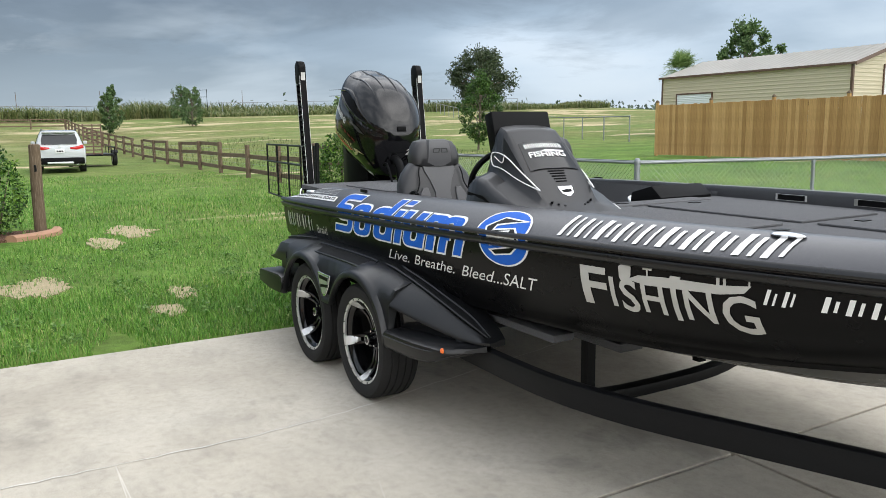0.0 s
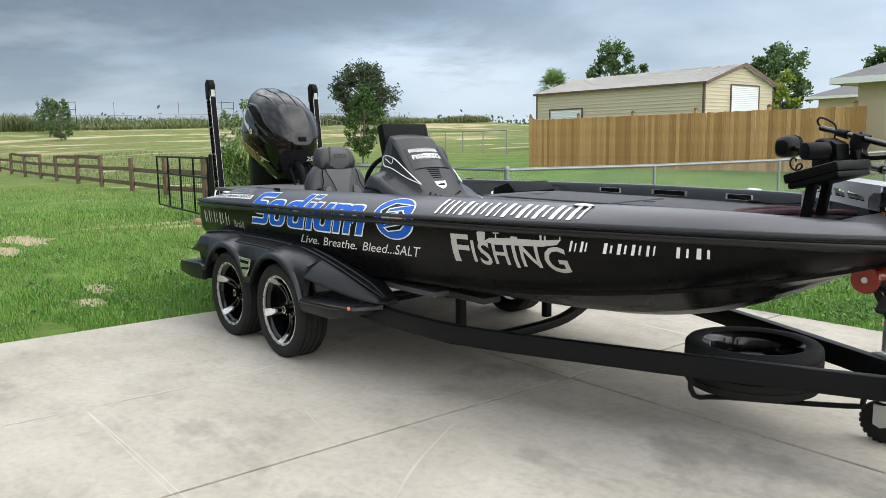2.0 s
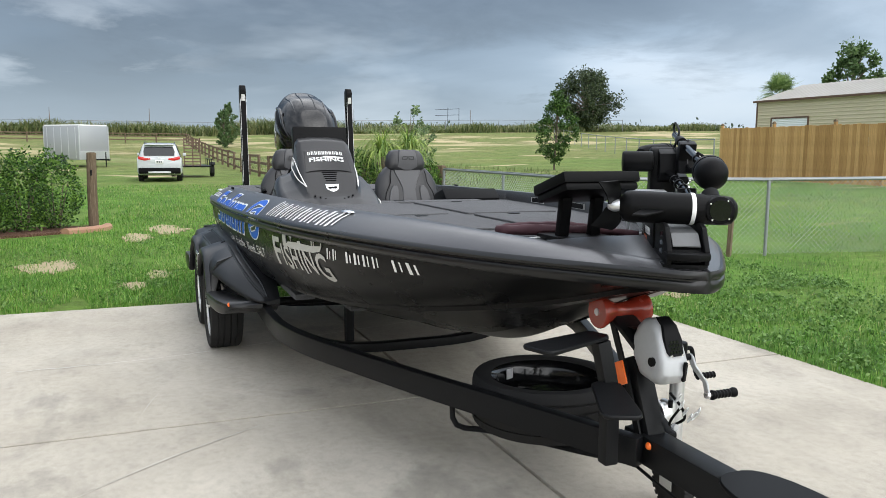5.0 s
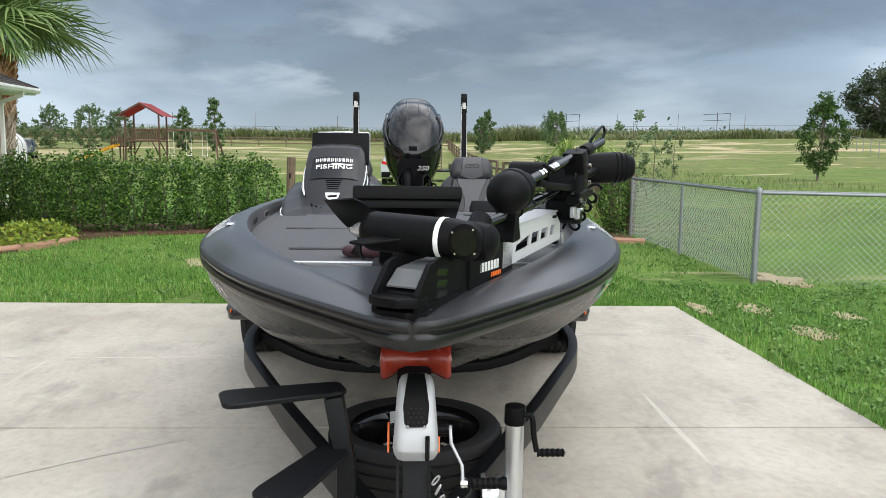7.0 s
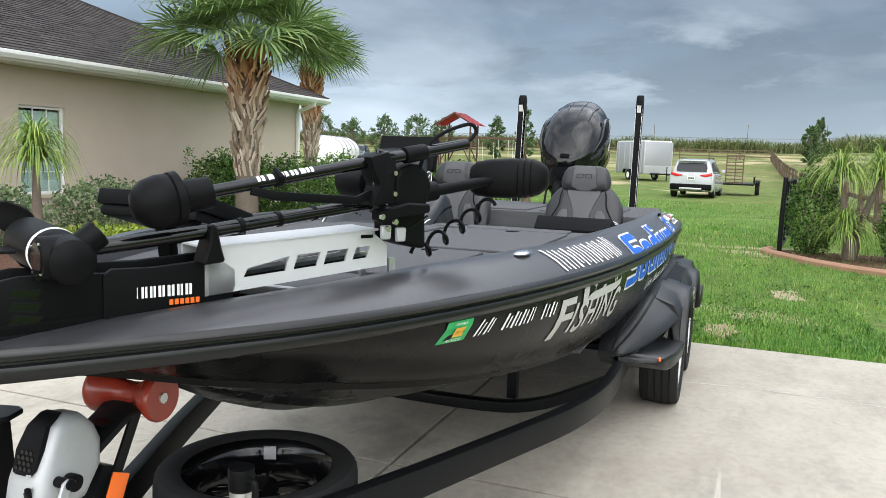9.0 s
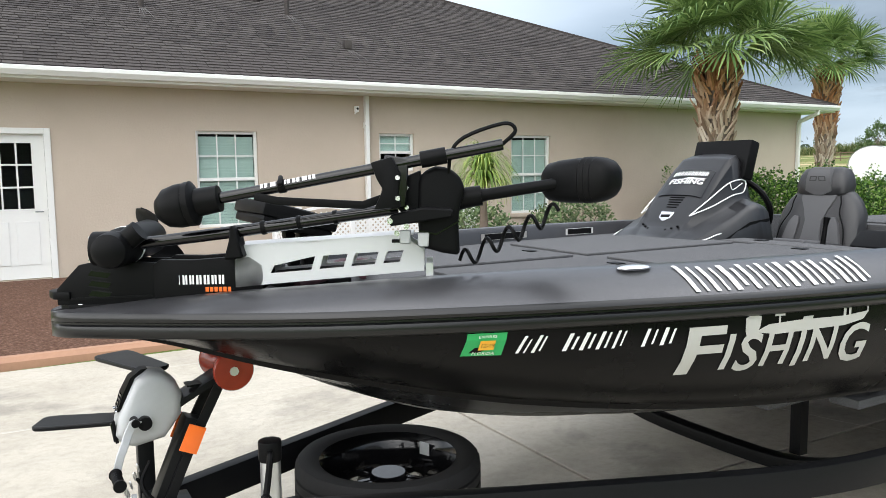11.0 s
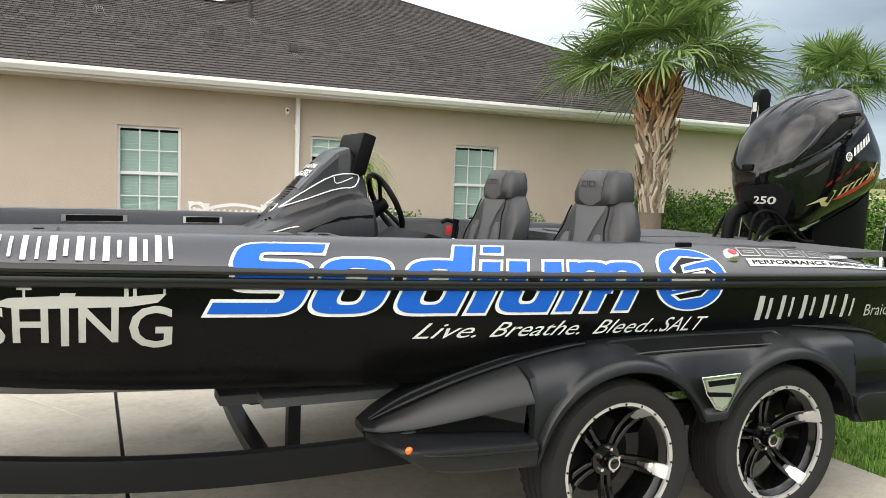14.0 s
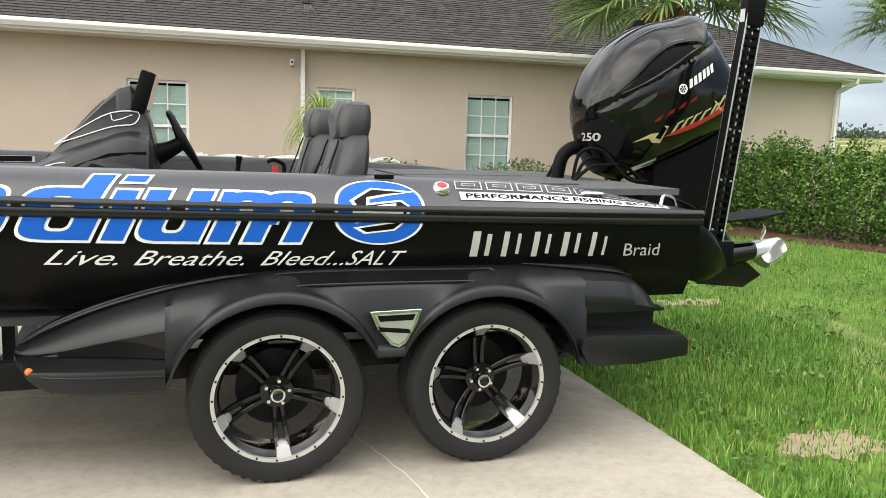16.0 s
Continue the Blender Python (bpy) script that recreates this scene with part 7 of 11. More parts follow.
base = extrude_profile([(-0.09, 0.03), (-0.07, 0.075), (0.10, 0.085), (0.12, -0.06), (-0.05, -0.07), (-0.09, -0.035)], 1.060, 1.085, axis="z")
part("bow_plate", moved(bevel(base, 0.006, 2), TM), SATIN, tm, "black bow plate")
part("ramp", moved(bevel(extrude_profile([(-0.06, 1.085), (0.16, 1.085), (0.42, 1.09), (0.42, 1.115), (0.12, 1.175), (0.02, 1.165), (-0.05, 1.125)], -0.050, 0.050), 0.006, 2), TM), SATIN, tm)
for k in (-1, 1):
    front_p = [(-0.085, 1.082), (0.215, 1.086), (0.215, 1.200), (0.030, 1.206), (-0.020, 1.196), (-0.085, 1.128)]
    part("side_cover", moved(bevel(extrude_profile(front_p, k * 0.050, k * 0.066), 0.004, 2), TM), SATIN, tm, "black mount cover")
    rear_p = [(0.190, 1.084), (0.455, 1.092), (0.490, 1.118), (0.503, 1.150), (0.500, 1.192), (0.462, 1.218), (0.300, 1.207), (0.210, 1.209), (0.190, 1.195)]
    part("side_cover", moved(bevel(extrude_profile(rear_p, k * 0.052, k * 0.072), 0.005, 2), TM), SATIN, tm)
    for i in range(3):
        z = 1.106 + 0.028 * i
        slot = [(0.005, z + 0.004), (0.060, z - 0.004), (0.070, z + 0.010), (0.015, z + 0.017)]
        part("cover_slot", moved(extrude_profile(slot, k * 0.0655, k * 0.0668), TM), GLOSS, tm, smooth=False)
        rim = [(u, z2 + (0.0035 if j > 1 else -0.0035)) for j, (u, z2) in enumerate(slot)]
        part("slot_rim", moved(extrude_profile(rim, k * 0.0650, k * 0.0664), TM), STEEL, tm, smooth=False)
    part("cover_rib", moved(beam([(-0.05, k * 0.0665, 1.100), (0.185, k * 0.0665, 1.106)], 0.003, 0.006), TM), SATIN, tm, smooth=False)
    x_b = 0.262
    for w in (0.004, 0.013, 0.013, 0.015, 0.016, 0.014, 0.015):
        part("brand_bar", moved(extrude_profile([(x_b, 1.138), (x_b + w * 0.42, 1.138), (x_b + w * 0.42, 1.164), (x_b, 1.164)], k * 0.0722, k * 0.0730), TM), WHITE, tm, smooth=False)
        if w > 0.005:
            part("brand_bar", moved(extrude_profile([(x_b + w * 0.62, 1.138), (x_b + w, 1.138), (x_b + w, 1.164), (x_b + w * 0.62, 1.164)], k * 0.0722, k * 0.0730), TM), WHITE, tm, smooth=False)
        x_b += w + 0.006
    for i in range(6):
        part("brand_bar", moved(extrude_profile([(0.335 + 0.0125 * i, 1.117), (0.344 + 0.0125 * i, 1.117), (0.344 + 0.0125 * i, 1.130), (0.335 + 0.0125 * i, 1.130)], k * 0.0722, k * 0.0730), TM), ORANGE, tm, smooth=False)
    # aluminium side plate, one sheet with four slanted windows
    def lo(u):
        return 1.128 + (u - 0.42) * 0.075

    def hi(u):
        return 1.243 + (u - 0.42) * 0.054
    cols = [0.42, 0.53, 0.645, 0.668, 0.736, 0.757, 0.823, 0.847, 0.893, 0.950]
    pl, grid = bmesh.new(), []
    for i, u in enumerate(cols):
        lean = 0.012 if 0 < i < 9 else 0.0
        zb, zt = lo(u), hi(u)
        wb, wt = zb + 0.030, (zb + 0.052 if i == 1 else zt - 0.042)
        if i == 9:
            zb, zt, wb, wt = 1.168, 1.226, 1.185, 1.21
        grid.append([pl.verts.new((u - (lean if j < 2 else 0), k * 0.072, z)) for j, z in enumerate((zb, wb, wt, zt))])
    for i, (a, b) in enumerate(zip(grid, grid[1:])):
        for j in range(3):
            if j == 1 and i in (1, 3, 5, 7):
                continue
            pl.faces.new((a[j], b[j], b[j + 1], a[j + 1]))
    bmesh.ops.recalc_face_normals(pl, faces=pl.faces)
    bmesh.ops.solidify(pl, geom=pl.faces[:], thickness=0.006)
    part("mount_plate", moved(pl, TM), PLATE, tm, "silver slotted aluminium mount plate", smooth=False)
    part("foot", moved(box(0.955, 0.975, k * 0.066, k * 0.078, 1.086, 1.19), TM), ALLOY, tm, smooth=False)
    part("latch_slot", moved(box(0.86, 0.90, k * 0.0722, k * 0.0765, 1.248, 1.258, 0.003), TM), SATIN, tm)
part("mount_top", moved(extrude_profile([(0.42, 1.241), (0.92, 1.268), (0.92, 1.273), (0.42, 1.246)], -0.072, 0.072), TM), PLATE, tm, smooth=False)
part("mount_rail", moved(beam([(0.52, 0.0, 1.15), (0.92, 0.0, 1.18)], 0.05, 0.025), TM), SATIN, tm)
part("ramp_tray", moved(loft([[(u, -0.043, z), (u, 0.043, z), (u, 0.043, z + 0.004), (u, -0.043, z + 0.004)] for u, z in ((-0.050, 1.136), (0.000, 1.172), (0.100, 1.181), (0.20, 1.181), (0.29, 1.178))]), TM), grained("grey_ramp_plastic", (0.085, 0.088, 0.090), 0.42, scale=60, amount=0.3, bump=0.05), tm, "grey ramp tray", smooth=False)
part("front_lip", moved(bevel(extrude_profile([(-0.125, -0.030), (-0.118, 0.030), (-0.095, 0.068), (-0.045, 0.074), (-0.045, -0.074), (-0.095, -0.068)], 1.098, 1.122, axis="z"), 0.007, 2), TM), SATIN, tm, "black front lip of the mount")
# tower: a hood-shaped drive housing with a back plate
tower = extrude_profile([(0.940, 1.24), (1.000, 1.222), (1.050, 1.214), (1.046, 1.305), (1.050, 1.345), (1.066, 1.395), (1.052, 1.432), (1.020, 1.456), (0.985, 1.460), (0.955, 1.448), (0.936, 1.420), (0.934, 1.330)], -0.125, -0.015)
part("tower", moved(bevel(tower, 0.020, 3), TM), SATIN, tm, "black drive housing")
part("tower_seam", moved(beam([(0.938, -0.127, 1.285), (0.985, -0.127, 1.275), (1.048, -0.127, 1.31)], 0.004, 0.004), TM), GLOSS, tm)
part("back_plate", moved(bevel(extrude_profile([(0.880, 1.345), (0.896, 1.430), (0.945, 1.450), (0.945, 1.300), (0.905, 1.318)], -0.118, -0.045), 0.006, 2), TM), SATIN, tm)
part("side_motor", cyl(tp(0.93, 0.02, 1.395), tp(0.93, -0.11, 1.395), 0.045, n=20, bev=0.008), SATIN, tm)
s0, s1 = tp(0.24, 0.135, 1.352), tp(1.165, 0.150, 1.515)
part("shaft", tube([s0, (s0 + s1) / 2, s1], 0.0155, 12, 2), GLOSS, tm, "black composite shaft")
part("shaft", tube([tp(0.10, 0.05, 1.248), tp(0.42, 0.08, 1.285), tp(0.88, 0.085, 1.345)], 0.017, 12, 2), GLOSS, tm)
for f in (0.50, 0.60, 0.70):
    part("shaft_clip", tube([tp(f, 0.081, 1.295 + 0.13 * (f - 0.5)), tp(f + 0.012, 0.081, 1.297 + 0.13 * (f - 0.5))], 0.020, 12, 1, bow=False), SATIN, tm)
part("rest", moved(bevel(extrude_profile([(0.40, 1.21), (0.455, 1.215), (0.445, 1.25), (0.435, 1.30), (0.420, 1.305), (0.415, 1.26)], -0.115, -0.045), 0.005, 1), TM), SATIN, tm, "black shaft rest")
dome = revolve([(0.0, 0.070), (0.030, 0.064), (0.052, 0.040), (0.059, 0.010), (0.059, -0.010), (0.056, -0.016), (0.060, -0.018), (0.061, -0.034), (0.050, -0.040), (0.038, -0.044), (0.036, -0.105), (0.0, -0.108)], 28, "x")
ax = (s1 - s0).normalized()
dm = Matrix.Translation(tp(0.30, 0.137, 1.362)) @ (-ax).to_track_quat("X", "Z").to_matrix().to_4x4()
part("transducer_dome", moved(dome, dm), SATIN, tm, "black rubber transducer dome")
up_v = Vector((0.55, 0.45, 0.70))
e1 = (up_v - ax * up_v.dot(ax)).normalized()
e2 = ax.cross(e1)
for i, (f, w) in enumerate(((0.300, 0.008), (0.312, 0.008), (0.330, 0.014), (0.366, 0.008), (0.378, 0.008), (0.394, 0.008), (0.406, 0.008), (0.422, 0.014), (0.440, 0.008), (0.452, 0.008))):
    p = s0 + (s1 - s0) * f
    arc = loft([[p + ax * q + (e1 * math.cos(a) + e2 * math.sin(a)) * 0.0161 for a in np.linspace(-0.55, 0.55, 7)] for q in (0.0, w)], closed=False, cap=False)
    part("brand_bar", arc, WHITE, tm, smooth=False)
for f in (0.36, 0.80):
    p = s0 + (s1 - s0) * f
    part("shaft_collar", cyl(p - ax * (0.010 if f < 0.5 else 0.035), p + ax * (0.010 if f < 0.5 else 0.035), 0.0185 if f < 0.5 else 0.0225, n=16, bev=0.002), SATIN, tm)
part("cord_knob", bevel(cyl(s0 + (s1 - s0) * 0.36 + e1 * 0.016 - e2 * 0.02, s0 + (s1 - s0) * 0.36 + e1 * 0.024 + e2 * 0.02, 0.007, n=8), 0.002, 1), SATIN, tm)
clampb = extrude_profile([(0.813, 1.470), (0.870, 1.486), (0.893, 1.440), (0.885, 1.385), (0.893, 1.352), (0.820, 1.345), (0.845, 1.400), (0.830, 1.425)], -0.185, -0.115)
part("clamp", moved(bevel(clampb, 0.006, 2), TM), SATIN, tm, "black shaft clamp")
part("brace", beam([tp(0.50, 0.150, 1.385), tp(0.56, 0.155, 1.372), tp(0.79, 0.155, 1.358), tp(0.84, 0.150, 1.375)], 0.010, 0.022, bev=0.003), SATIN, tm)
for i in range(4):
    p = tp(0.885 + 0.02 * (i % 2), 0.120 if i % 2 else 0.187, 1.43 - 0.027 * i)
    part("bolt", cyl(p, p + (TM.to_3x3() @ Vector((0, -0.008, 0))), 0.0065, n=8), CHROME, tm)
part("tower_arm", moved(bevel(extrude_profile([(0.86, 1.300), (1.03, 1.322), (1.03, 1.345), (0.95, 1.350), (0.86, 1.330)], -0.165, -0.120), 0.005, 1), TM), SATIN, tm)
part("tower_strap", moved(bevel(extrude_profile([(0.835, 1.345), (0.905, 1.350), (0.915, 1.480), (0.850, 1.492)], -0.160, -0.148), 0.004, 1), TM), GLOSS, tm)
for u, z in ((0.862, 1.315), (0.905, 1.300), (0.880, 1.282)):
    part("tower_bolt", cyl(tp(u, 0.166, z), tp(u, 0.174, z), 0.008, n=8), CHROME, tm)
for u, z in ((0.90, 1.270), (0.95, 1.262)):
    part("tower_lug", moved(bevel(extrude_profile([(u - 0.014, z - 0.020), (u + 0.014, z - 0.020), (u + 0.016, z + 0.018), (u - 0.016, z + 0.018)], -0.140, -0.125), 0.003, 1), TM), CASTING, tm)
# control head on its arm
h0, h1 = Vector((3.234, 0.596, 1.371)), Vector((2.925, 0.790, 1.424))
part("head_arm", tube([tp(1.03, 0.07, 1.36), h0, h0 + (h1 - h0) * 0.12, h0 + (h1 - h0) * 0.16, h0 + (h1 - h0) * 0.72], [0.030, 0.029, 0.028, 0.017, 0.016], 12, 4), SATIN, tm)
hd = (h1 - h0).normalized()
hs = hd.cross(Vector((0, 0, 1))).normalized()
hl = Vector((-0.15, 0.985, 0.04)).normalized()      # the long way of the head
hq = hl.cross(Vector((0, 0, 1))).normalized()
hc = h0 + (h1 - h0) * 0.83 + hl * 0.02
rr = []
for f, w, h in ((0.0, 0.022, 0.022), (0.02, 0.040, 0.040), (0.10, 0.052, 0.054), (0.28, 0.058, 0.060), (0.55, 0.062, 0.062), (0.62, 0.060, 0.060), (0.64, 0.064, 0.063), (0.70, 0.060, 0.059), (0.72, 0.064, 0.062), (0.78, 0.059, 0.057), (0.80, 0.062, 0.059), (0.90, 0.055, 0.050), (0.97, 0.040, 0.036), (1.0, 0.022, 0.020)):
    c = hc + hl * (f - 0.5) * 0.245
    rr.append([c + hq * 0.86 * w * math.copysign(abs(math.cos(a)) ** 0.7, math.cos(a)) + Vector((0, 0, h * math.copysign(abs(math.sin(a)) ** 0.7, math.sin(a)))) for a in np.linspace(0, 2 * math.pi, 20, endpoint=False)])
part("control_head", loft(rr), SATIN, tm, "rounded black control head")
pts = []
for i in range(60):
    f = i / 59
    c = h0 + (h1 - h0) * (0.7 - 0.75 * f) + Vector((0, 0, -0.075 - 0.10 * f))
    a = 2 * math.pi * 4.5 * f
    pts.append(c + hs * 0.026 * math.cos(a) + Vector((0, 0, 0.026 * math.sin(a))))
part("coil_cable", tube(pts, 0.0055, 6, 1, bow=False), SATIN, tm, "coiled black cable")
part("cable", tube([s1, s1 + ax * 0.035 + Vector((0, 0, 0.03)), s1 + Vector((0.0, 0.0, 0.055)), s1 - ax * 0.12 + Vector((0, 0, 0.03)), tp(1.02, 0.12, 1.44), tp(1.02, 0.08, 1.30)], 0.0055, 6, 6), SATIN, tm)
part("pull_cord", tube([tp(1.04, 0.05, 1.12), (2.95, 0.60, 1.10), (2.70, 0.66, 1.135)], 0.004, 6, 6), SATIN, tm)
b = bmesh.new()
bmesh.ops.create_uvsphere(b, u_segments=14, v_segments=8, radius=1, matrix=Matrix.LocRotScale((2.88, 0.60, 1.106), Euler((0, 0, 0.5)), (0.045, 0.016, 0.010)))
part("pull_handle", b, SATIN, tm)
# lower unit lying across the bow
l0, l1 = Vector((4.115, 0.205, 1.243)), Vector((3.955, -0.11, 1.255))
ld = (l1 - l0).normalized()
lm = Matrix.Translation(l0) @ ld.to_track_quat("X", "Z").to_matrix().to_4x4()
part("lower_unit", moved(revolve([(0.0, -0.02), (0.030, -0.018), (0.046, -0.004), (0.050, 0.02), (0.050, 0.085), (0.053, 0.09), (0.053, 0.16), (0.054, 0.33), (0.050, 0.345), (0.028, 0.365), (0.0, 0.37)], 28, "x"), lm), SATIN, tm, "black cylindrical motor pod")
for c, r, d in ((Vector((4.105, 0.160, 1.247)), 0.047, 0.044), (Vector((4.055, 0.062, 1.246)), 0.026, 0.030)):
    fwd = Vector((0.89, -0.45, 0.0))
    part("end_cover", cyl(c - fwd * 0.03, c + fwd * d, r, n=24, bev=0.005), SATIN, tm, "round black end cover")
    if r > 0.04:
        part("cover_face", cyl(c + fwd * d, c + fwd * (d + 0.003), r * 0.74, n=24), GLOSS, tm)
        for a in (0.6, 2.2, 3.9, 5.4):
            p = c + fwd * d + (fwd.cross(Vector((0, 0, 1))) * math.cos(a) + Vector((0, 0, math.sin(a)))) * r * 0.84
            part("cover_screw", cyl(p, p + fwd * 0.004, 0.0032, n=6), CHROME, tm)
part("band", moved(revolve([(0.0538, 0.120), (0.0548, 0.121), (0.0548, 0.133), (0.0538, 0.134)], 28, "x"), lm), WHITE, tm)
part("skeg", moved(bevel(extrude_profile([(0.22, 0.05), (0.30, 0.05), (0.34, 0.12), (0.30, 0.125)], -0.004, 0.004), 0.002, 1), lm @ Matrix.Rotation(radians(-100), 4, "X")), SATIN, tm)
part("shaft_socket", cyl(l0 + ld * 0.05, l0 + ld * 0.05 + Vector((-0.06, 0.03, 0.05)), 0.030, n=16), SATIN, tm)
for k in range(2):
    bl = loft([[(0.385 + 0.035 * (g - 0.5) * 2 * (0.6 + 0.4 * f) + 0.03 * f * f, (g - 0.5) * 0.078 * math.sin(math.pi * (0.16 + 0.68 * f)) + 0.03 * f * f, 0.012 + 0.082 * f) for g in (0, 0.25, 0.5, 0.75, 1)] for f in (0, 0.2, 0.4, 0.6, 0.8, 0.93, 1.0)], closed=False, cap=False)
    bmesh.ops.solidify(bl, geom=bl.faces[:], thickness=0.005)
    part("propeller_blade", moved(bl, lm @ Matrix.Rotation(math.pi * k - 0.25, 4, "X")), SATIN, tm, "broad black propeller blade")
part("propeller_nut", moved(revolve([(0.0, 0.405), (0.012, 0.402), (0.020, 0.388), (0.022, 0.362)], 16, "x"), lm), ALLOY, tm)

# bow fish finder on two posts
ff = thing("fish_finder", "flat black fish finder on two posts at the bow", "fish finder", (3.5, 0.0, DECK_Z))
fm = Matrix.Translation((3.56, -0.005, 1.312)) @ Matrix.Rotation(radians(-16), 4, "Y")
part("screen_case", moved(bevel(box(-0.125, 0.120, -0.168, 0.168, -0.022, 0.022), 0.010, 2), fm), SATIN, ff)
part("case_ridge", moved(bevel(box(-0.118, 0.112, -0.160, 0.160, -0.050, -0.020), 0.012, 2), fm), SATIN, ff)
part("screen_glass", moved(box(-0.11, 0.105, -0.15, 0.15, 0.0222, 0.0232), fm), GLOSS, ff, smooth=False)
for y in (-0.075, 0.07):
    part("post", beam([(3.50, y, DECK_Z), (3.53, y, 1.28)], 0.035, 0.045, up=(0, 1, 0), bev=0.005), SATIN, ff)
part("base_rail", box(3.38, 3.62, -0.12, 0.12, DECK_Z, DECK_Z + 0.02, 0.005), SATIN, ff)
# padded cord sleeve on the bow deck
MAROON = grained("maroon_webbing", (0.045, 0.012, 0.018), 0.8, scale=120, amount=0.4, bump=0.3)
sl = tube([(3.60, 0.22, DECK_Z + 0.025), (3.46, 0.10, DECK_Z + 0.03), (3.34, -0.10, DECK_Z + 0.028), (3.27, -0.22, DECK_Z + 0.024), (3.22, -0.20, DECK_Z + 0.024), (3.23, -0.10, DECK_Z + 0.03), (3.30, 0.04, DECK_Z + 0.034), (3.36, 0.16, DECK_Z + 0.03)], [0.012, 0.019, 0.022, 0.020, 0.018, 0.021, 0.022, 0.014], 10, 6)
for v in sl.verts:
    w = noise.noise_vector(v.co * 30)
    v.co += w * 0.005
    v.co.z = max(v.co.z, DECK_Z + 0.001)
solid("rod_sleeve", sl, MAROON, "dark maroon braided rod sleeve lying on the deck", "rod sleeve")

# ---------- house ----------
WY, EAVE_Z, EAVE_Y = -9.5, 2.86, -8.95
house = thing("house", "tan stucco bungalow with dark shingle hip roof and white trim", "house", (-4.3, WY - 6, 0))
HX0, HX1 = -12.4, 16.0
# openings in the long wall: x0, x1, z0, z1
OPEN = [(3.80, 4.73, 0.02, 2.03), (0.855, 1.795, 0.62, 2.085), (-1.905, -1.235, 1.45, 2.085), (-4.865, -3.95, 0.62, 2.085)]


def pierced_wall(x0, x1, z0, z1, y, thick, holes):
    """A wall along x with real openings: boxes between and round them."""
    bm = bmesh.new()
    x = x0
    for a, b, c, d in sorted(holes):
        add(bm, box(x, a, y - thick, y, z0, z1))
        if c > z0 + 0.01:
            add(bm, box(a, b, y - thick, y, z0, c))
        add(bm, box(a, b, y - thick, y, d, z1))
        x = b
    add(bm, box(x, x1, y - thick, y, z0, z1))
    bmesh.ops.remove_doubles(bm, verts=bm.verts, dist=1e-4)
    return bm


part("wall", pierced_wall(HX0, HX1, -0.1, 2.75, WY, 0.2, OPEN), STUCCO, house, "tan stucco wall", smooth=False)
part("wall", box(HX0, HX0 + 0.2, -26.0, WY - 0.2, -0.1, 2.75), STUCCO, house, smooth=False)
part("wall", box(HX0 + 0.2, HX1, -26.2, -26.0, -0.1, 2.75), STUCCO, house, smooth=False)
part("wall", box(HX1 - 0.2, HX1, -26.0, WY - 0.2, -0.1, 2.75), STUCCO, house, smooth=False)
# roof: main hip and the lower wing
PITCH = 0.45
XA, XB, YF = -12.95, 4.35, EAVE_Y
HALF = (XB - XA) / 2
YB = YF - 2 * HALF
PK = Vector(((XA + XB) / 2, YF - HALF, EAVE_Z + PITCH * HALF))
WD = 4.75
WR_Y, WR_Z = YF - WD, EAVE_Z + PITCH * WD


def roof_sheet(*faces):
    bm = bmesh.new()
    for f in faces:
        bm.faces.new([bm.verts.new(p) for p in f])
    bmesh.ops.remove_doubles(bm, verts=bm.verts, dist=1e-4)
    bmesh.ops.recalc_face_normals(bm, faces=bm.faces)
    for f in bm.faces:
        if f.normal.z < 0:
            f.normal_flip()
    return bm


part("roof", roof_sheet(((XA, YF, EAVE_Z), (XB, YF, EAVE_Z), PK), ((XA, YB, EAVE_Z), (XA, YF, EAVE_Z), PK), ((XB, YB, EAVE_Z), (XA, YB, EAVE_Z), PK), ((XB, YF, EAVE_Z), (XB, YB, EAVE_Z), PK)), SHINGLE, house, "weathered brown-black asphalt shingle roof", smooth=False)
part("roof", roof_sheet(((XB, YF, EAVE_Z), (HX1 + 0.5, YF, EAVE_Z), (HX1 + 0.5, WR_Y, WR_Z), (XB - WD, WR_Y, WR_Z)), ((XB - WD, WR_Y, WR_Z), (HX1 + 0.5, WR_Y, WR_Z), (HX1 + 0.5, WR_Y - WD, EAVE_Z), (XB, WR_Y - WD, EAVE_Z))), SHINGLE, house, smooth=False)
# a further ridge that shows over the wing
part("roof", roof_sheet(((-0.2, WR_Y - 0.1, WR_Z - 0.02), (HX1 + 0.5, WR_Y - 0.1, WR_Z - 0.02), (HX1 + 0.5, WR_Y - 0.9, WR_Z + 0.22), (0.55, WR_Y - 0.9, WR_Z + 0.22))), SHINGLE, house, smooth=False)
# shingle courses: each tab is a small tilted slab
N_ROOF = Vector((0, PITCH, 1)).normalized()
UP = Vector((0, -1, PITCH)).normalized()
tab_me = {}


def tab_mesh(w):
    """One shingle tab lying in the slope, butt edge lifted, origin at the butt's middle."""
    if w not in tab_me:
        p = [(-w / 2, 0, 0.015), (w / 2, 0, 0.015), (w / 2, 0.155, 0.002), (-w / 2, 0.155, 0.002), (-w / 2, 0, 0.001), (w / 2, 0, 0.001)]
        tab_me[w] = from_tris("shingle", p, [(0, 1, 2, 3), (5, 1, 0, 4), (0, 3, 4), (5, 2, 1)], [SHINGLE])
    return tab_me[w]


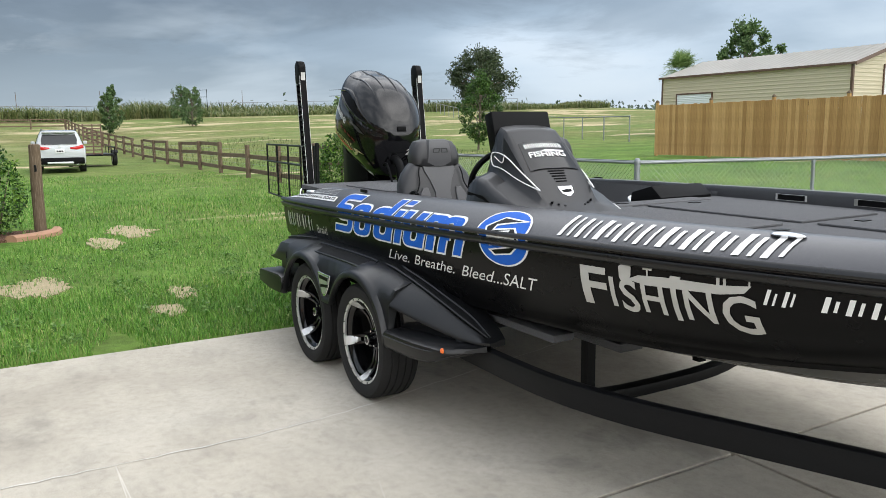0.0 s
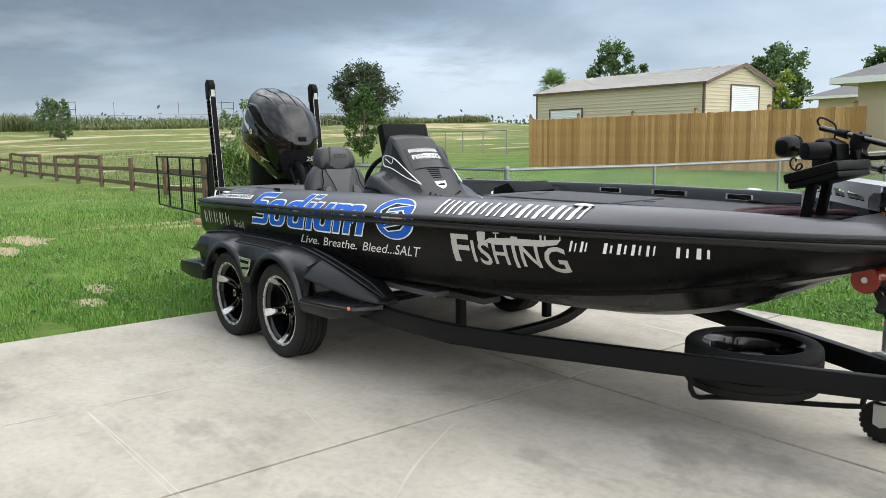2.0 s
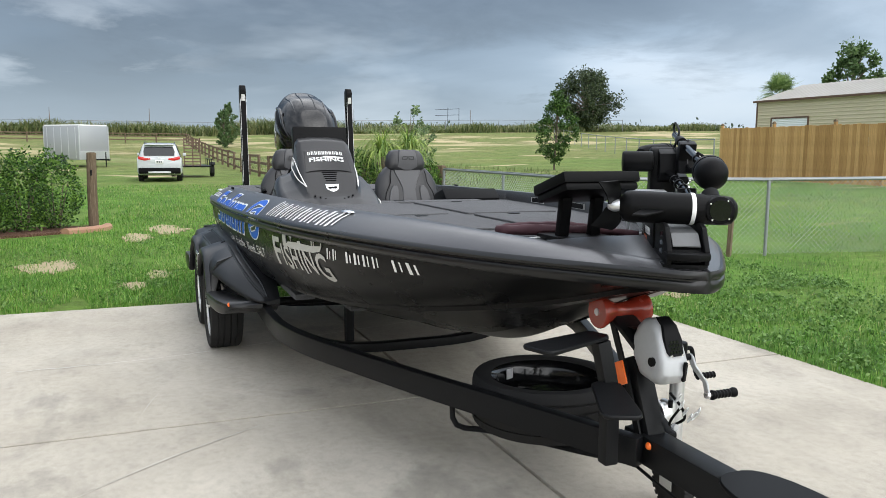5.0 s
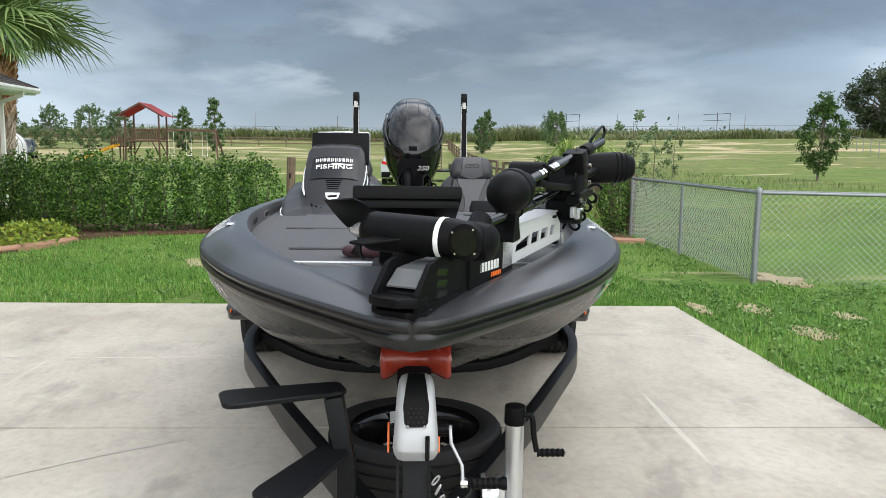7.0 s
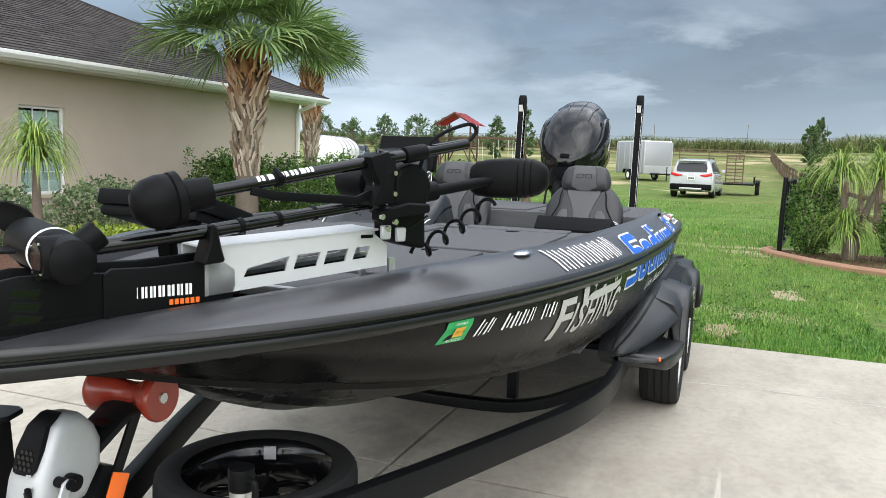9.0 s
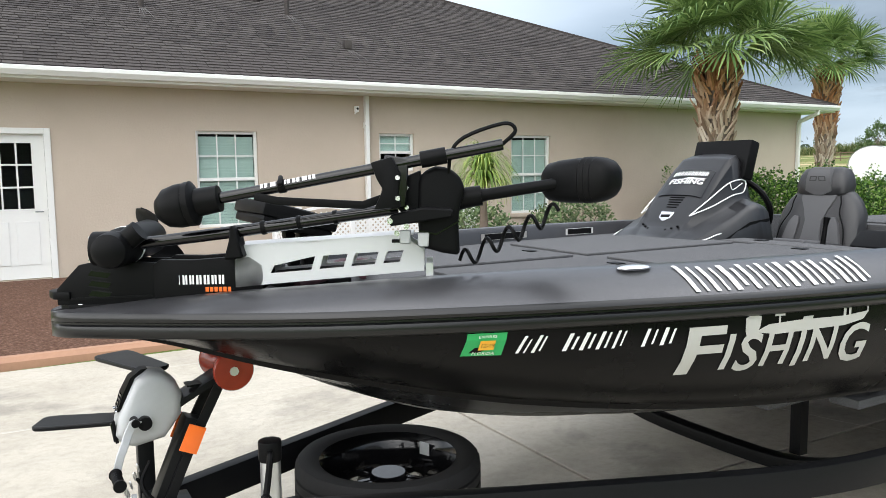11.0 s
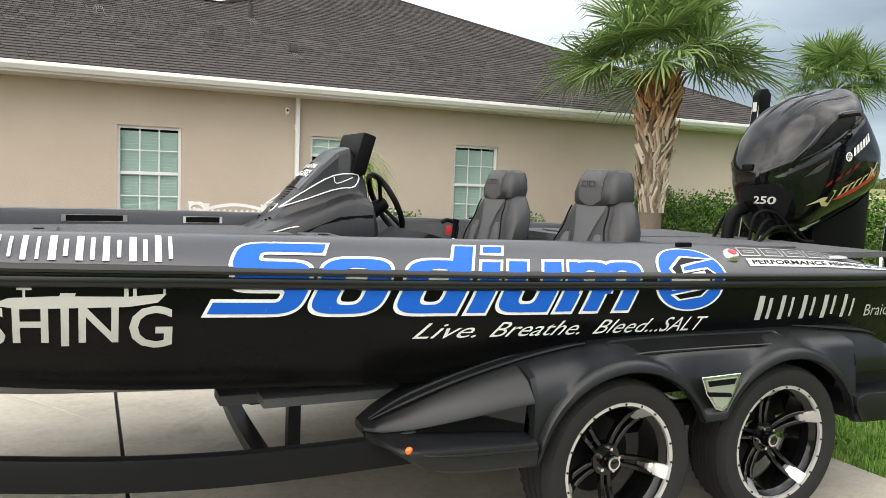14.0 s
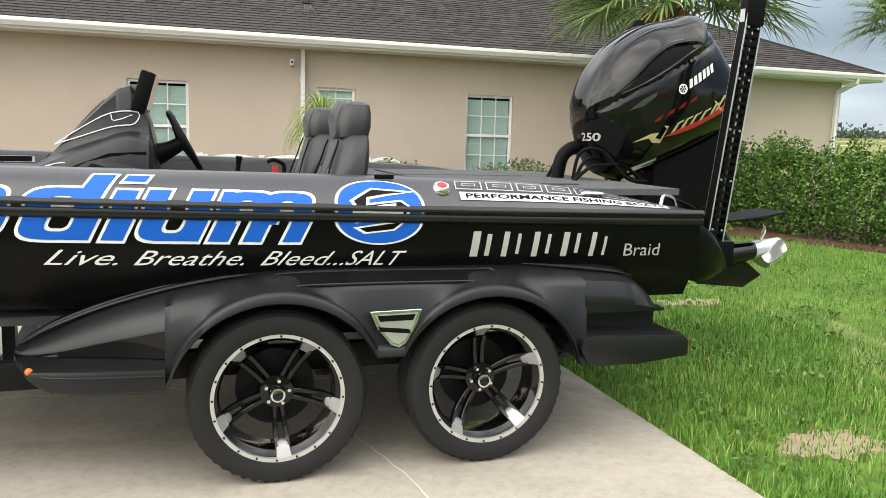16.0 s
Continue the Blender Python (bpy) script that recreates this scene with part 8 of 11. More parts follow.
rnd = random.Random(11)
verts, faces, near = [], [], 0
slope_m = Matrix(((1, 0, 0), (0, UP.y, N_ROOF.y), (0, UP.z, N_ROOF.z)))
courses = int(HALF * math.hypot(1, PITCH) / 0.145)
for c in range(courses):
    run = c * 0.145 / math.hypot(1, PITCH)      # plan distance up the slope
    xa = XA + run
    xb = XB - run if run > WD - 0.05 else HX1 + 0.4
    x = xa + 0.05 + rnd.random() * 0.15
    o = Vector((0, YF, EAVE_Z)) + UP * (c * 0.145) + N_ROOF * 0.004
    while x < xb - 0.2:
        w = rnd.choice((0.16, 0.22, 0.30))
        at = Vector((x + w / 2, o.y, o.z)) + N_ROOF * rnd.uniform(0, 0.004)
        if c < 8 and -3.3 < at.x < 3.6 and near < 290:
            near += 1
            t = new("shingle", tab_mesh(w))
            t.parent = house
            t.matrix_parent_inverse = BASES[house].inverted()
            t.matrix_basis = Matrix.Translation(at) @ slope_m.to_4x4()
        else:
            n = len(verts)
            for p in ((-w / 2, 0, 0.015), (w / 2, 0, 0.015), (w / 2, 0.155, 0.002), (-w / 2, 0.155, 0.002), (-w / 2, 0, 0.001), (w / 2, 0, 0.001)):
                verts.append(tuple(at + slope_m @ Vector(p)))
            faces += [(n, n + 1, n + 2, n + 3), (n + 5, n + 1, n, n + 4)]
        x += w + 0.010
sh = new("shingles", from_tris("shingles", verts, faces, SHINGLE))
sh.parent = house
sh.matrix_parent_inverse = BASES[house].inverted()
sh["kind"] = "stuff"
for a, b in (((XA, YF, EAVE_Z), PK), ((PK.x, PK.y, PK.z), (XB - WD + 0.05, WR_Y + 0.05, WR_Z))):
    part("ridge_cap", beam([Vector(a) + Vector((0, 0, 0.002)), Vector(b) + Vector((0, 0, 0.002))], 0.20, 0.05), SHINGLE, house, smooth=False)
part("ridge_cap", beam([(XB - WD, WR_Y, WR_Z + 0.01), (HX1 + 0.5, WR_Y, WR_Z + 0.01)], 0.18, 0.014), SHINGLE, house, smooth=False)
# roof vents with pale run-off streaks below
STREAK = grained("washed_shingle", (0.105, 0.100, 0.095), 0.9, scale=14, amount=0.6, bump=0.2)
for x, up, pipe in ((-1.2, 1.9, False), (-0.79, 4.17, True), (2.02, 3.75, True)):
    p = Vector((x, YF, EAVE_Z)) + UP * up
    if pipe:
        part("vent_pipe", cyl(p - Vector((0, 0, 0.05)), p + Vector((0, 0, 0.30)), 0.045, n=14), SHINGLE, house, "grey roof vent pipe")
    else:
        part("roof_vent", bevel(box(p.x - 0.07, p.x + 0.07, p.y - 0.08, p.y + 0.06, p.z, p.z + 0.16), 0.02, 2), SHINGLE, house, "small grey roof vent")
    for i in range(5):
        u0, u1, dx = 0.10 + 0.07 * rnd.random(), 0.45 + 0.45 * rnd.random(), -0.05 + 0.026 * i
        rr = [[p + Vector((dx * (1 + f) + q * (0.008 - 0.006 * f), 0, 0)) - UP * (u0 + (u1 - u0) * f) + N_ROOF * 0.021 for q in (-1, 1)] for f in (0, 0.5, 1.0)]
        part("run_off_streak", loft(rr, closed=False, cap=False), STREAK, house, smooth=False)
# eaves: soffit, fascia, gutter, downspouts
part("fascia", box(XA, HX1 + 0.5, EAVE_Y - 0.06, EAVE_Y - 0.03, 2.70, 2.85), TRIM, house, smooth=False)
part("fascia", box(XA, XA + 0.03, YB, EAVE_Y - 0.062, 2.70, 2.85), TRIM, house, smooth=False)
part("soffit", box(XA + 0.03, HX1 + 0.5, WY + 0.001, EAVE_Y - 0.062, 2.70, 2.72), TRIM, house, smooth=False)
part("soffit", box(XA + 0.03, HX0, YB, WY, 2.70, 2.72), TRIM, house, smooth=False)
gut = [(-0.03, 2.735), (0.045, 2.735), (0.060, 2.76), (0.085, 2.80), (0.085, 2.85), (0.075, 2.855), (0.072, 2.81), (0.05, 2.77), (-0.02, 2.75), (-0.03, 2.85)]
part("gutter", loft([[(x, EAVE_Y + y, z) for y, z in gut] for x in (XA - 0.02, HX1 + 0.5)], closed=True), TRIM, house, "white gutter", smooth=False)


def downspout(x):
    part("downspout", beam([(x, EAVE_Y, 2.74), (x, EAVE_Y - 0.02, 2.66), (x, WY + 0.09, 2.50), (x, WY + 0.06, 2.40), (x, WY + 0.06, 0.10)], 0.085, 0.065, up=(1, 0, 0), bev=0.006), TRIM, house, "white downspout", smooth=False)


part("downspout", beam([(-0.985, WY + 0.06, 2.72), (-0.985, WY + 0.06, 0.10)], 0.085, 0.065, up=(1, 0, 0), bev=0.006), TRIM, house, "white downspout", smooth=False)
downspout(-12.25)


k = Mat("window_glass", (0.82, 0.90, 0.88), 0.03, spec=0.8)
k.set("Transmission Weight", 1.0).set("IOR", 1.05)
GLASS = k.m
BLIND = grained("pale_blind", (0.50, 0.60, 0.56), 0.7, scale=30, amount=0.08, bump=0.05)
# near-black colour that paints the gloom of unlit rooms
ROOM_SHADE = grained("dark_room_backing", (0.035, 0.035, 0.037), 0.9, scale=10, amount=0.2)


def window(i, x0, x1, z0, z1, blind=True, cols=3):
    """A white double-hung window set into its opening, with muntins, glass and a lowered blind."""
    win = new("window")
    win.parent = house
    win.matrix_parent_inverse = BASES[house].inverted()
    y = WY - 0.05
    f = 0.045
    for a, b, c, d in ((x0, x0 + f, z0, z1), (x1 - f, x1, z0, z1), (x0 + f, x1 - f, z1 - f, z1), (x0 + f, x1 - f, z0, z0 + f), (x0 + f, x1 - f, (z0 + z1) / 2 - 0.025, (z0 + z1) / 2 + 0.025)):
        part("frame", box(a, b, y - 0.05, y, c, d, 0.004, 1), TRIM, win, smooth=False)
    for half, (c, d) in enumerate((((z0 + f), (z0 + z1) / 2 - 0.025), ((z0 + z1) / 2 + 0.025, z1 - f))):
        yy = y - 0.03 + 0.012 * (half == 0)
        for kx in range(1, cols):
            xx = x0 + f + (x1 - x0 - 2 * f) * kx / cols
            part("muntin", box(xx - 0.009, xx + 0.009, yy, yy + 0.012, c, d), TRIM, win, smooth=False)
        part("muntin", box(x0 + f, x1 - f, yy, yy + 0.011, (c + d) / 2 - 0.009, (c + d) / 2 + 0.009), TRIM, win, smooth=False)
        g = part("pane", box(x0 + f, x1 - f, yy - 0.010, yy - 0.006, c, d), GLASS, win, "greenish window pane", smooth=False)
        g.visible_shadow = False
    if blind:
        sl = bmesh.new()
        n = int((z1 - z0 - 0.1) / 0.05)
        for kx in range(n):
            zc = z0 + 0.06 + kx * 0.05
            add(sl, moved(box(x0 + f, x1 - f, -0.0265, 0.0265, -0.0015, 0.0015), pose(0, y - 0.075, zc, 64, 0, 0)))
        part("blind", sl, BLIND, win, "lowered pale green slat blind", smooth=False)
    else:
        part("blind", box(x0 + f, x1 - f, y - 0.080, y - 0.076, (z0 + z1) / 2 + 0.02, z1 - f), BLIND, win, "half-lowered pale blind", smooth=False)
        part("sill_clutter", bevel(box(x0 + 0.10, x0 + 0.20, y - 0.16, y - 0.09, z0 + 0.04, z0 + 0.20), 0.01, 1), RED, win)
        part("sill_clutter", bevel(box(x0 + 0.24, x0 + 0.30, y - 0.16, y - 0.09, z0 + 0.04, z0 + 0.24), 0.01, 1), WHITE, win)
        part("sill_clutter", bevel(box(x0 + 0.34, x0 + 0.46, y - 0.16, y - 0.09, z0 + 0.04, z0 + 0.17), 0.01, 1), RED, win)
    # thin dark sheet added behind the panes in place of a shaded room
    part("room_backing", box(x0 - 0.3, x1 + 0.3, y - 0.90, y - 0.88, z0 - 0.3, z1 + 0.2), ROOM_SHADE, win, smooth=False)
    part("sill", box(x0 - 0.04, x1 + 0.04, WY - 0.02, WY + 0.035, z0 - 0.07, z0 - 0.002, 0.006, 1), STUCCO, win, smooth=False)


for i, o in enumerate(OPEN[1:]):
    window(i, *o, blind=i != 1, cols=3 if i != 1 else 2)
# side door with a six-pane light
door = new("door")
door.parent = house
door.matrix_parent_inverse = BASES[house].inverted()
x0, x1, z0, z1 = OPEN[0]
for a, b, c, d in ((x0 - 0.06, x0 + 0.02, 0, z1 + 0.06), (x1 - 0.02, x1 + 0.06, 0, z1 + 0.06), (x0 + 0.02, x1 - 0.02, z1 - 0.02, z1 + 0.06)):
    part("frame", box(a, b, WY - 0.06, WY + 0.02, c, d, 0.004, 1), TRIM, door, smooth=False)
lx0, lx1, lz0, lz1 = x0 + 0.17, x1 - 0.17, 0.98, 1.90
part("leaf", pierced_wall(x0 + 0.022, x1 - 0.022, 0.03, z1 - 0.022, WY - 0.05, 0.045, [(lx0, lx1, lz0, lz1)]), TRIM, door, "white panelled door leaf", smooth=False)
for kx in range(4):
    xx = lx0 + (lx1 - lx0) * kx / 3
    part("muntin", box(xx - 0.012, xx + 0.012, WY - 0.085, WY - 0.046, lz0, lz1), TRIM, door, smooth=False)
for kx in range(4):
    zz = lz0 + (lz1 - lz0) * kx / 3
    part("muntin", box(lx0, lx1, WY - 0.084, WY - 0.045, zz - 0.012, zz + 0.012), TRIM, door, smooth=False)
g = part("pane", box(lx0, lx1, WY - 0.076, WY - 0.072, lz0, lz1), GLASS, door, "dark door glass", smooth=False)
g.visible_shadow = False
# the same dark sheet, painted as shade behind the door glass
part("room_backing", box(x0 - 0.3, x1 + 0.3, WY - 0.92, WY - 0.90, 0, 2.4), ROOM_SHADE, door, smooth=False)
for a, b in ((x0 + 0.14, x0 + 0.42), (x1 - 0.42, x1 - 0.14)):
    part("door_panel", box(a, b, WY - 0.052, WY - 0.040, 0.22, 0.82, 0.008, 2), TRIM, door, smooth=False)
part("handle", tube([(x0 + 0.09, WY - 0.05, 0.95), (x0 + 0.09, WY + 0.01, 0.95), (x0 + 0.18, WY + 0.012, 0.95)], 0.010, 8, 3), GALV, door)
# carriage lamp and camera
lamp = thing("wall_lantern", "black carriage wall lantern beside the door", "wall lamp", (5.14, WY, 1.68))
part("back_plate", box(5.10, 5.18, WY, WY + 0.02, 1.76, 1.90, 0.006), SATIN, lamp)
part("arm", tube([(5.14, WY + 0.02, 1.82), (5.14, WY + 0.09, 1.80), (5.14, WY + 0.13, 1.84)], 0.010, 8), SATIN, lamp)
part("lantern_glass", revolve([(0.035, -0.09), (0.055, 0.0), (0.062, 0.06)], 8, "z"), BLIND, lamp, m=Matrix.Translation((5.14, WY + 0.13, 1.90)))
for k8 in range(8):
    a = 2 * math.pi * k8 / 8
    part("bar", cyl((5.14 + 0.036 * math.cos(a), WY + 0.13 + 0.036 * math.sin(a), 1.81), (5.14 + 0.063 * math.cos(a), WY + 0.13 + 0.063 * math.sin(a), 1.96), 0.006, n=6), SATIN, lamp)
part("lantern_roof", revolve([(0.075, 0.06), (0.055, 0.10), (0.03, 0.12), (0.012, 0.15), (0.012, 0.18), (0.0, 0.19)], 10, "z"), SATIN, lamp, m=Matrix.Translation((5.14, WY + 0.13, 1.90)))
part("lantern_base", revolve([(0.0, -0.13), (0.012, -0.12), (0.036, -0.09), (0.0, -0.09)], 10, "z"), SATIN, lamp, m=Matrix.Translation((5.14, WY + 0.13, 1.90)))
cam_box = thing("security_camera", "small white security camera on the house wall", "security camera", (-0.80, WY, 2.42))
part("camera_body", bevel(box(-0.83, -0.77, WY + 0.03, WY + 0.12, 2.42, 2.52), 0.012, 2), WHITE, cam_box)
part("camera_lens", cyl((-0.80, WY + 0.119, 2.475), (-0.80, WY + 0.124, 2.475), 0.02, n=16), GLOSS, cam_box)
part("camera_bracket", tube([(-0.80, WY, 2.40), (-0.80, WY + 0.04, 2.41), (-0.80, WY + 0.06, 2.43)], 0.010, 8), WHITE, cam_box)

# white lattice panels by the wall
VINYLW = grained("white_vinyl_fence", (0.78, 0.78, 0.77), 0.45, scale=20, amount=0.04, bump=0.0)
LY = -8.35


def lattice(xa, xb, y0, y1, i):
    """One framed lattice panel with an arched top rail, from (xa, y0) to (xb, y1)."""
    lat = thing("lattice_panel", "white vinyl lattice fence panel with arched top", "fence panel", (xa, y0, 0), group="lattice fence")
    a, b = Vector((xa, y0, 0)), Vector((xb, y1, 0))
    d = (b - a).normalized()
    L = (b - a).length

    def at(u, z):
        return a + d * u + Vector((0, 0, z))
    top = [at(L * f, 0.86 + 0.07 * math.sin(math.pi * f)) for f in np.linspace(0, 1, 13)]
    part("top_rail", beam(top, 0.03, 0.045), VINYLW, lat, smooth=False)
    part("bottom_rail", beam([at(0, 0.40), at(L, 0.40)], 0.03, 0.05), VINYLW, lat, smooth=False)
    part("post", beam([at(0, 0), at(0, 0.92)], 0.07, 0.07, up=(1, 0, 0)), VINYLW, lat, smooth=False)
    part("post_cap", beam([at(0, 0.92), at(0, 0.94)], 0.085, 0.085, up=(1, 0, 0)), VINYLW, lat, smooth=False)
    sl = bmesh.new()
    for k2 in range(int((L + 0.5) / 0.085)):
        u = -0.5 + k2 * 0.085
        for sgn in (1, -1):
            p, q = (u, u + 0.5) if sgn > 0 else (u + 0.5, u)
            z0, z1 = 0.42, 0.92
            u0, u1 = p, q
            lo, hi = max(0.0, min(u0, u1)), min(L, max(u0, u1))
            if hi - lo < 0.03:
                continue

            def zz(uu):
                return z0 + (z1 - z0) * (uu - p) / (q - p)
            hmax = 0.85
            ea, eb = (lo, zz(lo)), (hi, zz(hi))
            if max(ea[1], eb[1]) > hmax:
                um = p + (q - p) * (hmax - z0) / (z1 - z0)
                if ea[1] > hmax:
                    ea = (um, hmax)
                else:
                    eb = (um, hmax)
            add(sl, beam([at(*ea) + Vector((0, 0.004 * sgn, 0)), at(*eb) + Vector((0, 0.004 * sgn, 0))], 0.006, 0.030))
    part("lattice", sl, VINYLW, lat, smooth=False)


for i, (xa, xb) in enumerate(((0.62, -0.22), (-0.22, -1.06), (-1.06, -1.90), (-1.90, -2.45))):
    lattice(xa, xb, LY, LY, i)
lattice(0.75, 0.62, LY - 0.75, LY, 4)

ws = thing("wall_light", "small white sensor box on the house wall", "sensor", (-0.95, WY + 0.05, 2.2))
part("box", box(-1.0, -0.94, WY + 0.01, WY + 0.09, 2.16, 2.26, 0.008), TRIM, ws)
part("lens", box(-0.99, -0.95, WY + 0.0905, WY + 0.095, 2.18, 2.24), GLOSS, ws, smooth=False)

# ---------- planting ----------


def leaf_cloud(points, size, rng, up=0.4, long=1.6):
    """Small leaf quads, bent along the middle, at points (n x 3 array)."""
    n = len(points)
    d = rng.normal(size=(n, 3)) * (1, 1, 0.8) + (0, 0, up)
    d /= np.linalg.norm(d, axis=1)[:, None]
    s = np.cross(d, rng.normal(size=(n, 3)))
    s /= np.linalg.norm(s, axis=1)[:, None] + 1e-9
    sz = size * rng.uniform(0.6, 1.3, n)[:, None]
    p = np.asarray(points)
    a, b, c, e = p - s * 0, p + d * sz * long * 0.5 + s * sz * 0.45, p + d * sz * long, p + d * sz * long * 0.5 - s * sz * 0.45
    v = np.stack([a, b, c, e], 1).reshape(-1, 3)
    f = np.arange(4 * n).reshape(n, 4)
    return v, f


def cloud_mesh(name, sets, mat):
    """One mesh from several (verts, faces) sets."""
    vs, fs, k = [], [], 0
    for v, f in sets:
        vs.append(np.asarray(v))
        fs += (np.asarray(f) + k).tolist()
        k += len(v)
    return from_tris(name, np.concatenate(vs).tolist(), fs, mat)


def hang(name, me, parent, label=""):
    ob = new(name, me)
    ob.parent = parent
    if parent in BASES:
        ob.matrix_parent_inverse = BASES[parent].inverted()
    if label:
        ob["label"] = label
    return ob


def blades(points, h, w, lean, rng, seg=2):
    """Grass blades: thin bent strips at points with heights h."""
    n = len(points)
    az = rng.uniform(0, 2 * math.pi, n)
    out = np.stack([np.cos(az), np.sin(az), 0 * az], 1)
    side = np.stack([-np.sin(az), np.cos(az), 0 * az], 1)
    hh = (h * rng.uniform(0.5, 1.35, n))[:, None]
    ln = (lean * rng.uniform(0.2, 1.4, n))[:, None] * hh
    p = np.asarray(points)
    up = np.array([0, 0, 1.0])
    a, b = p - side * w / 2, p + side * w / 2
    m = p + up * hh * 0.6 + out * ln * 0.35
    c, d = m + side * w * 0.4, m - side * w * 0.4
    e = p + up * hh * 0.95 + out * ln
    v = np.stack([a, b, c, d, e], 1).reshape(-1, 3)
    i = np.arange(n) * 5
    quads = np.stack([i, i + 1, i + 2, i + 3], 1).tolist()
    tris = np.stack([i + 3, i + 2, i + 4], 1).tolist()
    return v, quads + tris


rng = np.random.default_rng(5)


def lawn(name, boxes, h, w, label):
    vs, fs, k = [], [], 0
    for x0, x1, y0, y1, per in boxes:
        n = int((x1 - x0) * (y1 - y0) * per)
        p = np.stack([rng.uniform(x0, x1, n), rng.uniform(y0, y1, n), np.zeros(n)], 1)
        keep = []
        for q in p:
            if DRIVE["x0"] + 0.03 < q[0] < DRIVE["x1"] and DRIVE["y0"] < q[1] < DRIVE["y1"] - 0.03:
                continue
            bare = noise.noise((q[0] * 0.45 + 3, q[1] * 0.75, 1.7)) + 0.45 * noise.noise((q[0] * 1.7, q[1] * 2.1, 4))
            if bare > (0.62 if q[1] < DRIVE["y1"] else 0.22 + 0.35 * rng.uniform(0, 1)) or any(((q[0] - a) / rx) ** 2 + ((q[1] - b) / ry) ** 2 < 0.75 + 0.5 * bare - 1.1 * rng.uniform(0, 1) ** 2 for a, b, rx, ry in SAND):
                continue
            keep.append((q[0], q[1], rise(q[0], q[1]) - 0.015))
        if not keep:
            continue
        v, f = blades(np.array(keep), h * (1 if per > 300 else 1.25), w if per > 300 else w * 1.9, 0.6, rng)
        vs.append(v)
        fs += [[a + k for a in q] for q in f]
        k += len(v)
    ob = new(name, from_tris(name, np.concatenate(vs).tolist(), fs, GRASS))
    return tagged(ob, label, "grass", kind="stuff")


SAND = [(-4.19, -2.61, 0.55, 0.30), (-7.23, -1.6, 0.6, 0.22), (-8.38, -1.13, 0.8, 0.3), (-2.48, -1.68, 0.22, 0.14), (-0.19, 3.43, 0.26, 0.15), (-1.21, 3.36, 0.32, 0.14), (-3.0, 4.5, 0.42, 0.25), (-1.25, 2.82, 0.30, 0.08), (-0.89, 4.1, 0.22, 0.12), (-1.98, 1.36, 0.26, 0.15), (-3.2, -1.4, 0.3, 0.12), (-2.75, 1.55, 0.18, 0.12), (-4.35, 2.02, 0.4, 0.18)]
k = Mat("bare_sand", (0.46, 0.37, 0.24), 0.95, spec=0.15)
k.set("Base Color", k.mix(k.noise(14, 6, 0.7, world=True), (0.20, 0.17, 0.10), (0.50, 0.41, 0.27)))
k.bump(k.noise(40, 5, 0.7, world=True), 0.6, 0.02)
BARE = k.m
for a, b, rx, ry in SAND:
    ring = []
    for t in np.linspace(0, 2 * math.pi, 44, endpoint=False):
        k = 1 + 0.55 * noise.noise((math.cos(t) * 1.6 + a, math.sin(t) * 1.6 + b, 0)) + 0.40 * noise.noise((math.cos(t) * 5 + a, math.sin(t) * 5 + b, 3))
        ring.append((a + rx * k * math.cos(t), b + ry * k * math.sin(t)))
    solid("bare_patch", extrude_profile(ring, rise(a, b) - 0.06, rise(a, b) + 0.003, axis="z"), BARE, "bare sandy patch worn in the lawn", "bare ground", kind="structure", smooth=False)
lawn("grass", [(-3.6, DRIVE["x0"] + 0.02, -6.5, 2.7, 2600), (-7.4, -3.6, -6.8, 4.0, 900), (-14, -7.4, -2.6, 4.4, 260), (-2.6, 4.6, DRIVE["y1"] - 0.04, 4.3, 1700), (-2.6, 6.0, 4.3, 8.5, 330), (-26, -14, -6, 4.4, 110), (-14, 4, 8.5, 17.0, 70)], 0.060, 0.0050, "short uneven green lawn grass")

# broad-leaved weeds creeping through the lawn
LAWN_WEED = foliage("lawn_weed_leaf", (0.050, 0.115, 0.022), (0.095, 0.195, 0.040), (0.17, 0.28, 0.075), 0.55, 0.15)
centres = np.concatenate([np.stack([rng.uniform(-2.6, 4.2, 620), rng.uniform(2.72, 5.6, 620)], 1), np.stack([rng.uniform(-6.5, -1.4, 260), rng.uniform(-5.5, 4.0, 260)], 1)])
pts = []
for a, b in centres:
    m = rng.integers(14, 34)
    r_ = rng.uniform(0.04, 0.16)
    g = rng.normal(size=(m, 2)) * r_ * 0.6
    pts += [(a + u, b + w, rise(a, b) + rng.uniform(0.015, 0.05)) for u, w in g if b + w > DRIVE["y1"] + 0.02 or a + u < DRIVE["x0"] - 0.02]
tagged(new("lawn_weeds", cloud_mesh("lawn_weeds", [leaf_cloud(np.array(pts), 0.024, rng, 0.35, 1.3)], LAWN_WEED)), "creeping broad-leaved weeds in the lawn", "weeds", kind="stuff")

# mulch beds with earth-coloured kerbs
k = Mat("mulch", (0.12, 0.06, 0.04), 0.95, spec=0.15)
k.set("Base Color", k.ramp(k.voronoi(38, stretch=(1, 2.2, 1), world=True), [(0.0, (0.05, 0.025, 0.018)), (0.5, (0.13, 0.068, 0.045)), (1.0, (0.24, 0.15, 0.11))]))
k.bump(k.voronoi(38, stretch=(1, 2.2, 1), world=True), 0.9, 0.03)
MULCH = k.m
KERB = grained("terracotta_kerb", (0.34, 0.19, 0.12), 0.85, scale=30, amount=0.25, bump=0.2)


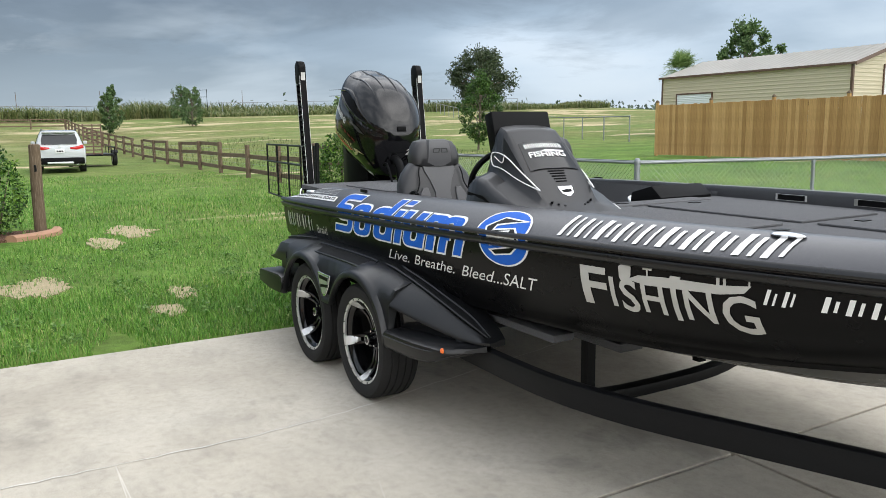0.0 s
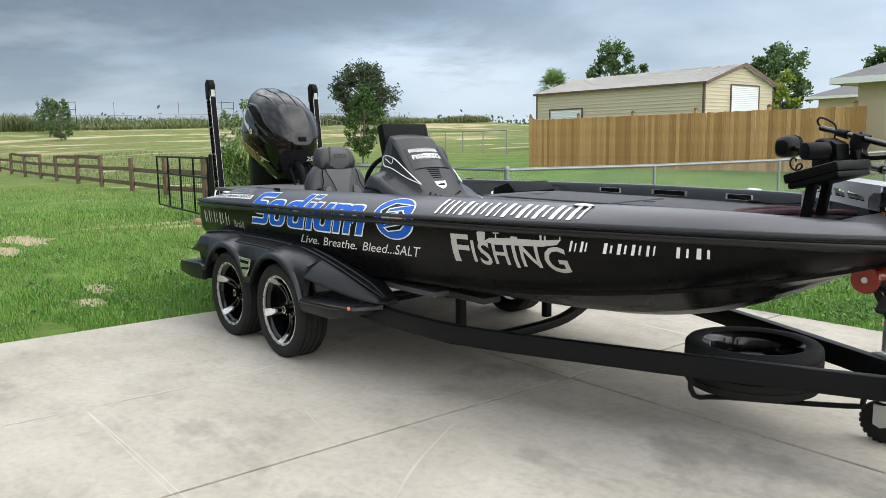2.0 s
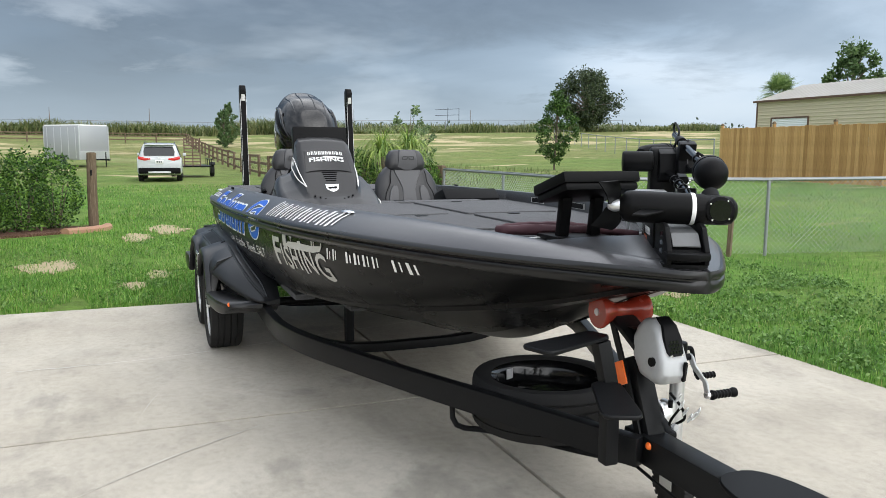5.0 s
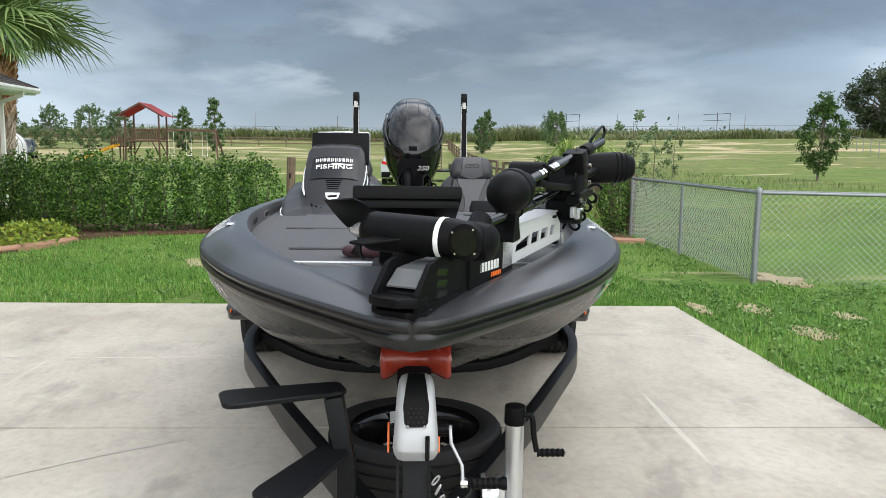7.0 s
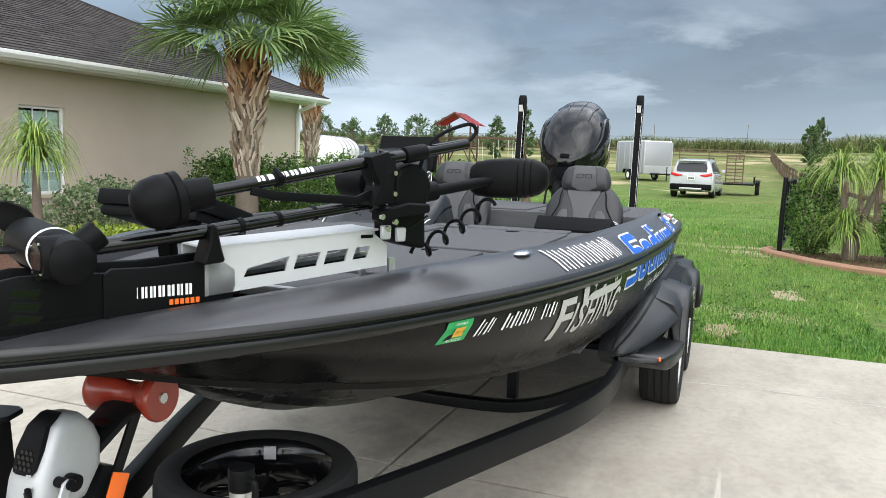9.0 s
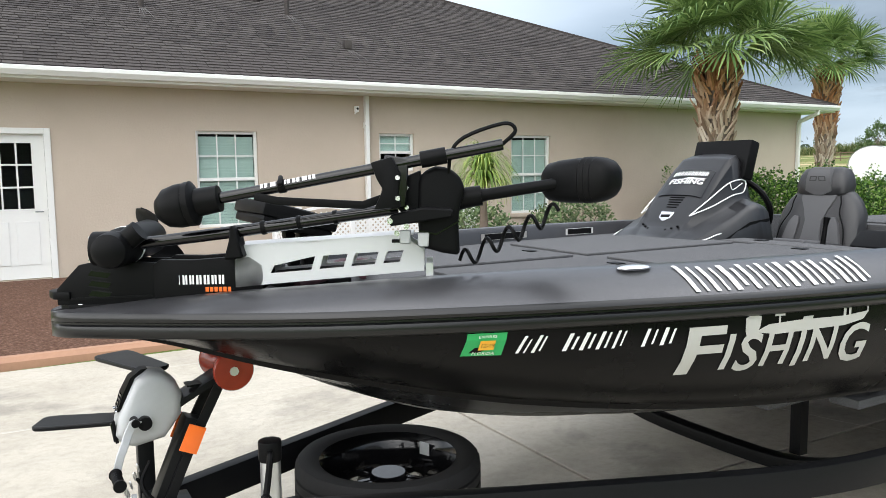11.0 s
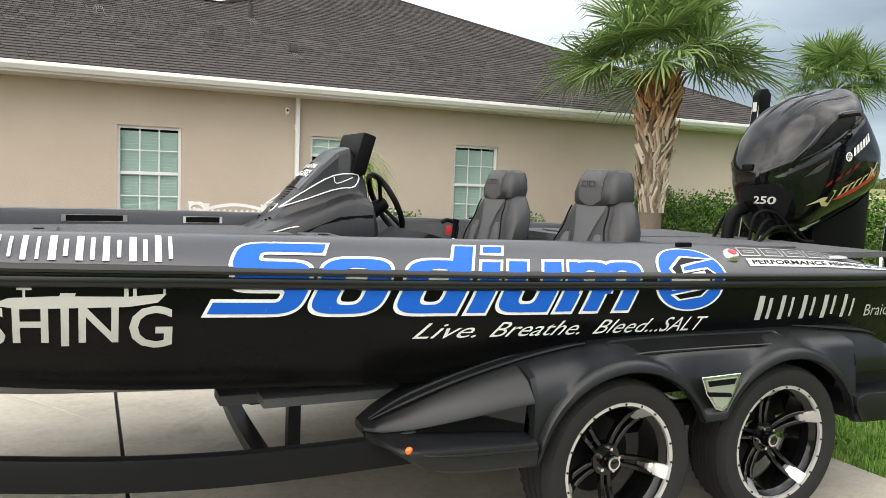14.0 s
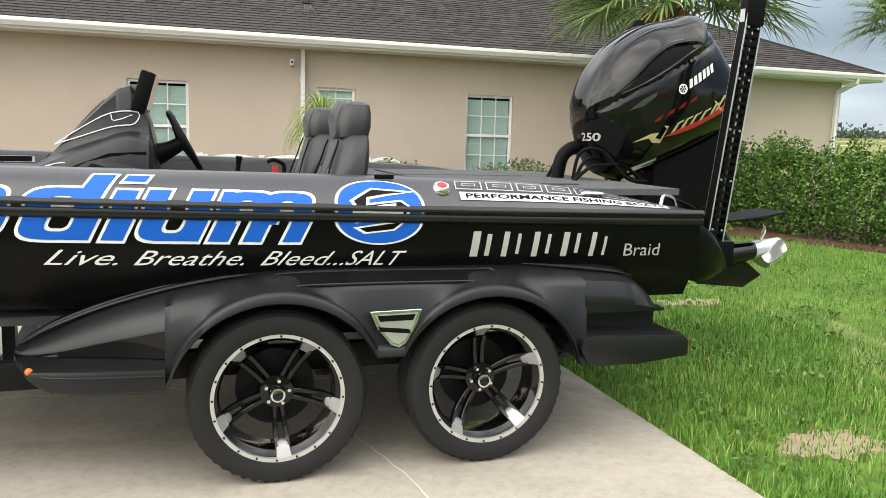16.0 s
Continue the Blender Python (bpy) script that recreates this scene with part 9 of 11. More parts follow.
def bed(outline, kerb, label):
    o = solid("mulch_bed", extrude_profile(outline, -0.05, 0.028, axis="z"), MULCH, label, "mulch bed", kind="structure", smooth=False)
    rr = []
    pts = smooth_path([(*p, 0) for p in kerb], 5)
    for i, p in enumerate(pts):
        d = (pts[min(i + 1, len(pts) - 1)] - pts[max(i - 1, 0)]).normalized()
        s = Vector((-d.y, d.x, 0))
        rr.append([p + s * a + Vector((0, 0, b)) for a, b in ((-0.075, -0.03), (-0.07, 0.05), (-0.035, 0.085), (0.035, 0.085), (0.07, 0.05), (0.075, -0.03))])
    part("kerb", loft(rr), KERB, o, "terracotta concrete kerb")


bed([(6, -4.25), (0.3, -4.25), (-1.25, -4.25), (-2.4, -5.5), (-3.4, -6.3), (-4.9, -5.6), (-6.4, -5.5), (-7.15, -4.9), (-7.6, -3.9), (-8.0, -3.1), (-8.4, -2.45), (-9.3, -2.2), (-8.6, -9.4), (6, -9.4)], [(6, -4.18), (0.3, -4.16), (-0.9, -4.12), (-1.45, -4.35), (-1.75, -5.0), (-2.4, -5.75), (-3.5, -6.2), (-4.6, -5.85), (-5.6, -5.45), (-6.3, -5.35)], "brown bark mulch bed along the house")
post_kerb = [Vector((-8.15, -2.75, 0)), Vector((-8.35, -2.4, 0)), Vector((-8.65, -2.16, 0)), Vector((-9.0, -2.10, 0))]
solid("kerb_end", loft([[p + Vector((a * 0.6, a, b)) for a, b in ((-0.075, -0.03), (-0.07, 0.05), (-0.035, 0.085), (0.035, 0.085), (0.07, 0.05), (0.075, -0.03))] for p in post_kerb]), KERB, "short terracotta concrete kerb round the gate post", "kerb", kind="structure")
bed([(-9.3, 2.05), (-8.75, 2.0), (-7.6, 2.65), (-6.9, 3.4), (-6.8, 3.95), (-9.3, 3.95)], [(-9.2, 2.0), (-8.75, 1.95), (-7.6, 2.6), (-6.9, 3.35), (-6.75, 3.95)], "brown bark mulch bed by the gate")


def shrub(name, pts, n, size, mat, label, category, group="", trunk=None):
    """A clipped or loose bush: leaf points inside ellipsoids (x, y, z, rx, ry, rz)."""
    b = thing(name, label, category, (pts[0][0], pts[0][1], rise(pts[0][0], pts[0][1])), group=group)
    sets = []
    tot = sum(p[3] * p[4] * p[5] for p in pts)
    for x, y, z, rx, ry, rz_ in pts:
        m = max(20, int(n * rx * ry * rz_ / tot))
        d = rng.normal(size=(m, 3))
        d /= np.linalg.norm(d, axis=1)[:, None]
        r = rng.uniform(0.55, 1.04, m)[:, None] ** 0.6
        q = np.array([x, y, z]) + d * r * (rx, ry, rz_)
        lump = 1 + 0.14 * np.sin(d[:, :1] * 9 + x * 3) * np.cos(d[:, 1:2] * 8 + y * 5)
        q = np.array([x, y, z]) + (q - np.array([x, y, z])) * lump
        q[:, 2] = np.maximum(q[:, 2], rise(x, y) + 0.03)
        sets.append(leaf_cloud(q, size, rng))
    hang("crown", cloud_mesh("crown", sets, mat), b)
    st = bmesh.new()
    x, y, z, rx, ry, rz_ = pts[0]
    for i in range(5):
        a = 2 * math.pi * i / 5
        add(st, tube([(x + 0.05 * math.cos(a), y + 0.05 * math.sin(a), rise(x, y) - 0.02), (x + rx * 0.3 * math.cos(a), y + ry * 0.3 * math.sin(a), z * 0.6), (x + rx * 0.6 * math.cos(a), y + ry * 0.6 * math.sin(a), z + rz_ * 0.5)], [0.02, 0.014, 0.005], 6, 3))
    part("woody_base", st, BARK, b)
    return b


# the long clipped hedge: separate bushes grown into one line
front = smooth_path([(-8.95, -2.95, 0), (-8.3, -3.9, 0), (-7.85, -4.9, 0), (-7.75, -5.9, 0), (-7.75, -6.9, 0), (-7.8, -7.9, 0), (-7.9, -8.8, 0)], 2)
r2 = random.Random(3)
for i, p in enumerate(front):
    h = 0.62 + r2.uniform(-0.05, 0.07) + (0.06 if i in (0, 4) else 0)
    sub = [(p.x, p.y, h * 0.98, 0.55, 0.48, h)]
    for _ in range(5):
        sub.append((p.x + r2.uniform(-0.3, 0.4), p.y + r2.uniform(-0.35, 0.35), h * 1.75 + r2.uniform(-0.05, 0.14), 0.13, 0.13, 0.22))
    shrub("hedge_bush", sub, 3800, 0.036, HEDGE, "dense green clipped hedge bush", "hedge", "hedge by the field")
shrub("hedge_bush", [(-8.95, 2.62, 0.70, 0.38, 0.42, 0.74)], 5200, 0.034, HEDGE, "dense green clipped hedge bush beside the gate post", "hedge", "bushes by the gate")
shrub("hedge_bush", [(-8.3, 3.85, 0.58, 0.36, 0.36, 0.60)], 3600, 0.034, HEDGE, "dense green clipped hedge bush beside the gate post", "hedge", "bushes by the gate")
SAGE = foliage("sage_leaf", (0.06, 0.10, 0.045), (0.13, 0.19, 0.085), (0.24, 0.31, 0.15))
shrub("rosemary_bush", [(-4.6, -8.4, 0.45, 0.75, 0.6, 0.50), (-3.9, -8.2, 0.40, 0.5, 0.5, 0.45)], 3200, 0.045, SAGE, "loose feathery grey-green shrub by the house wall", "shrub")
shrub("rosemary_bush", [(-2.2, -7.9, 0.42, 0.6, 0.55, 0.50)], 2600, 0.045, SAGE, "loose feathery grey-green shrub by the house wall", "shrub")
YELLOW = foliage("yellow_groundcover", (0.10, 0.17, 0.02), (0.21, 0.30, 0.035), (0.38, 0.42, 0.06))
shrub("groundcover", [(-4.6, -6.9, 0.12, 1.3, 0.7, 0.22), (-6.0, -5.9, 0.12, 1.0, 0.6, 0.20), (-3.2, -7.2, 0.12, 0.8, 0.5, 0.20)], 4200, 0.05, YELLOW, "low yellow-green groundcover in the mulch", "groundcover")


def strands(x, y, z, n, length, width, droop, rng, spread=1.0, start=0.02, rise_=0.5):
    """Long arching strap leaves from one point."""
    vs, fs = [], []
    for i in range(n):
        az = rng.uniform(0, 2 * math.pi)
        el = rng.uniform(0.45, 1.5)
        L = length * rng.uniform(0.65, 1.15)
        o = np.array([math.cos(az), math.sin(az), 0.0])
        s = np.array([-math.sin(az), math.cos(az), 0.0])
        p = np.array([x, y, z]) + o * start
        v = math.cos(el) * o * spread + np.array([0, 0, math.sin(el) * rise_ * 2])
        k0 = len(vs)
        seg = 7
        for j in range(seg + 1):
            f = j / seg
            w = width * (1 - f) ** 0.6 * 0.5 + 0.0008
            vs += [p - s * w, p + s * w]
            p = p + v * (L / seg)
            v = v + np.array([0, 0, -droop * (0.35 + f)]) / seg * 2
            v = v / max(1e-6, np.linalg.norm(v))
        for j in range(seg):
            a = k0 + 2 * j
            fs.append((a, a + 1, a + 3, a + 2))
    return vs, fs


def ponytail(x, y, heads, label, length=0.75, n=190, spread=1.0):
    b = thing("ponytail_palm", label, "ponytail palm", (x, y, 0))
    sets = []
    st = bmesh.new()
    for hx, hy, hz in heads:
        sets.append(strands(x + hx, y + hy, hz, n, length, 0.020, 2.9, rng, spread))
        add(st, tube([(x, y, 0), (x + hx * 0.4, y + hy * 0.4, hz * 0.5), (x + hx, y + hy, hz)], [0.11, 0.06, 0.03], 10, 5))
    hang("leaves", cloud_mesh("leaves", [(np.array(v), f) for v, f in sets], PONY_LEAF), b, "long arching yellow-green strap leaves")
    part("trunk", st, BARK, b)


ponytail(-0.72, -5.45, [(0, 0, 1.24)], "ponytail palm with drooping yellow-green leaves by the house", 0.72, 420, 0.42)
ponytail(-8.45, 3.15, [(0.05, -0.24, 1.30), (-0.1, 0.36, 1.34), (0.1, -0.12, 0.40)], "many-headed ponytail palm beside the gate", 0.82, 300, 0.75)


def sabal(x, y, h, r, label, fronds=34, size=1.25, boots=True):
    """A cabbage palm: crosshatched boots on the trunk, fan fronds in a round head."""
    z0 = rise(x, y)
    p = thing("palm_tree", label, "palm tree", (x, y, z0), group="palms")
    part("trunk", tube([(x, y, z0 - 0.05), (x + 0.02, y, z0 + h * 0.3), (x - 0.02, y + 0.02, z0 + h * 0.65), (x, y, z0 + h)], [r * 1.05, r * 0.92, r * 1.1, r * 1.0], 18, 6), BARK, p, "grey fibrous trunk")
    if boots:
        sets_v, sets_f = [], []
        rows = int(h * 0.66 / 0.066)
        for j in range(rows):
            f = j / (rows - 1)
            z = z0 + h * 0.30 + j * 0.066
            rad = r * float(np.interp(f, (0, 0.25, 0.6, 0.88, 1.0), (0.90, 0.98, 1.22, 1.42, 1.15)))
            for i in range(11):
                a = 2 * math.pi * (i + 0.5 * (j % 2)) / 11 + rng.uniform(-0.12, 0.12)
                o, s = np.array([math.cos(a), math.sin(a), 0]), np.array([-math.sin(a), math.cos(a), 0])
                b0 = np.array([x, y, z]) + o * rad
                w, L = 0.042 * rng.uniform(0.7, 1.25), 0.30 * rng.uniform(0.6, 1.2)
                out = (0.035 + 0.075 * f) * rng.uniform(0.3, 1.6)
                s = s + o * rng.uniform(-0.5, 0.5)
                tw = s * rng.choice((-1, 1)) * rng.uniform(0.02, 0.12)
                q = [b0 - s * w, b0 + s * w, b0 + tw + s * w * 0.45 + o * out + np.array([0, 0, L]), b0 + tw - s * w * 0.45 + o * out + np.array([0, 0, L * 0.9]), b0 + o * 0.026, b0 + tw + o * (out + 0.016) + np.array([0, 0, L * 0.86])]
                k0 = len(sets_v)
                sets_v += q
                sets_f += [(k0, k0 + 4, k0 + 5, k0 + 3), (k0 + 4, k0 + 1, k0 + 2, k0 + 5), (k0 + 3, k0 + 5, k0 + 2)]
        hang("leaf_boot_cover", from_tris("leaf_boot_cover", [tuple(v) for v in sets_v], sets_f, PALM_BARK), p, "crosshatched brown leaf boots")
    vs, fs = [], []
    down = np.array([0, 0, -1.0])
    for i in range(fronds):
        az = 2.399 * i + rng.uniform(-0.2, 0.2)
        el = math.radians(84 - 82 * (i / fronds) ** 0.9 + rng.uniform(-7, 7))
        d = np.array([math.cos(az) * math.cos(el), math.sin(az) * math.cos(el), math.sin(el)])
        s = np.array([-math.sin(az), math.cos(az), 0.0])
        stem = size * rng.uniform(0.42, 0.66)
        base = np.array([x, y, z0 + h - 0.05]) + d * 0.05
        # the stalk arches over, so that the fan hangs from its end
        mid_ = base + d * stem * 0.55
        d2 = d + down * (0.06 + 0.16 * math.cos(el))
        d2 /= np.linalg.norm(d2)
        hub = mid_ + d2 * stem * 0.45
        k0 = len(vs)
        vs += [base - s * 0.020, base + s * 0.020, mid_ + s * 0.013, mid_ - s * 0.013, hub + s * 0.009, hub - s * 0.009]
        fs += [(k0, k0 + 1, k0 + 2, k0 + 3), (k0 + 3, k0 + 2, k0 + 4, k0 + 5)]
        d3 = d2 + down * (0.10 + 0.22 * math.cos(el))
        d3 /= np.linalg.norm(d3)
        n_ = np.cross(d3, s)
        roll = rng.uniform(-0.5, 0.5)
        s3 = s * math.cos(roll) + n_ * math.sin(roll)
        n3 = np.cross(d3, s3)
        segs = 42
        for j in range(segs):
            u = j / (segs - 1) - 0.5
            a = u * math.radians(285)
            L = size * 0.60 * (0.74 + 0.26 * math.cos(a * 0.75)) * rng.uniform(0.86, 1.10)
            v = d3 * math.cos(a) + s3 * math.sin(a) + n3 * (0.30 * abs(math.sin(a)))      # folded along the midrib
            v /= np.linalg.norm(v)
            w = np.cross(v, n3)
            w /= np.linalg.norm(w) + 1e-9
            lift = n3 * (0.008 if j % 2 else -0.008)
            mid = hub + v * L * 0.52 + lift + down * 0.03 * size
            far_ = hub + v * L * 0.80 + down * 0.085 * size * rng.uniform(0.6, 1.3)
            tip = hub + v * L * 0.98 + down * 0.15 * size * rng.uniform(0.3, 1.6)
            k0 = len(vs)
            vs += [hub - w * 0.004, hub + w * 0.004, mid + w * 0.022, mid - w * 0.022, far_ + w * 0.012, far_ - w * 0.012, tip]
            fs += [(k0, k0 + 1, k0 + 2, k0 + 3), (k0 + 3, k0 + 2, k0 + 4, k0 + 5), (k0 + 5, k0 + 4, k0 + 6)]
    hang("crown", from_tris("crown", [tuple(v) for v in vs], fs, PALM_LEAF), p, "round head of green fan fronds")
    return p


sabal(-6.33, -6.80, 3.36, 0.205, "cabbage palm with crosshatched brown trunk beside the house", 44, 1.80)
sabal(-16.2, -11.4, 4.3, 0.21, "cabbage palm behind the house corner", 40, 1.6)


def tree(x, y, h, crown, n, size, mat, label, name="tree", trunk_r=0.08, spread=0.5, crown_low=0.25, seed=0, lumps=9, peak=0.55):
    """Tapered trunk, forking limbs and a crown of leafy twigs with gaps and an uneven outline."""
    q = random.Random(seed)
    g_ = np.random.default_rng(seed + 100)
    z0 = rise(x, y)
    t = thing(name, label, "tree", (x, y, z0), group="")
    wood = bmesh.new()
    lean = (q.uniform(-0.04, 0.04) * h, q.uniform(-0.04, 0.04) * h)
    add(wood, tube([(x, y, z0 - 0.1), (x + lean[0] * 0.4, y + lean[1] * 0.4, z0 + h * 0.4), (x + lean[0], y + lean[1], z0 + h * 0.88)], [trunk_r, trunk_r * 0.7, trunk_r * 0.12], 8, 4))
    half = crown * spread
    pts = []
    for i in range(lumps):
        a = 2.399 * i + q.uniform(-0.5, 0.5)
        f = (i + 0.5) / lumps
        body = math.sin(math.pi * f ** (math.log(0.5) / math.log(peak))) ** 0.6      # widest at the peak height
        rad = half * body * (0.45 + 0.5 * q.random() ** 0.6)
        zc = z0 + h * (crown_low + (0.95 - crown_low) * f)
        c = np.array([x + lean[0] * f + rad * math.cos(a), y + lean[1] * f + rad * math.sin(a), zc])
        root = np.array([x + lean[0] * f * 0.6, y + lean[1] * f * 0.6, z0 + h * max(0.10, (crown_low + (0.95 - crown_low) * f) * 0.72)])
        add(wood, tube([tuple(root), tuple((root + c) / 2 + (0, 0, 0.03 * h)), tuple(c)], [trunk_r * 0.42, trunk_r * 0.26, trunk_r * 0.08], 5, 3))
        rr = half * q.uniform(0.30, 0.52)
        m = n // lumps
        twigs = max(6, m // 22)
        out = c - np.array([x, y, z0 + h * 0.45])
        out = out / (np.linalg.norm(out) + 1e-6)
        d = g_.normal(size=(twigs, 3)) + out * 0.5 + (0, 0, 0.35)
        d /= np.linalg.norm(d, axis=1)[:, None]
        L = rr * g_.uniform(0.45, 1.25, twigs)
        which = g_.integers(0, twigs, m)
        along = g_.uniform(0.15, 1.0, m) ** 0.7
        pts.append(c + d[which] * (L[which] * along)[:, None] + g_.normal(size=(m, 3)) * rr * 0.10)
    part("trunk", wood, BARK, t)
    hang("crown", cloud_mesh("crown", [leaf_cloud(np.concatenate(pts), size, g_)], mat), t)
    return t


tree(-30.0, 19.3, 3.9, 1.9, 8000, 0.075, LEAF, "young leafy tree on the lawn", trunk_r=0.06, crown_low=0.14, seed=2, lumps=26, peak=0.45)
tree(-110, 71.5, 9.4, 11.0, 21000, 0.24, LEAF_DARK, "broad dark oak in the field", trunk_r=0.45, crown_low=0.12, seed=3, lumps=36, spread=0.46, peak=0.55)
tree(-18.0, 7.0, 2.9, 1.3, 900, 0.07, SAGE, "thin spindly shrub in the field", "sapling", 0.03, crown_low=0.1, seed=4)
tree(-24.0, 9.5, 2.6, 1.2, 700, 0.07, SAGE, "thin spindly shrub in the field", "sapling", 0.03, crown_low=0.1, seed=14)
tree(-37.0, 14.7, 2.6, 1.2, 700, 0.08, SAGE, "thin spindly shrub in the field", "sapling", 0.03, crown_low=0.1, seed=5)
tree(-39.5, 51.5, 8.7, 4.4, 7500, 0.19, HAZY_LEAF, "leafy tree behind the shed", trunk_r=0.2, seed=6, lumps=26)
tree(-41.0, 58.0, 7.4, 2.6, 2600, 0.18, HAZY_LEAF, "leafy tree behind the shed", trunk_r=0.15, seed=16)
tree(-32.0, 67.0, 8.2, 5.4, 8500, 0.21, HAZY_LEAF, "leafy tree behind the shed", trunk_r=0.25, seed=7, lumps=26)
tree(-22.0, 66.0, 7.2, 5.0, 7500, 0.21, HAZY_LEAF, "leafy tree behind the shed", trunk_r=0.25, seed=8, lumps=26)
tree(-25.5, 55.0, 5.2, 2.6, 1600, 0.2, YELLOW, "yellow-green tree behind the shed", trunk_r=0.15, seed=9)
sabal(-37.6, 42.5, 4.6, 0.22, "cabbage palm beside the metal shed", 26, 1.7, boots=False)
for i, (dx_, dy_, d, h, c) in enumerate(((-.994, .096, 95, 5.2, 1.9), (-.982, .185, 95, 4.6, 2.6), (-.968, -.246, 88, 6.2, 2.0), (-.958, -.284, 88, 4.9, 1.8), (-.907, -.421, 95, 4.8, 3.2), (-.923, -.383, 95, 5.0, 3.6), (-.935, -.352, 98, 4.3, 3.0), (-.889, -.458, 95, 4.2, 3.4), (-.995, .09, 88, 4.4, 1.6), (-.983, .179, 110, 4.5, 3.4), (-.87, -.49, 95, 5.0, 3.5))):
    tree(5 + dx_ * d, dy_ * d, h * 0.92, c * 1.35, 4200, 0.13, HAZY_LEAF, "small bushy tree on the field's edge", "field_tree", 0.08, crown_low=0.05, seed=20 + i, lumps=30, spread=0.40, peak=0.36)

# rank weeds along the back of the field, and woods on the horizon
WEED = foliage("weed", (0.060, 0.090, 0.028), (0.125, 0.160, 0.055), (0.24, 0.24, 0.11))
n = 80000
yy = rng.uniform(-95, 100, n)
xx = -108 - rng.uniform(0, 1, n) ** 1.6 * 55
pts = np.stack([xx, yy, [rise(a, b) - 0.05 for a, b in zip(xx, yy)]], 1)
hh = 1.15 + 1.5 * np.array([noise.noise((a * 0.05, b * 0.09, 3)) for a, b in zip(xx, yy)])
v, f = blades(pts, np.maximum(0.6, hh), 0.15, 0.9, rng)
tagged(new("weeds", from_tris("weeds", v.tolist(), f, WEED)), "tall rank weeds along the field edge", "weeds", kind="stuff")
n = 5000
xx, yy = rng.uniform(-62, -20, n), rng.uniform(5.2, 18, n)
pts = np.stack([xx, yy, [rise(a, b) - 0.02 for a, b in zip(xx, yy)]], 1)
v, f = blades(pts, 0.22, 0.022, 0.7, rng)
tagged(new("field_grass", from_tris("field_grass", v.tolist(), f, WEED)), "sparse dry field grass", "grass", kind="stuff")
# greyed greens: the haze over the far woods is painted into them
HAZY_WOODS = foliage("far_woods", (0.050, 0.075, 0.055), (0.075, 0.105, 0.070), (0.10, 0.135, 0.085))
sets = []
for i in range(170):
    a = math.pi + (i / 169 - 0.5) * 2.6 + r2.uniform(-0.01, 0.01)
    d = 420 + r2.uniform(-30, 40)
    hgt = r2.uniform(3.0, 6.5) + (3.0 if a < math.pi - 0.25 else 0)
    c = np.array([d * math.cos(a), d * math.sin(a), 4.6])
    g = rng.normal(size=(230, 3)) * (5, 6, 0.34 * hgt) + (0, 0, hgt * 0.4)
    sets.append(leaf_cloud(c + g, 1.5, rng))
tagged(new("far_woods", cloud_mesh("far_woods", sets, HAZY_WOODS)), "low dark woods on the horizon", "woods", kind="stuff")

# ---------- fences and gate ----------


def rough_post(x, y, h, w, owner, lean=0.0, name="post", mat=None):
    z = rise(x, y)
    return part(name, bevel(beam([(x, y, z - 0.15), (x + lean, y + lean * 0.5, z + h)], w, w), w * 0.12, 1, 40), mat or TIMBER, owner, smooth=False)


for x, y, h, r, lab, mat in ((-8.89, -2.33, 1.36, 0.085, "weathered round timber gate post", TIMBER), (-8.78, 2.13, 1.30, 0.040, "slim black steel gate post", STEEL)):
    g = thing("gate_post", lab, "post", (x, y, 0), group="gate posts")
    part("shaft", tube([(x, y, -0.2), (x + 0.01, y, h * 0.5), (x, y + 0.015, h - 0.01)], [r * 1.05, r, r * 0.97], 12, 5), mat, g, smooth=True)
    part("cap", revolve([(0.0, 0.012), (r * 0.7, 0.008), (r * 0.96, -0.01)], 12, "z"), mat, g, m=Matrix.Translation((x, y + 0.015, h - 0.012)))
    part("hinge", cyl((x + r, y, 0.95), (x + r, y, 1.05), 0.018), STEEL, g)

fg = thing("farm_gate", "open black metal farm gate with wire infill", "gate", (-8.98, 2.16, 0))
ga, gb = Vector((-8.98, 2.16, 0)), Vector((-12.95, 2.55, 0))
for z in (0.12, 0.85, 1.22):
    part("rail", tube([ga + Vector((0, 0, z)), gb + Vector((0, 0, z))], 0.021, 8, 2, bow=False), STEEL, fg)
for f in (0.0, 0.25, 0.5, 0.75, 1.0):
    p = ga.lerp(gb, f)
    part("upright", tube([p + Vector((0, 0, 0.10)), p + Vector((0, 0, 1.24))], 0.020, 8, 2, bow=False), STEEL, fg)
for i in range(26):
    p = ga.lerp(gb, (i + 0.5) / 26)
    part("wire", tube([p + Vector((0, 0, 0.12)), p + Vector((0, 0, 0.85))], 0.0028, 3, 1, bow=False), STEEL, fg, smooth=False)
for i in range(1, 7):
    part("wire", tube([ga + Vector((0, 0, 0.12 + 0.104 * i)), gb + Vector((0, 0, 0.12 + 0.104 * i))], 0.0028, 3, 1, bow=False), STEEL, fg, smooth=False)


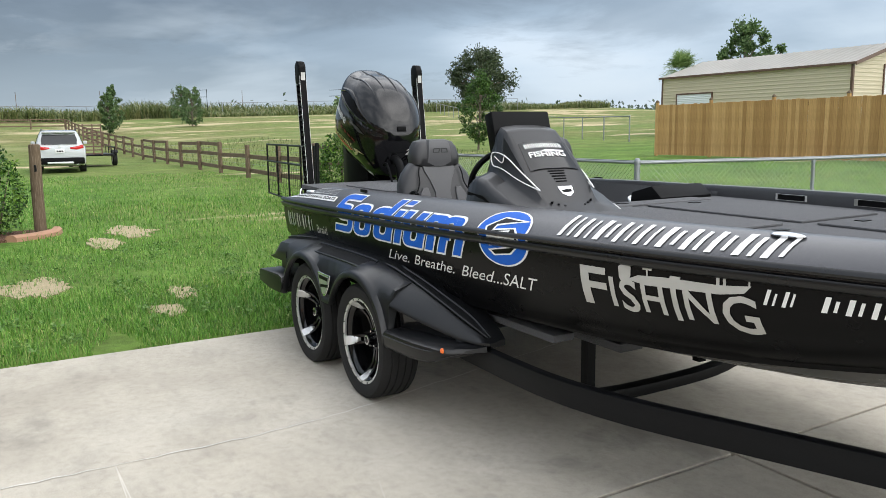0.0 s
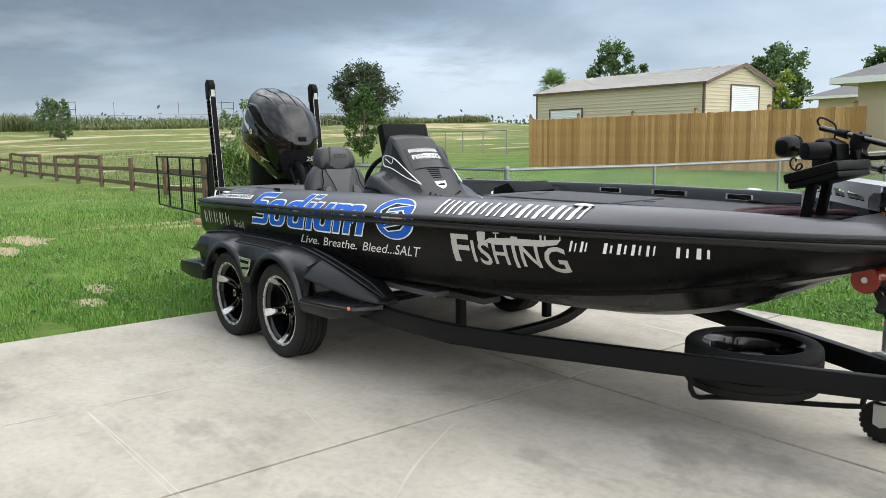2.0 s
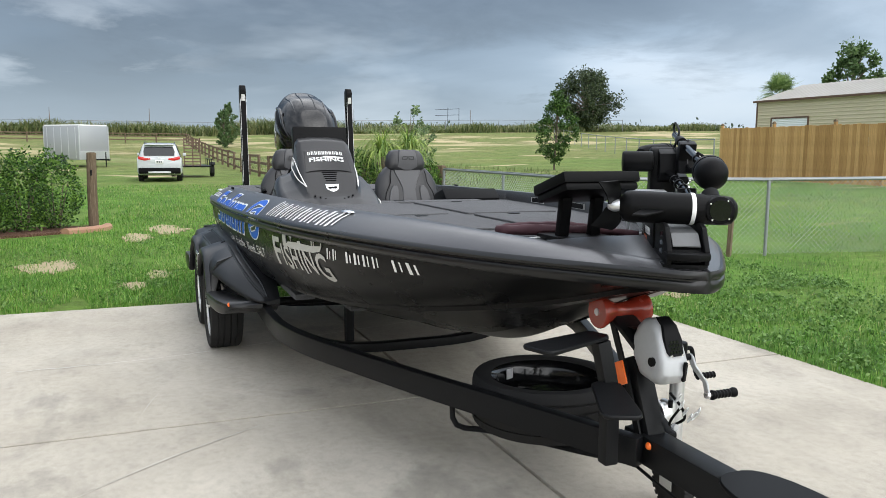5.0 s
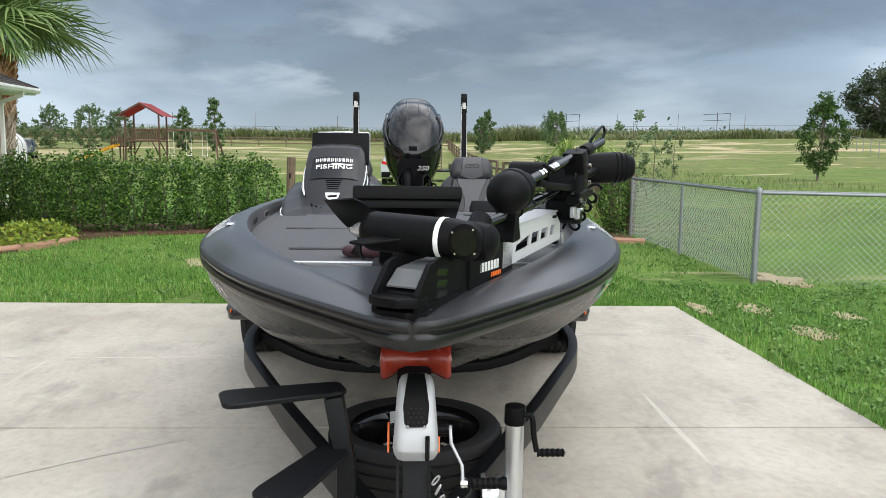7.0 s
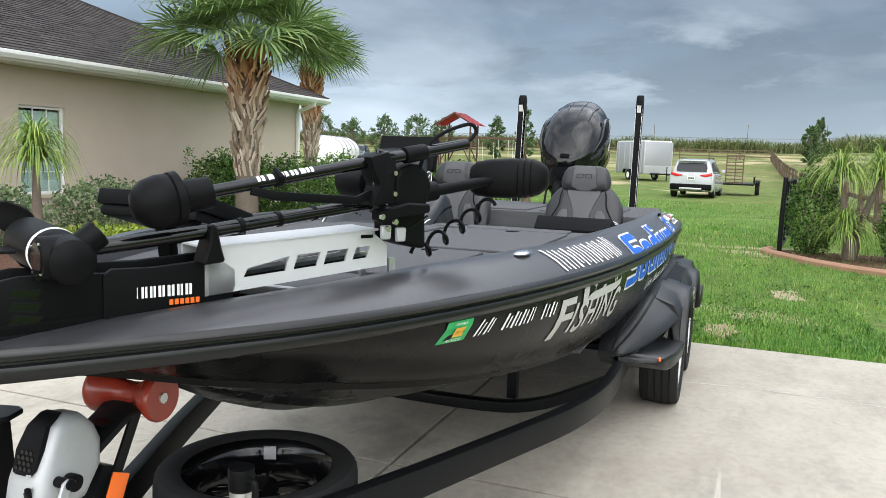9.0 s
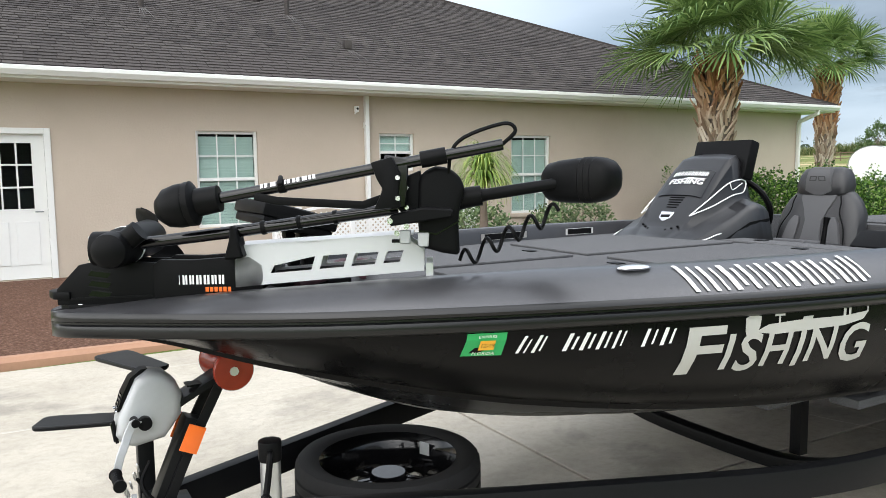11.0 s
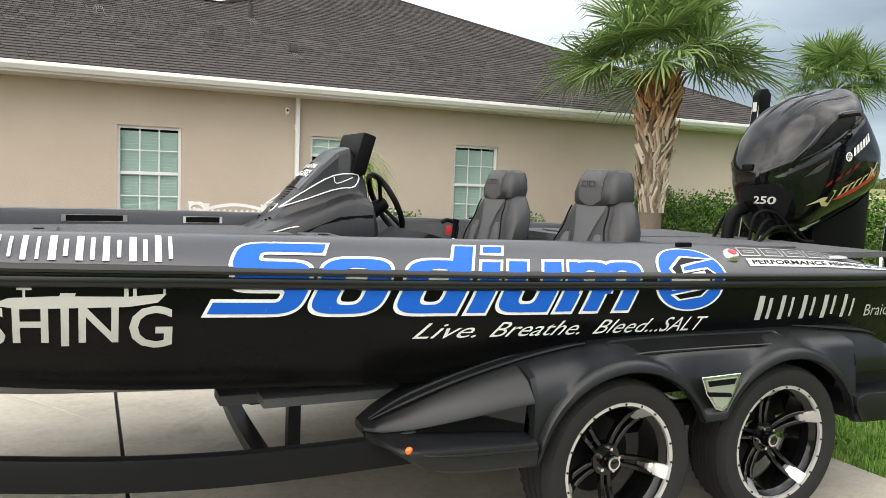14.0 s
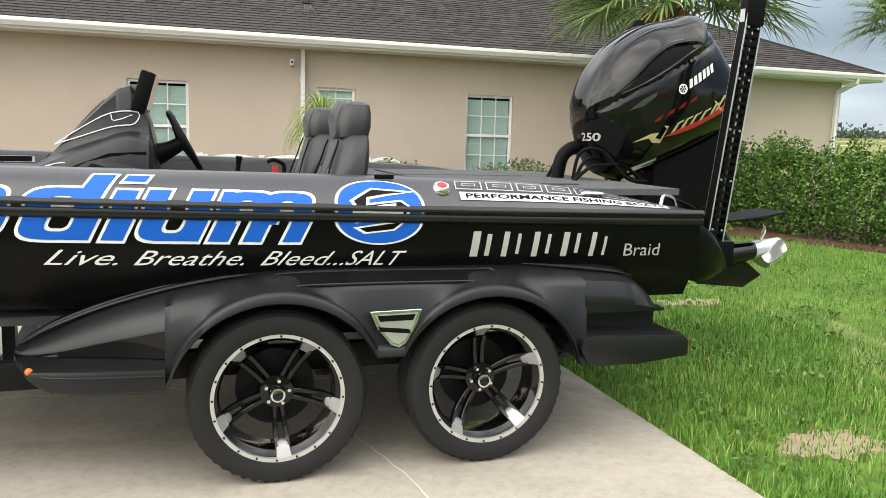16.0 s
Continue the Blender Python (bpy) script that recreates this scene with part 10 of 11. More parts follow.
def rail_fence(pts, label, heights, top_bays, wires=True):
    f = thing("rail_fence", label, "fence", (pts[0][0], pts[0][1], rise(*pts[0])), group="timber rail fences")
    q = random.Random(9)
    for i, (x, y) in enumerate(pts):
        rough_post(x, y, q.uniform(1.08, 1.2), 0.125, f, q.uniform(-0.03, 0.03))
    for i, (a, b) in enumerate(zip(pts, pts[1:])):
        za, zb = rise(*a), rise(*b)
        levels = list(heights) + ([1.06] if i in top_bays else [])
        for h in levels:
            o = 0.075 if i % 2 else 0.079
            n = Vector((-(b[1] - a[1]), b[0] - a[0], 0)).normalized() * -o
            part("rail", bevel(beam([Vector((a[0], a[1], za + h + q.uniform(-0.03, 0.03))) + n, Vector((b[0], b[1], zb + h + q.uniform(-0.03, 0.03))) + n], 0.040, 0.135), 0.006, 1, 40), TIMBER, f, smooth=False)
        if wires and i < 14:
            for h in (0.45, 0.62, 0.92):
                part("wire", tube([(a[0], a[1], za + h), (b[0], b[1], zb + h)], 0.003, 3, 1, bow=False), GALV, f, smooth=False)
    return f


side = [(-8.2, 4.1), (-9.9, 4.2), (-11.6, 4.3), (-14.9, 4.45), (-18.1, 4.5), (-21.3, 4.5), (-24.9, 4.5), (-28.2, 4.5), (-31.8, 4.5), (-35.0, 4.5)] + [(-35.0 - 3.5 * i, 4.5) for i in range(1, 17)]
rail_fence(side, "weathered timber post and rail fence along the field", (0.22, 0.70), (0, 1, 2, 6, 7, 9, 10, 12, 13, 14, 15, 16, 17, 18, 19, 20, 21, 22, 23, 24))
rail_fence([(-92.0, 4.5 - 3.4 * i) for i in range(0, 21)], "weathered timber rail fence across the back field", (0.35, 0.75), range(0, 20), wires=False)


def diamond_wire(a, b, h0, h1, step=0.062, r=0.0016):
    """Chain-link fabric: slanting wires both ways between two posts."""
    a, b = Vector(a), Vector(b)
    L, H = (b - a).length, h1 - h0
    d = (b - a).normalized()
    nrm = Vector((-d.y, d.x, 0))
    vs, fs = [], []
    n = int((L + H) / step)
    for sgn in (0, 1):
        for i in range(n + 1):
            s0 = -H + i * step
            u0, u1 = s0, s0 + H
            t0, t1 = max(0.0, (0 - u0) / H), min(1.0, (L - u0) / H)
            if t1 <= t0:
                continue
            pa = a + d * (u0 + H * t0) + Vector((0, 0, h0 + H * (t0 if not sgn else 1 - t0)))
            pb = a + d * (u0 + H * t1) + Vector((0, 0, h0 + H * (t1 if not sgn else 1 - t1)))
            ax = (pb - pa).normalized()
            p1, p2 = nrm * r, ax.cross(nrm) * r
            k0 = len(vs)
            for p in (pa, pb):
                vs += [tuple(p + p1), tuple(p - p1 * 0.5 + p2 * 0.87), tuple(p - p1 * 0.5 - p2 * 0.87)]
            fs += [(k0, k0 + 1, k0 + 4, k0 + 3), (k0 + 1, k0 + 2, k0 + 5, k0 + 4), (k0 + 2, k0, k0 + 3, k0 + 5)]
    return from_tris("wire_mesh", vs, fs, WIRE)


def chain_fence(pts, label, h=1.06, mesh=True, r=0.024, thick_first=True, step=0.062, wire=0.0016):
    f = thing("chain_link_fence", label, "fence", (pts[0][0], pts[0][1], rise(*pts[0])), group="chain-link fences")
    for i, (x, y) in enumerate(pts):
        z = rise(x, y)
        rr = 0.036 if i == 0 and thick_first else r
        part("post", cyl((x, y, z - 0.1), (x, y, z + h + (0.03 if i == 0 else -0.03)), rr, n=14), GALV, f)
        part("post_cap", revolve([(0.0, 0.035), (rr * 0.7, 0.026), (rr * 1.15, 0.0), (rr * 1.15, -0.03)], 14, "z"), GALV, f, m=Matrix.Translation((x, y, z + h + (0.03 if i == 0 else -0.03))))
    for a, b in zip(pts, pts[1:]):
        za, zb = rise(*a), rise(*b)
        part("top_rail", cyl((a[0], a[1], za + h), (b[0], b[1], zb + h), r * 0.85, n=10), GALV, f)
        if mesh:
            hang("wire_mesh", diamond_wire((a[0], a[1], za), (b[0], b[1], zb), 0.02, h, step, wire), f, "galvanised diamond mesh")
            part("knuckle_band", tube([(a[0], a[1], za + h + r), (b[0], b[1], zb + h + r)], 0.007, 5, 1, bow=False), GALV, f)
    return f


C = (-2.8, 4.06)
chain_fence([C, (-5.36, 4.06), (-8.0, 4.06)], "galvanised chain-link fence along the garden edge", step=0.066, wire=0.0027)
gw = thing("wire_panel", "black welded wire panel tied along the chain-link fence", "wire panel", (-7.9, 4.12, 0))
for z in np.arange(0.06, 0.73, 0.095):
    part("wire", cyl((-7.95, 4.12, z), (-3.05, 4.12, z - 0.02), 0.0030, n=5), STEEL, gw, smooth=False)
for x in np.arange(-7.95, -3.04, 0.10):
    part("wire", cyl((x, 4.126, 0.0), (x, 4.126, 0.73), 0.0022, n=5), STEEL, gw, smooth=False)
chain_fence([C] + [(-2.8 + 0.7 * i, 4.06 + 2.5 * i) for i in range(1, 6)] + [(1.2, 18.6)], "galvanised chain-link fence between the gardens", thick_first=False, step=0.075, wire=0.0024)
chain_fence([(-108.0 - 0.10 * i * 4, 78.0 - 4.6 * i) for i in range(0, 33)], "distant galvanised chain-link boundary fence", h=1.9, mesh=False, r=0.045, thick_first=False)
chain_fence([(-30.0 - 4.0 * i, 30.0 + 1.6 * i) for i in range(0, 21)], "distant galvanised chain-link fence beside the shed", h=1.5, mesh=False, r=0.04, thick_first=False)
st = thing("fence_stake", "small weathered timber stake beside the fence", "stake", (-2.2, 6.0, 0))
rough_post(-2.2, 6.0, 0.62, 0.06, st, 0.02, "shaft")

# far utility poles and a field gate frame on the skyline
for i, (x, y, h) in enumerate(((-160, 30, 4.5), (-158, 16, 4.3), (-165, 2, 4.6), (-160, 44, 4.4), (-162, 58, 4.6), (-160, -16, 4.2), (-163, -34, 4.6), (-158, -50, 4.4), (-160, 72, 4.2))):
    z = rise(x, y)
    u = thing("field_pole", "thin grey timber pole at the field's edge", "pole", (x, y, z), group="field poles")
    part("shaft", cyl((x, y, z - 0.2), (x, y, z + h + 1.0), 0.06, 0.045, n=8), TIMBER, u)
for y in (26.0, 52.0):
    x, z = -125.0, rise(-125.0, y)
    u = thing("game_stand", "dark metal frame standing on the field edge", "frame", (x, y, z), group="field frames")
    for dy in (0, 2.2):
        part("upright", cyl((x, y + dy, z - 0.2), (x, y + dy, z + 4.4), 0.045, n=6), STEEL, u)
    for dz in (3.2, 4.3):
        part("crossbar", cyl((x, y - 2.5, z + dz * 0.93), (x, y + 2.2, z + dz), 0.035, n=6), STEEL, u)

# ---------- cedar privacy fence ----------
pf = thing("privacy_fence", "tall honey-coloured cedar board privacy fence", "fence", (-17.35, 19.2, 0.42))
q = random.Random(5)
board_mesh = {}
for v in range(3):
    b = box(0, 0.138, -0.011, 0.011, 0, 1.86 + 0.012 * v, 0.003, 1)
    board_mesh[v] = bpy.data.meshes.new("board")
    b.to_mesh(board_mesh[v])
    b.free()
    board_mesh[v].materials.append(CEDAR)
x = -17.35
while x < -4.35:
    ob = new("board", board_mesh[q.randrange(3)])
    ob.parent = pf
    ob.matrix_parent_inverse = BASES[pf].inverted()
    ob.matrix_basis = Matrix.Translation((x, 19.2 + q.uniform(-0.004, 0.004), rise(x, 19.2) + 0.03)) @ Matrix.Rotation(q.uniform(-0.006, 0.006), 4, "Y")
    x += 0.1425
for x in np.arange(-17.32, -4.2, 2.55):
    z = rise(x, 19.2)
    part("post", box(x - 0.045, x + 0.045, 19.217, 19.31, z - 0.1, z + 2.0, 0.006), CEDAR, pf, smooth=False)
    part("post_cap", revolve([(0.0, 0.09), (0.035, 0.075), (0.06, 0.045), (0.075, 0.012), (0.075, 0.0)], 4, "z"), TIMBER, pf, m=Matrix.Translation((x, 19.26, z + 2.0)) @ Matrix.Rotation(0.785, 4, "Z"), smooth=False)
for h in (0.35, 1.0, 1.6):
    part("rail", box(-17.3, -4.3, 19.212, 19.25, 0.42 + h, 0.51 + h), CEDAR, pf, smooth=False)

# ---------- metal shed ----------
SIDING = grained("cream_metal_siding", (0.50, 0.44, 0.32), 0.5, scale=8, amount=0.06, bump=0.0, spots=0.6)
ROOFING = grained("pale_metal_roofing", (0.52, 0.50, 0.46), 0.45, scale=6, amount=0.08, bump=0.0, spots=0.5)
BROWN = grained("brown_trim_metal", (0.10, 0.055, 0.035), 0.5, scale=20, amount=0.1, bump=0.0)
ROLLUP = grained("white_rollup_door", (0.66, 0.69, 0.70), 0.45, scale=20, amount=0.04, bump=0.0)
X0, X1, Y0, Y1, ZE, ZR, YR = -36.3, -22.1, 39.2, 47.45, 4.95, 6.2, 43.4
ZG = 0.6
shed = thing("metal_shed", "cream ribbed-metal shed with pale gabled roof", "shed", (X1, Y0, ZG))


def ribbed(z0, z1, pitch=0.23, depth=0.022):
    out, z = [], z0
    while z < z1 - 0.01:
        for dz, d in ((0.0, 0.0), (0.55, 0.0), (0.70, depth), (0.92, depth)):
            if z + dz * pitch < z1:
                out.append((d, z + dz * pitch))
        z += pitch
    out.append((0.0, z1))
    return out


prof = ribbed(ZG, ZE)
for i, (wz0, wz1, xa, xb) in enumerate(((ZG, ZE, X0, X1),)):
    b = bmesh.new()
    rows = [[b.verts.new((x, Y0 - d, z)) for d, z in prof] for x in (xa, xb)]
    for a, c in zip(range(len(prof) - 1), range(1, len(prof))):
        b.faces.new((rows[0][a], rows[1][a], rows[1][c], rows[0][c]))
    add(b, box(xa, xb, Y0 + 0.01, Y0 + 0.08, ZG - 0.3, ZE))
    part("wall", b, SIDING, shed, smooth=False)
part("wall", box(X0, X1, Y1 - 0.08, Y1, ZG - 0.3, ZE), SIDING, shed, smooth=False)


def gable(xf, xb):
    b = bmesh.new()
    prof = ribbed(ZG, ZR)
    rows = []
    for d, z in prof:
        k = 0.0 if z < ZE else (z - ZE) / (ZR - ZE)
        ya, yb = Y0 + (YR - Y0) * k, Y1 + (YR - Y1) * k
        rows.append((b.verts.new((xf + d * (1 if xf > xb else -1), ya, z)), b.verts.new((xf + d * (1 if xf > xb else -1), yb, z))))
    for a, c in zip(rows, rows[1:]):
        b.faces.new((a[0], a[1], c[1], c[0]))
    bmesh.ops.remove_doubles(b, verts=b.verts, dist=1e-4)
    add(b, extrude_profile([(Y0 + 0.02, ZG - 0.3), (Y1 - 0.02, ZG - 0.3), (Y1 - 0.02, ZE), (YR, ZR - 0.02), (Y0 + 0.02, ZE)], min(xf, xb), max(xf, xb) - 0.01, axis="x"))
    return b


part("wall", gable(X1, X1 - 0.08), SIDING, shed, smooth=False)
part("wall", gable(X0, X0 + 0.08), SIDING, shed, smooth=False)
for ya, yb in ((Y0 - 0.25, YR), (Y1 + 0.25, YR)):
    k = (ZR - ZE) / (YR - Y0)
    za = ZR - k * abs(YR - ya) + 0.05
    b = bmesh.new()
    rows = []
    nx = 63
    for i in range(nx * 2 + 1):
        x = X0 - 0.2 + (X1 - X0 + 0.5) * i / (nx * 2)
        u = 0.03 if i % 4 == 1 else 0.0
        rows.append((b.verts.new((x, ya, za + u)), b.verts.new((x, yb, ZR + 0.05 + u))))
    for a, c in zip(rows, rows[1:]):
        b.faces.new((a[0], c[0], c[1], a[1]))
    bmesh.ops.solidify(b, geom=b.faces[:], thickness=0.03)
    part("roof", b, ROOFING, shed, "pale ribbed metal roof", smooth=False)
    part("rake_trim", beam([(X1 + 0.31, ya, za - 0.04), (X1 + 0.31, yb, ZR + 0.01)], 0.03, 0.20), BROWN, shed, smooth=False)
part("eave_trim", beam([(X0 - 0.2, Y0 - 0.26, ZE - 0.04), (X1 + 0.3, Y0 - 0.26, ZE - 0.04)], 0.02, 0.14), BROWN, shed, smooth=False)
for x, y in ((X0, Y0), (X1, Y0), (X1, Y1)):
    part("corner_trim", box(x - 0.11, x + 0.03, y - 0.03 if y == Y0 else y - 0.11, y + 0.11 if y == Y0 else y + 0.03, ZG - 0.1, ZE - 0.02), BROWN, shed, smooth=False)


def roll_door(axis, pos, a, b, z0, z1, name):
    d = new(name)
    d.parent = shed
    d.matrix_parent_inverse = BASES[shed].inverted()
    d["label"] = "white roll-up shutter in brown trim"
    bm, z = bmesh.new(), z0
    rows = []
    while z < z1:
        for dz, off in ((0.0, 0.0), (0.03, 0.02), (0.08, 0.02), (0.11, 0.0)):
            zz = min(z1, z + dz)
            o = pos + off * (1 if axis == "x" else -1)
            rows.append([bm.verts.new((o, u, zz) if axis == "x" else (u, o, zz)) for u in (a, b)])
        z += 0.12
    for r0, r1 in zip(rows, rows[1:]):
        bm.faces.new((r0[0], r0[1], r1[1], r1[0]))
    part("shutter", bm, ROLLUP, d, smooth=False)
    s = 1 if axis == "x" else -1
    lo, hi = sorted((pos - s * 0.02, pos + s * 0.05))
    for u0, u1, v0, v1 in ((a - 0.1, a, z0, z1 + 0.1), (b, b + 0.1, z0, z1 + 0.1), (a, b, z1, z1 + 0.1)):
        part("trim", box(lo, hi, u0, u1, v0, v1) if axis == "x" else box(u0, u1, lo, hi, v0, v1), BROWN, d, smooth=False)
    return d


roll_door("x", X1 + 0.03, 42.2, 45.5, ZG, 4.85, "door")
roll_door("y", Y0 - 0.03, -34.9, -31.9, ZG, 3.7, "door")
for xa in (-30.6, -25.6):
    w = new("window")
    w.parent = shed
    w.matrix_parent_inverse = BASES[shed].inverted()
    part("frame", box(xa, xa + 1.2, Y0 - 0.06, Y0 - 0.03, 2.4, 2.95, 0.01), BROWN, w, smooth=False)
    part("pane", box(xa + 0.07, xa + 1.13, Y0 - 0.07, Y0 - 0.062, 2.47, 2.88), GLOSS, w, smooth=False)

# ---------- neighbouring houses ----------
BEIGE = grained("beige_stucco", (0.50, 0.43, 0.29), 0.9, scale=30, amount=0.1, bump=0.3, dist=0.01, spots=0.8)
GREYROOF = grained("grey_shingle", (0.15, 0.145, 0.145), 0.9, scale=30, amount=0.3, bump=0.3, dist=0.01)


def small_house(x0, x1, y0, y1, zg, ze, pitch, label, over=0.55, shutters=()):
    h = thing("house", label, "house", (x0, y0, zg), group="neighbouring houses")
    part("wall", box(x0, x1, y0, y1, zg - 0.3, ze), BEIGE, h, smooth=False)
    a0, a1, b0, b1 = x0 - over, x1 + over, y0 - over, y1 + over
    run = min(a1 - a0, b1 - b0) / 2
    zr = ze + run * pitch
    mid = [(a0 + run, (b0 + b1) / 2), (a1 - run, (b0 + b1) / 2)] if a1 - a0 >= b1 - b0 else [((a0 + a1) / 2, b0 + run), ((a0 + a1) / 2, b1 - run)]
    b = bmesh.new()
    c = [b.verts.new((x, y, ze + 0.04)) for x, y in ((a0, b0), (a1, b0), (a1, b1), (a0, b1))]
    r = [b.verts.new((x, y, zr)) for x, y in mid]
    if a1 - a0 >= b1 - b0:
        fs = ((c[0], c[1], r[1], r[0]), (c[1], c[2], r[1]), (c[2], c[3], r[0], r[1]), (c[3], c[0], r[0]))
    else:
        fs = ((c[0], c[1], r[0]), (c[1], c[2], r[1], r[0]), (c[2], c[3], r[1]), (c[3], c[0], r[0], r[1]))
    for f in fs:
        b.faces.new(f)
    b.faces.new(c[::-1])
    part("roof", b, GREYROOF, h, "grey shingle hip roof", smooth=False)
    for pa, pb in (((a0, b0), (a1, b0)), ((a1, b0), (a1, b1)), ((a0, b1), (a0, b0))):
        part("fascia", beam([(*pa, ze - 0.04), (*pb, ze - 0.04)], 0.06, 0.18), TRIM, h, smooth=False)
    part("soffit", box(a0 + 0.03, a1 - 0.03, b0 + 0.03, b1 - 0.03, ze - 0.11, ze - 0.08), TRIM, h, smooth=False)
    for xa in shutters:
        w = new("window")
        w.parent = h
        w.matrix_parent_inverse = BASES[h].inverted()
        part("frame", box(xa, xa + 0.9, y0 - 0.05, y0 + 0.02, zg + 0.9, zg + 2.2, 0.01), TRIM, w, smooth=False)
        part("pane", box(xa + 0.07, xa + 0.83, y0 - 0.06, y0 - 0.052, zg + 0.97, zg + 2.13), GLOSS, w, smooth=False)
        for d in (-0.36, 0.94):
            part("shutter", box(xa + d, xa + d + 0.32, y0 - 0.04, y0 + 0.01, zg + 0.85, zg + 2.25), RED_BROWN, w, smooth=False)
    return h


RED_BROWN = grained("oxblood_paint", (0.10, 0.03, 0.03), 0.5, scale=20, amount=0.1, bump=0.0)
small_house(-4.85, 9.0, 20.0, 31.0, 0.45, 3.12, 0.42, "beige stucco neighbouring house with grey shingle roof")
small_house(-21.6, -9.0, 53.0, 63.0, 1.1, 4.35, 0.4, "small beige house with grey roof and dark shutters", 0.7, (-20.4, -17.8))

# ---------- vehicles and yard equipment ----------
CARWHITE = grained("silver_white_car_paint", (0.50, 0.52, 0.535), 0.18, scale=4, amount=0.03, bump=0.0, coat=0.6)
CARDARK = grained("slate_blue_car_paint", (0.035, 0.048, 0.060), 0.2, scale=4, amount=0.05, bump=0.0, coat=0.6)
TINT = grained("tinted_car_glass", (0.010, 0.012, 0.014), 0.05, scale=3, amount=0.05, bump=0.0)
REDLAMP = grained("red_lamp_lens", (0.50, 0.012, 0.015), 0.12, scale=30, amount=0.1, bump=0.0, coat=0.4)


def suv(x, y, rz, paint, label):
    """A mid-size sport utility; its own x runs to the nose."""
    z = rise(x, y)
    c = thing("car", label, "car", (x, y, z), rz, group="parked cars")
    W = pose(x, y, z, 0, 0, rz)
    # x, lower half-width, belt half-width, floor z, belt z
    st = [(-2.34, 0.80, 0.80, 0.46, 0.95), (-2.30, 0.88, 0.88, 0.34, 1.02), (-2.0, 0.935, 0.93, 0.26, 1.05), (-0.8, 0.945, 0.935, 0.22, 1.03), (0.6, 0.945, 0.93, 0.22, 1.0), (1.1, 0.94, 0.90, 0.22, 0.99), (1.9, 0.92, 0.84, 0.25, 0.93), (2.2, 0.86, 0.76, 0.3, 0.82), (2.34, 0.70, 0.62, 0.42, 0.70)]
    rings = []
    for f in np.linspace(0, len(st) - 1, 33):
        X, wl_, wb, z0, zb = (interp([(i, r[k]) for i, r in enumerate(st)], f) for k in range(5))
        half = [(wl_ * 0.9, z0), (wl_ * 0.985, z0 + 0.12), (wl_, (z0 + zb) / 2), (wb, zb - 0.05), (wb * 0.95, zb)]
        rings.append([(X, -v, h) for v, h in half] + [(X, v, h) for v, h in half[::-1]])
    part("body", loft(rings), paint, c, m=W)
    cab = [(-2.26, 0.70, 0.62, 1.02, 1.10), (-2.18, 0.80, 0.64, 1.02, 1.32), (-2.02, 0.86, 0.64, 1.03, 1.56), (-1.85, 0.87, 0.63, 1.03, 1.635), (-0.9, 0.88, 0.64, 1.02, 1.68), (0.1, 0.87, 0.63, 1.0, 1.66), (0.55, 0.86, 0.60, 1.0, 1.56), (1.15, 0.82, 0.60, 0.97, 1.14), (1.28, 0.78, 0.6, 0.95, 1.02)]
    rings = []
    for f in np.linspace(0, len(cab) - 1, 33):
        X, wb, wt, zb, zt = (interp([(i, r[k]) for i, r in enumerate(cab)], f) for k in range(5))
        half = [(wb, zb - 0.06), (wb, zb), (wt + 0.05, zt - 0.09), (wt, zt - 0.02), (wt * 0.6, zt)]
        rings.append([(X, -v, h) for v, h in half] + [(X, v, h) for v, h in half[::-1]])
    part("cabin", loft(rings), paint, c, m=W)
    part("rear_window", loft([[(-2.275, -0.62, 1.11), (-2.275, 0.62, 1.11)], [(-2.21, -0.635, 1.30), (-2.21, 0.635, 1.30)], [(-2.115, -0.58, 1.49), (-2.115, 0.58, 1.49)]], closed=False), TINT, c, "dark tinted rear window", m=W)
    part("spoiler", box(-2.22, -1.85, -0.60, 0.60, 1.565, 1.615, 0.02), paint, c, m=W)
    part("windscreen", loft([[(0.66, -0.58, 1.54), (0.66, 0.58, 1.54)], [(1.22, -0.72, 1.08), (1.22, 0.72, 1.08)]], closed=False), TINT, c, m=W)
    for s in (-1, 1):
        part("side_window", loft([[(-1.75, s * 0.885, 1.08), (-1.55, s * 0.73, 1.52)], [(0.05, s * 0.885, 1.06), (-0.05, s * 0.715, 1.57)], [(0.95, s * 0.865, 1.05), (0.42, s * 0.70, 1.50)]], closed=False), TINT, c, m=W)
        part("tail_light", extrude_profile([(s * 0.36, 0.94), (s * 0.60, 0.90), (s * 0.86, 0.97), (s * 0.84, 1.10), (s * 0.58, 1.03), (s * 0.36, 1.00)], -2.36, -2.20, 0.012, axis="x"), REDLAMP, c, "red tail lamp", m=W)
        part("roof_rail", tube([(-1.8, s * 0.61, 1.64), (-1.5, s * 0.62, 1.70), (0.0, s * 0.61, 1.715), (0.3, s * 0.60, 1.66)], 0.018, 6), STEEL, c, m=W)
        part("mirror", box(0.75, 0.90, s * 1.0 - 0.08, s * 1.0 + 0.08, 1.08, 1.22, 0.04), paint, c, m=W)
        part("exhaust", cyl((-2.40, s * 0.58, 0.36), (-2.2, s * 0.58, 0.36), 0.045, n=12), CHROME, c, m=W)
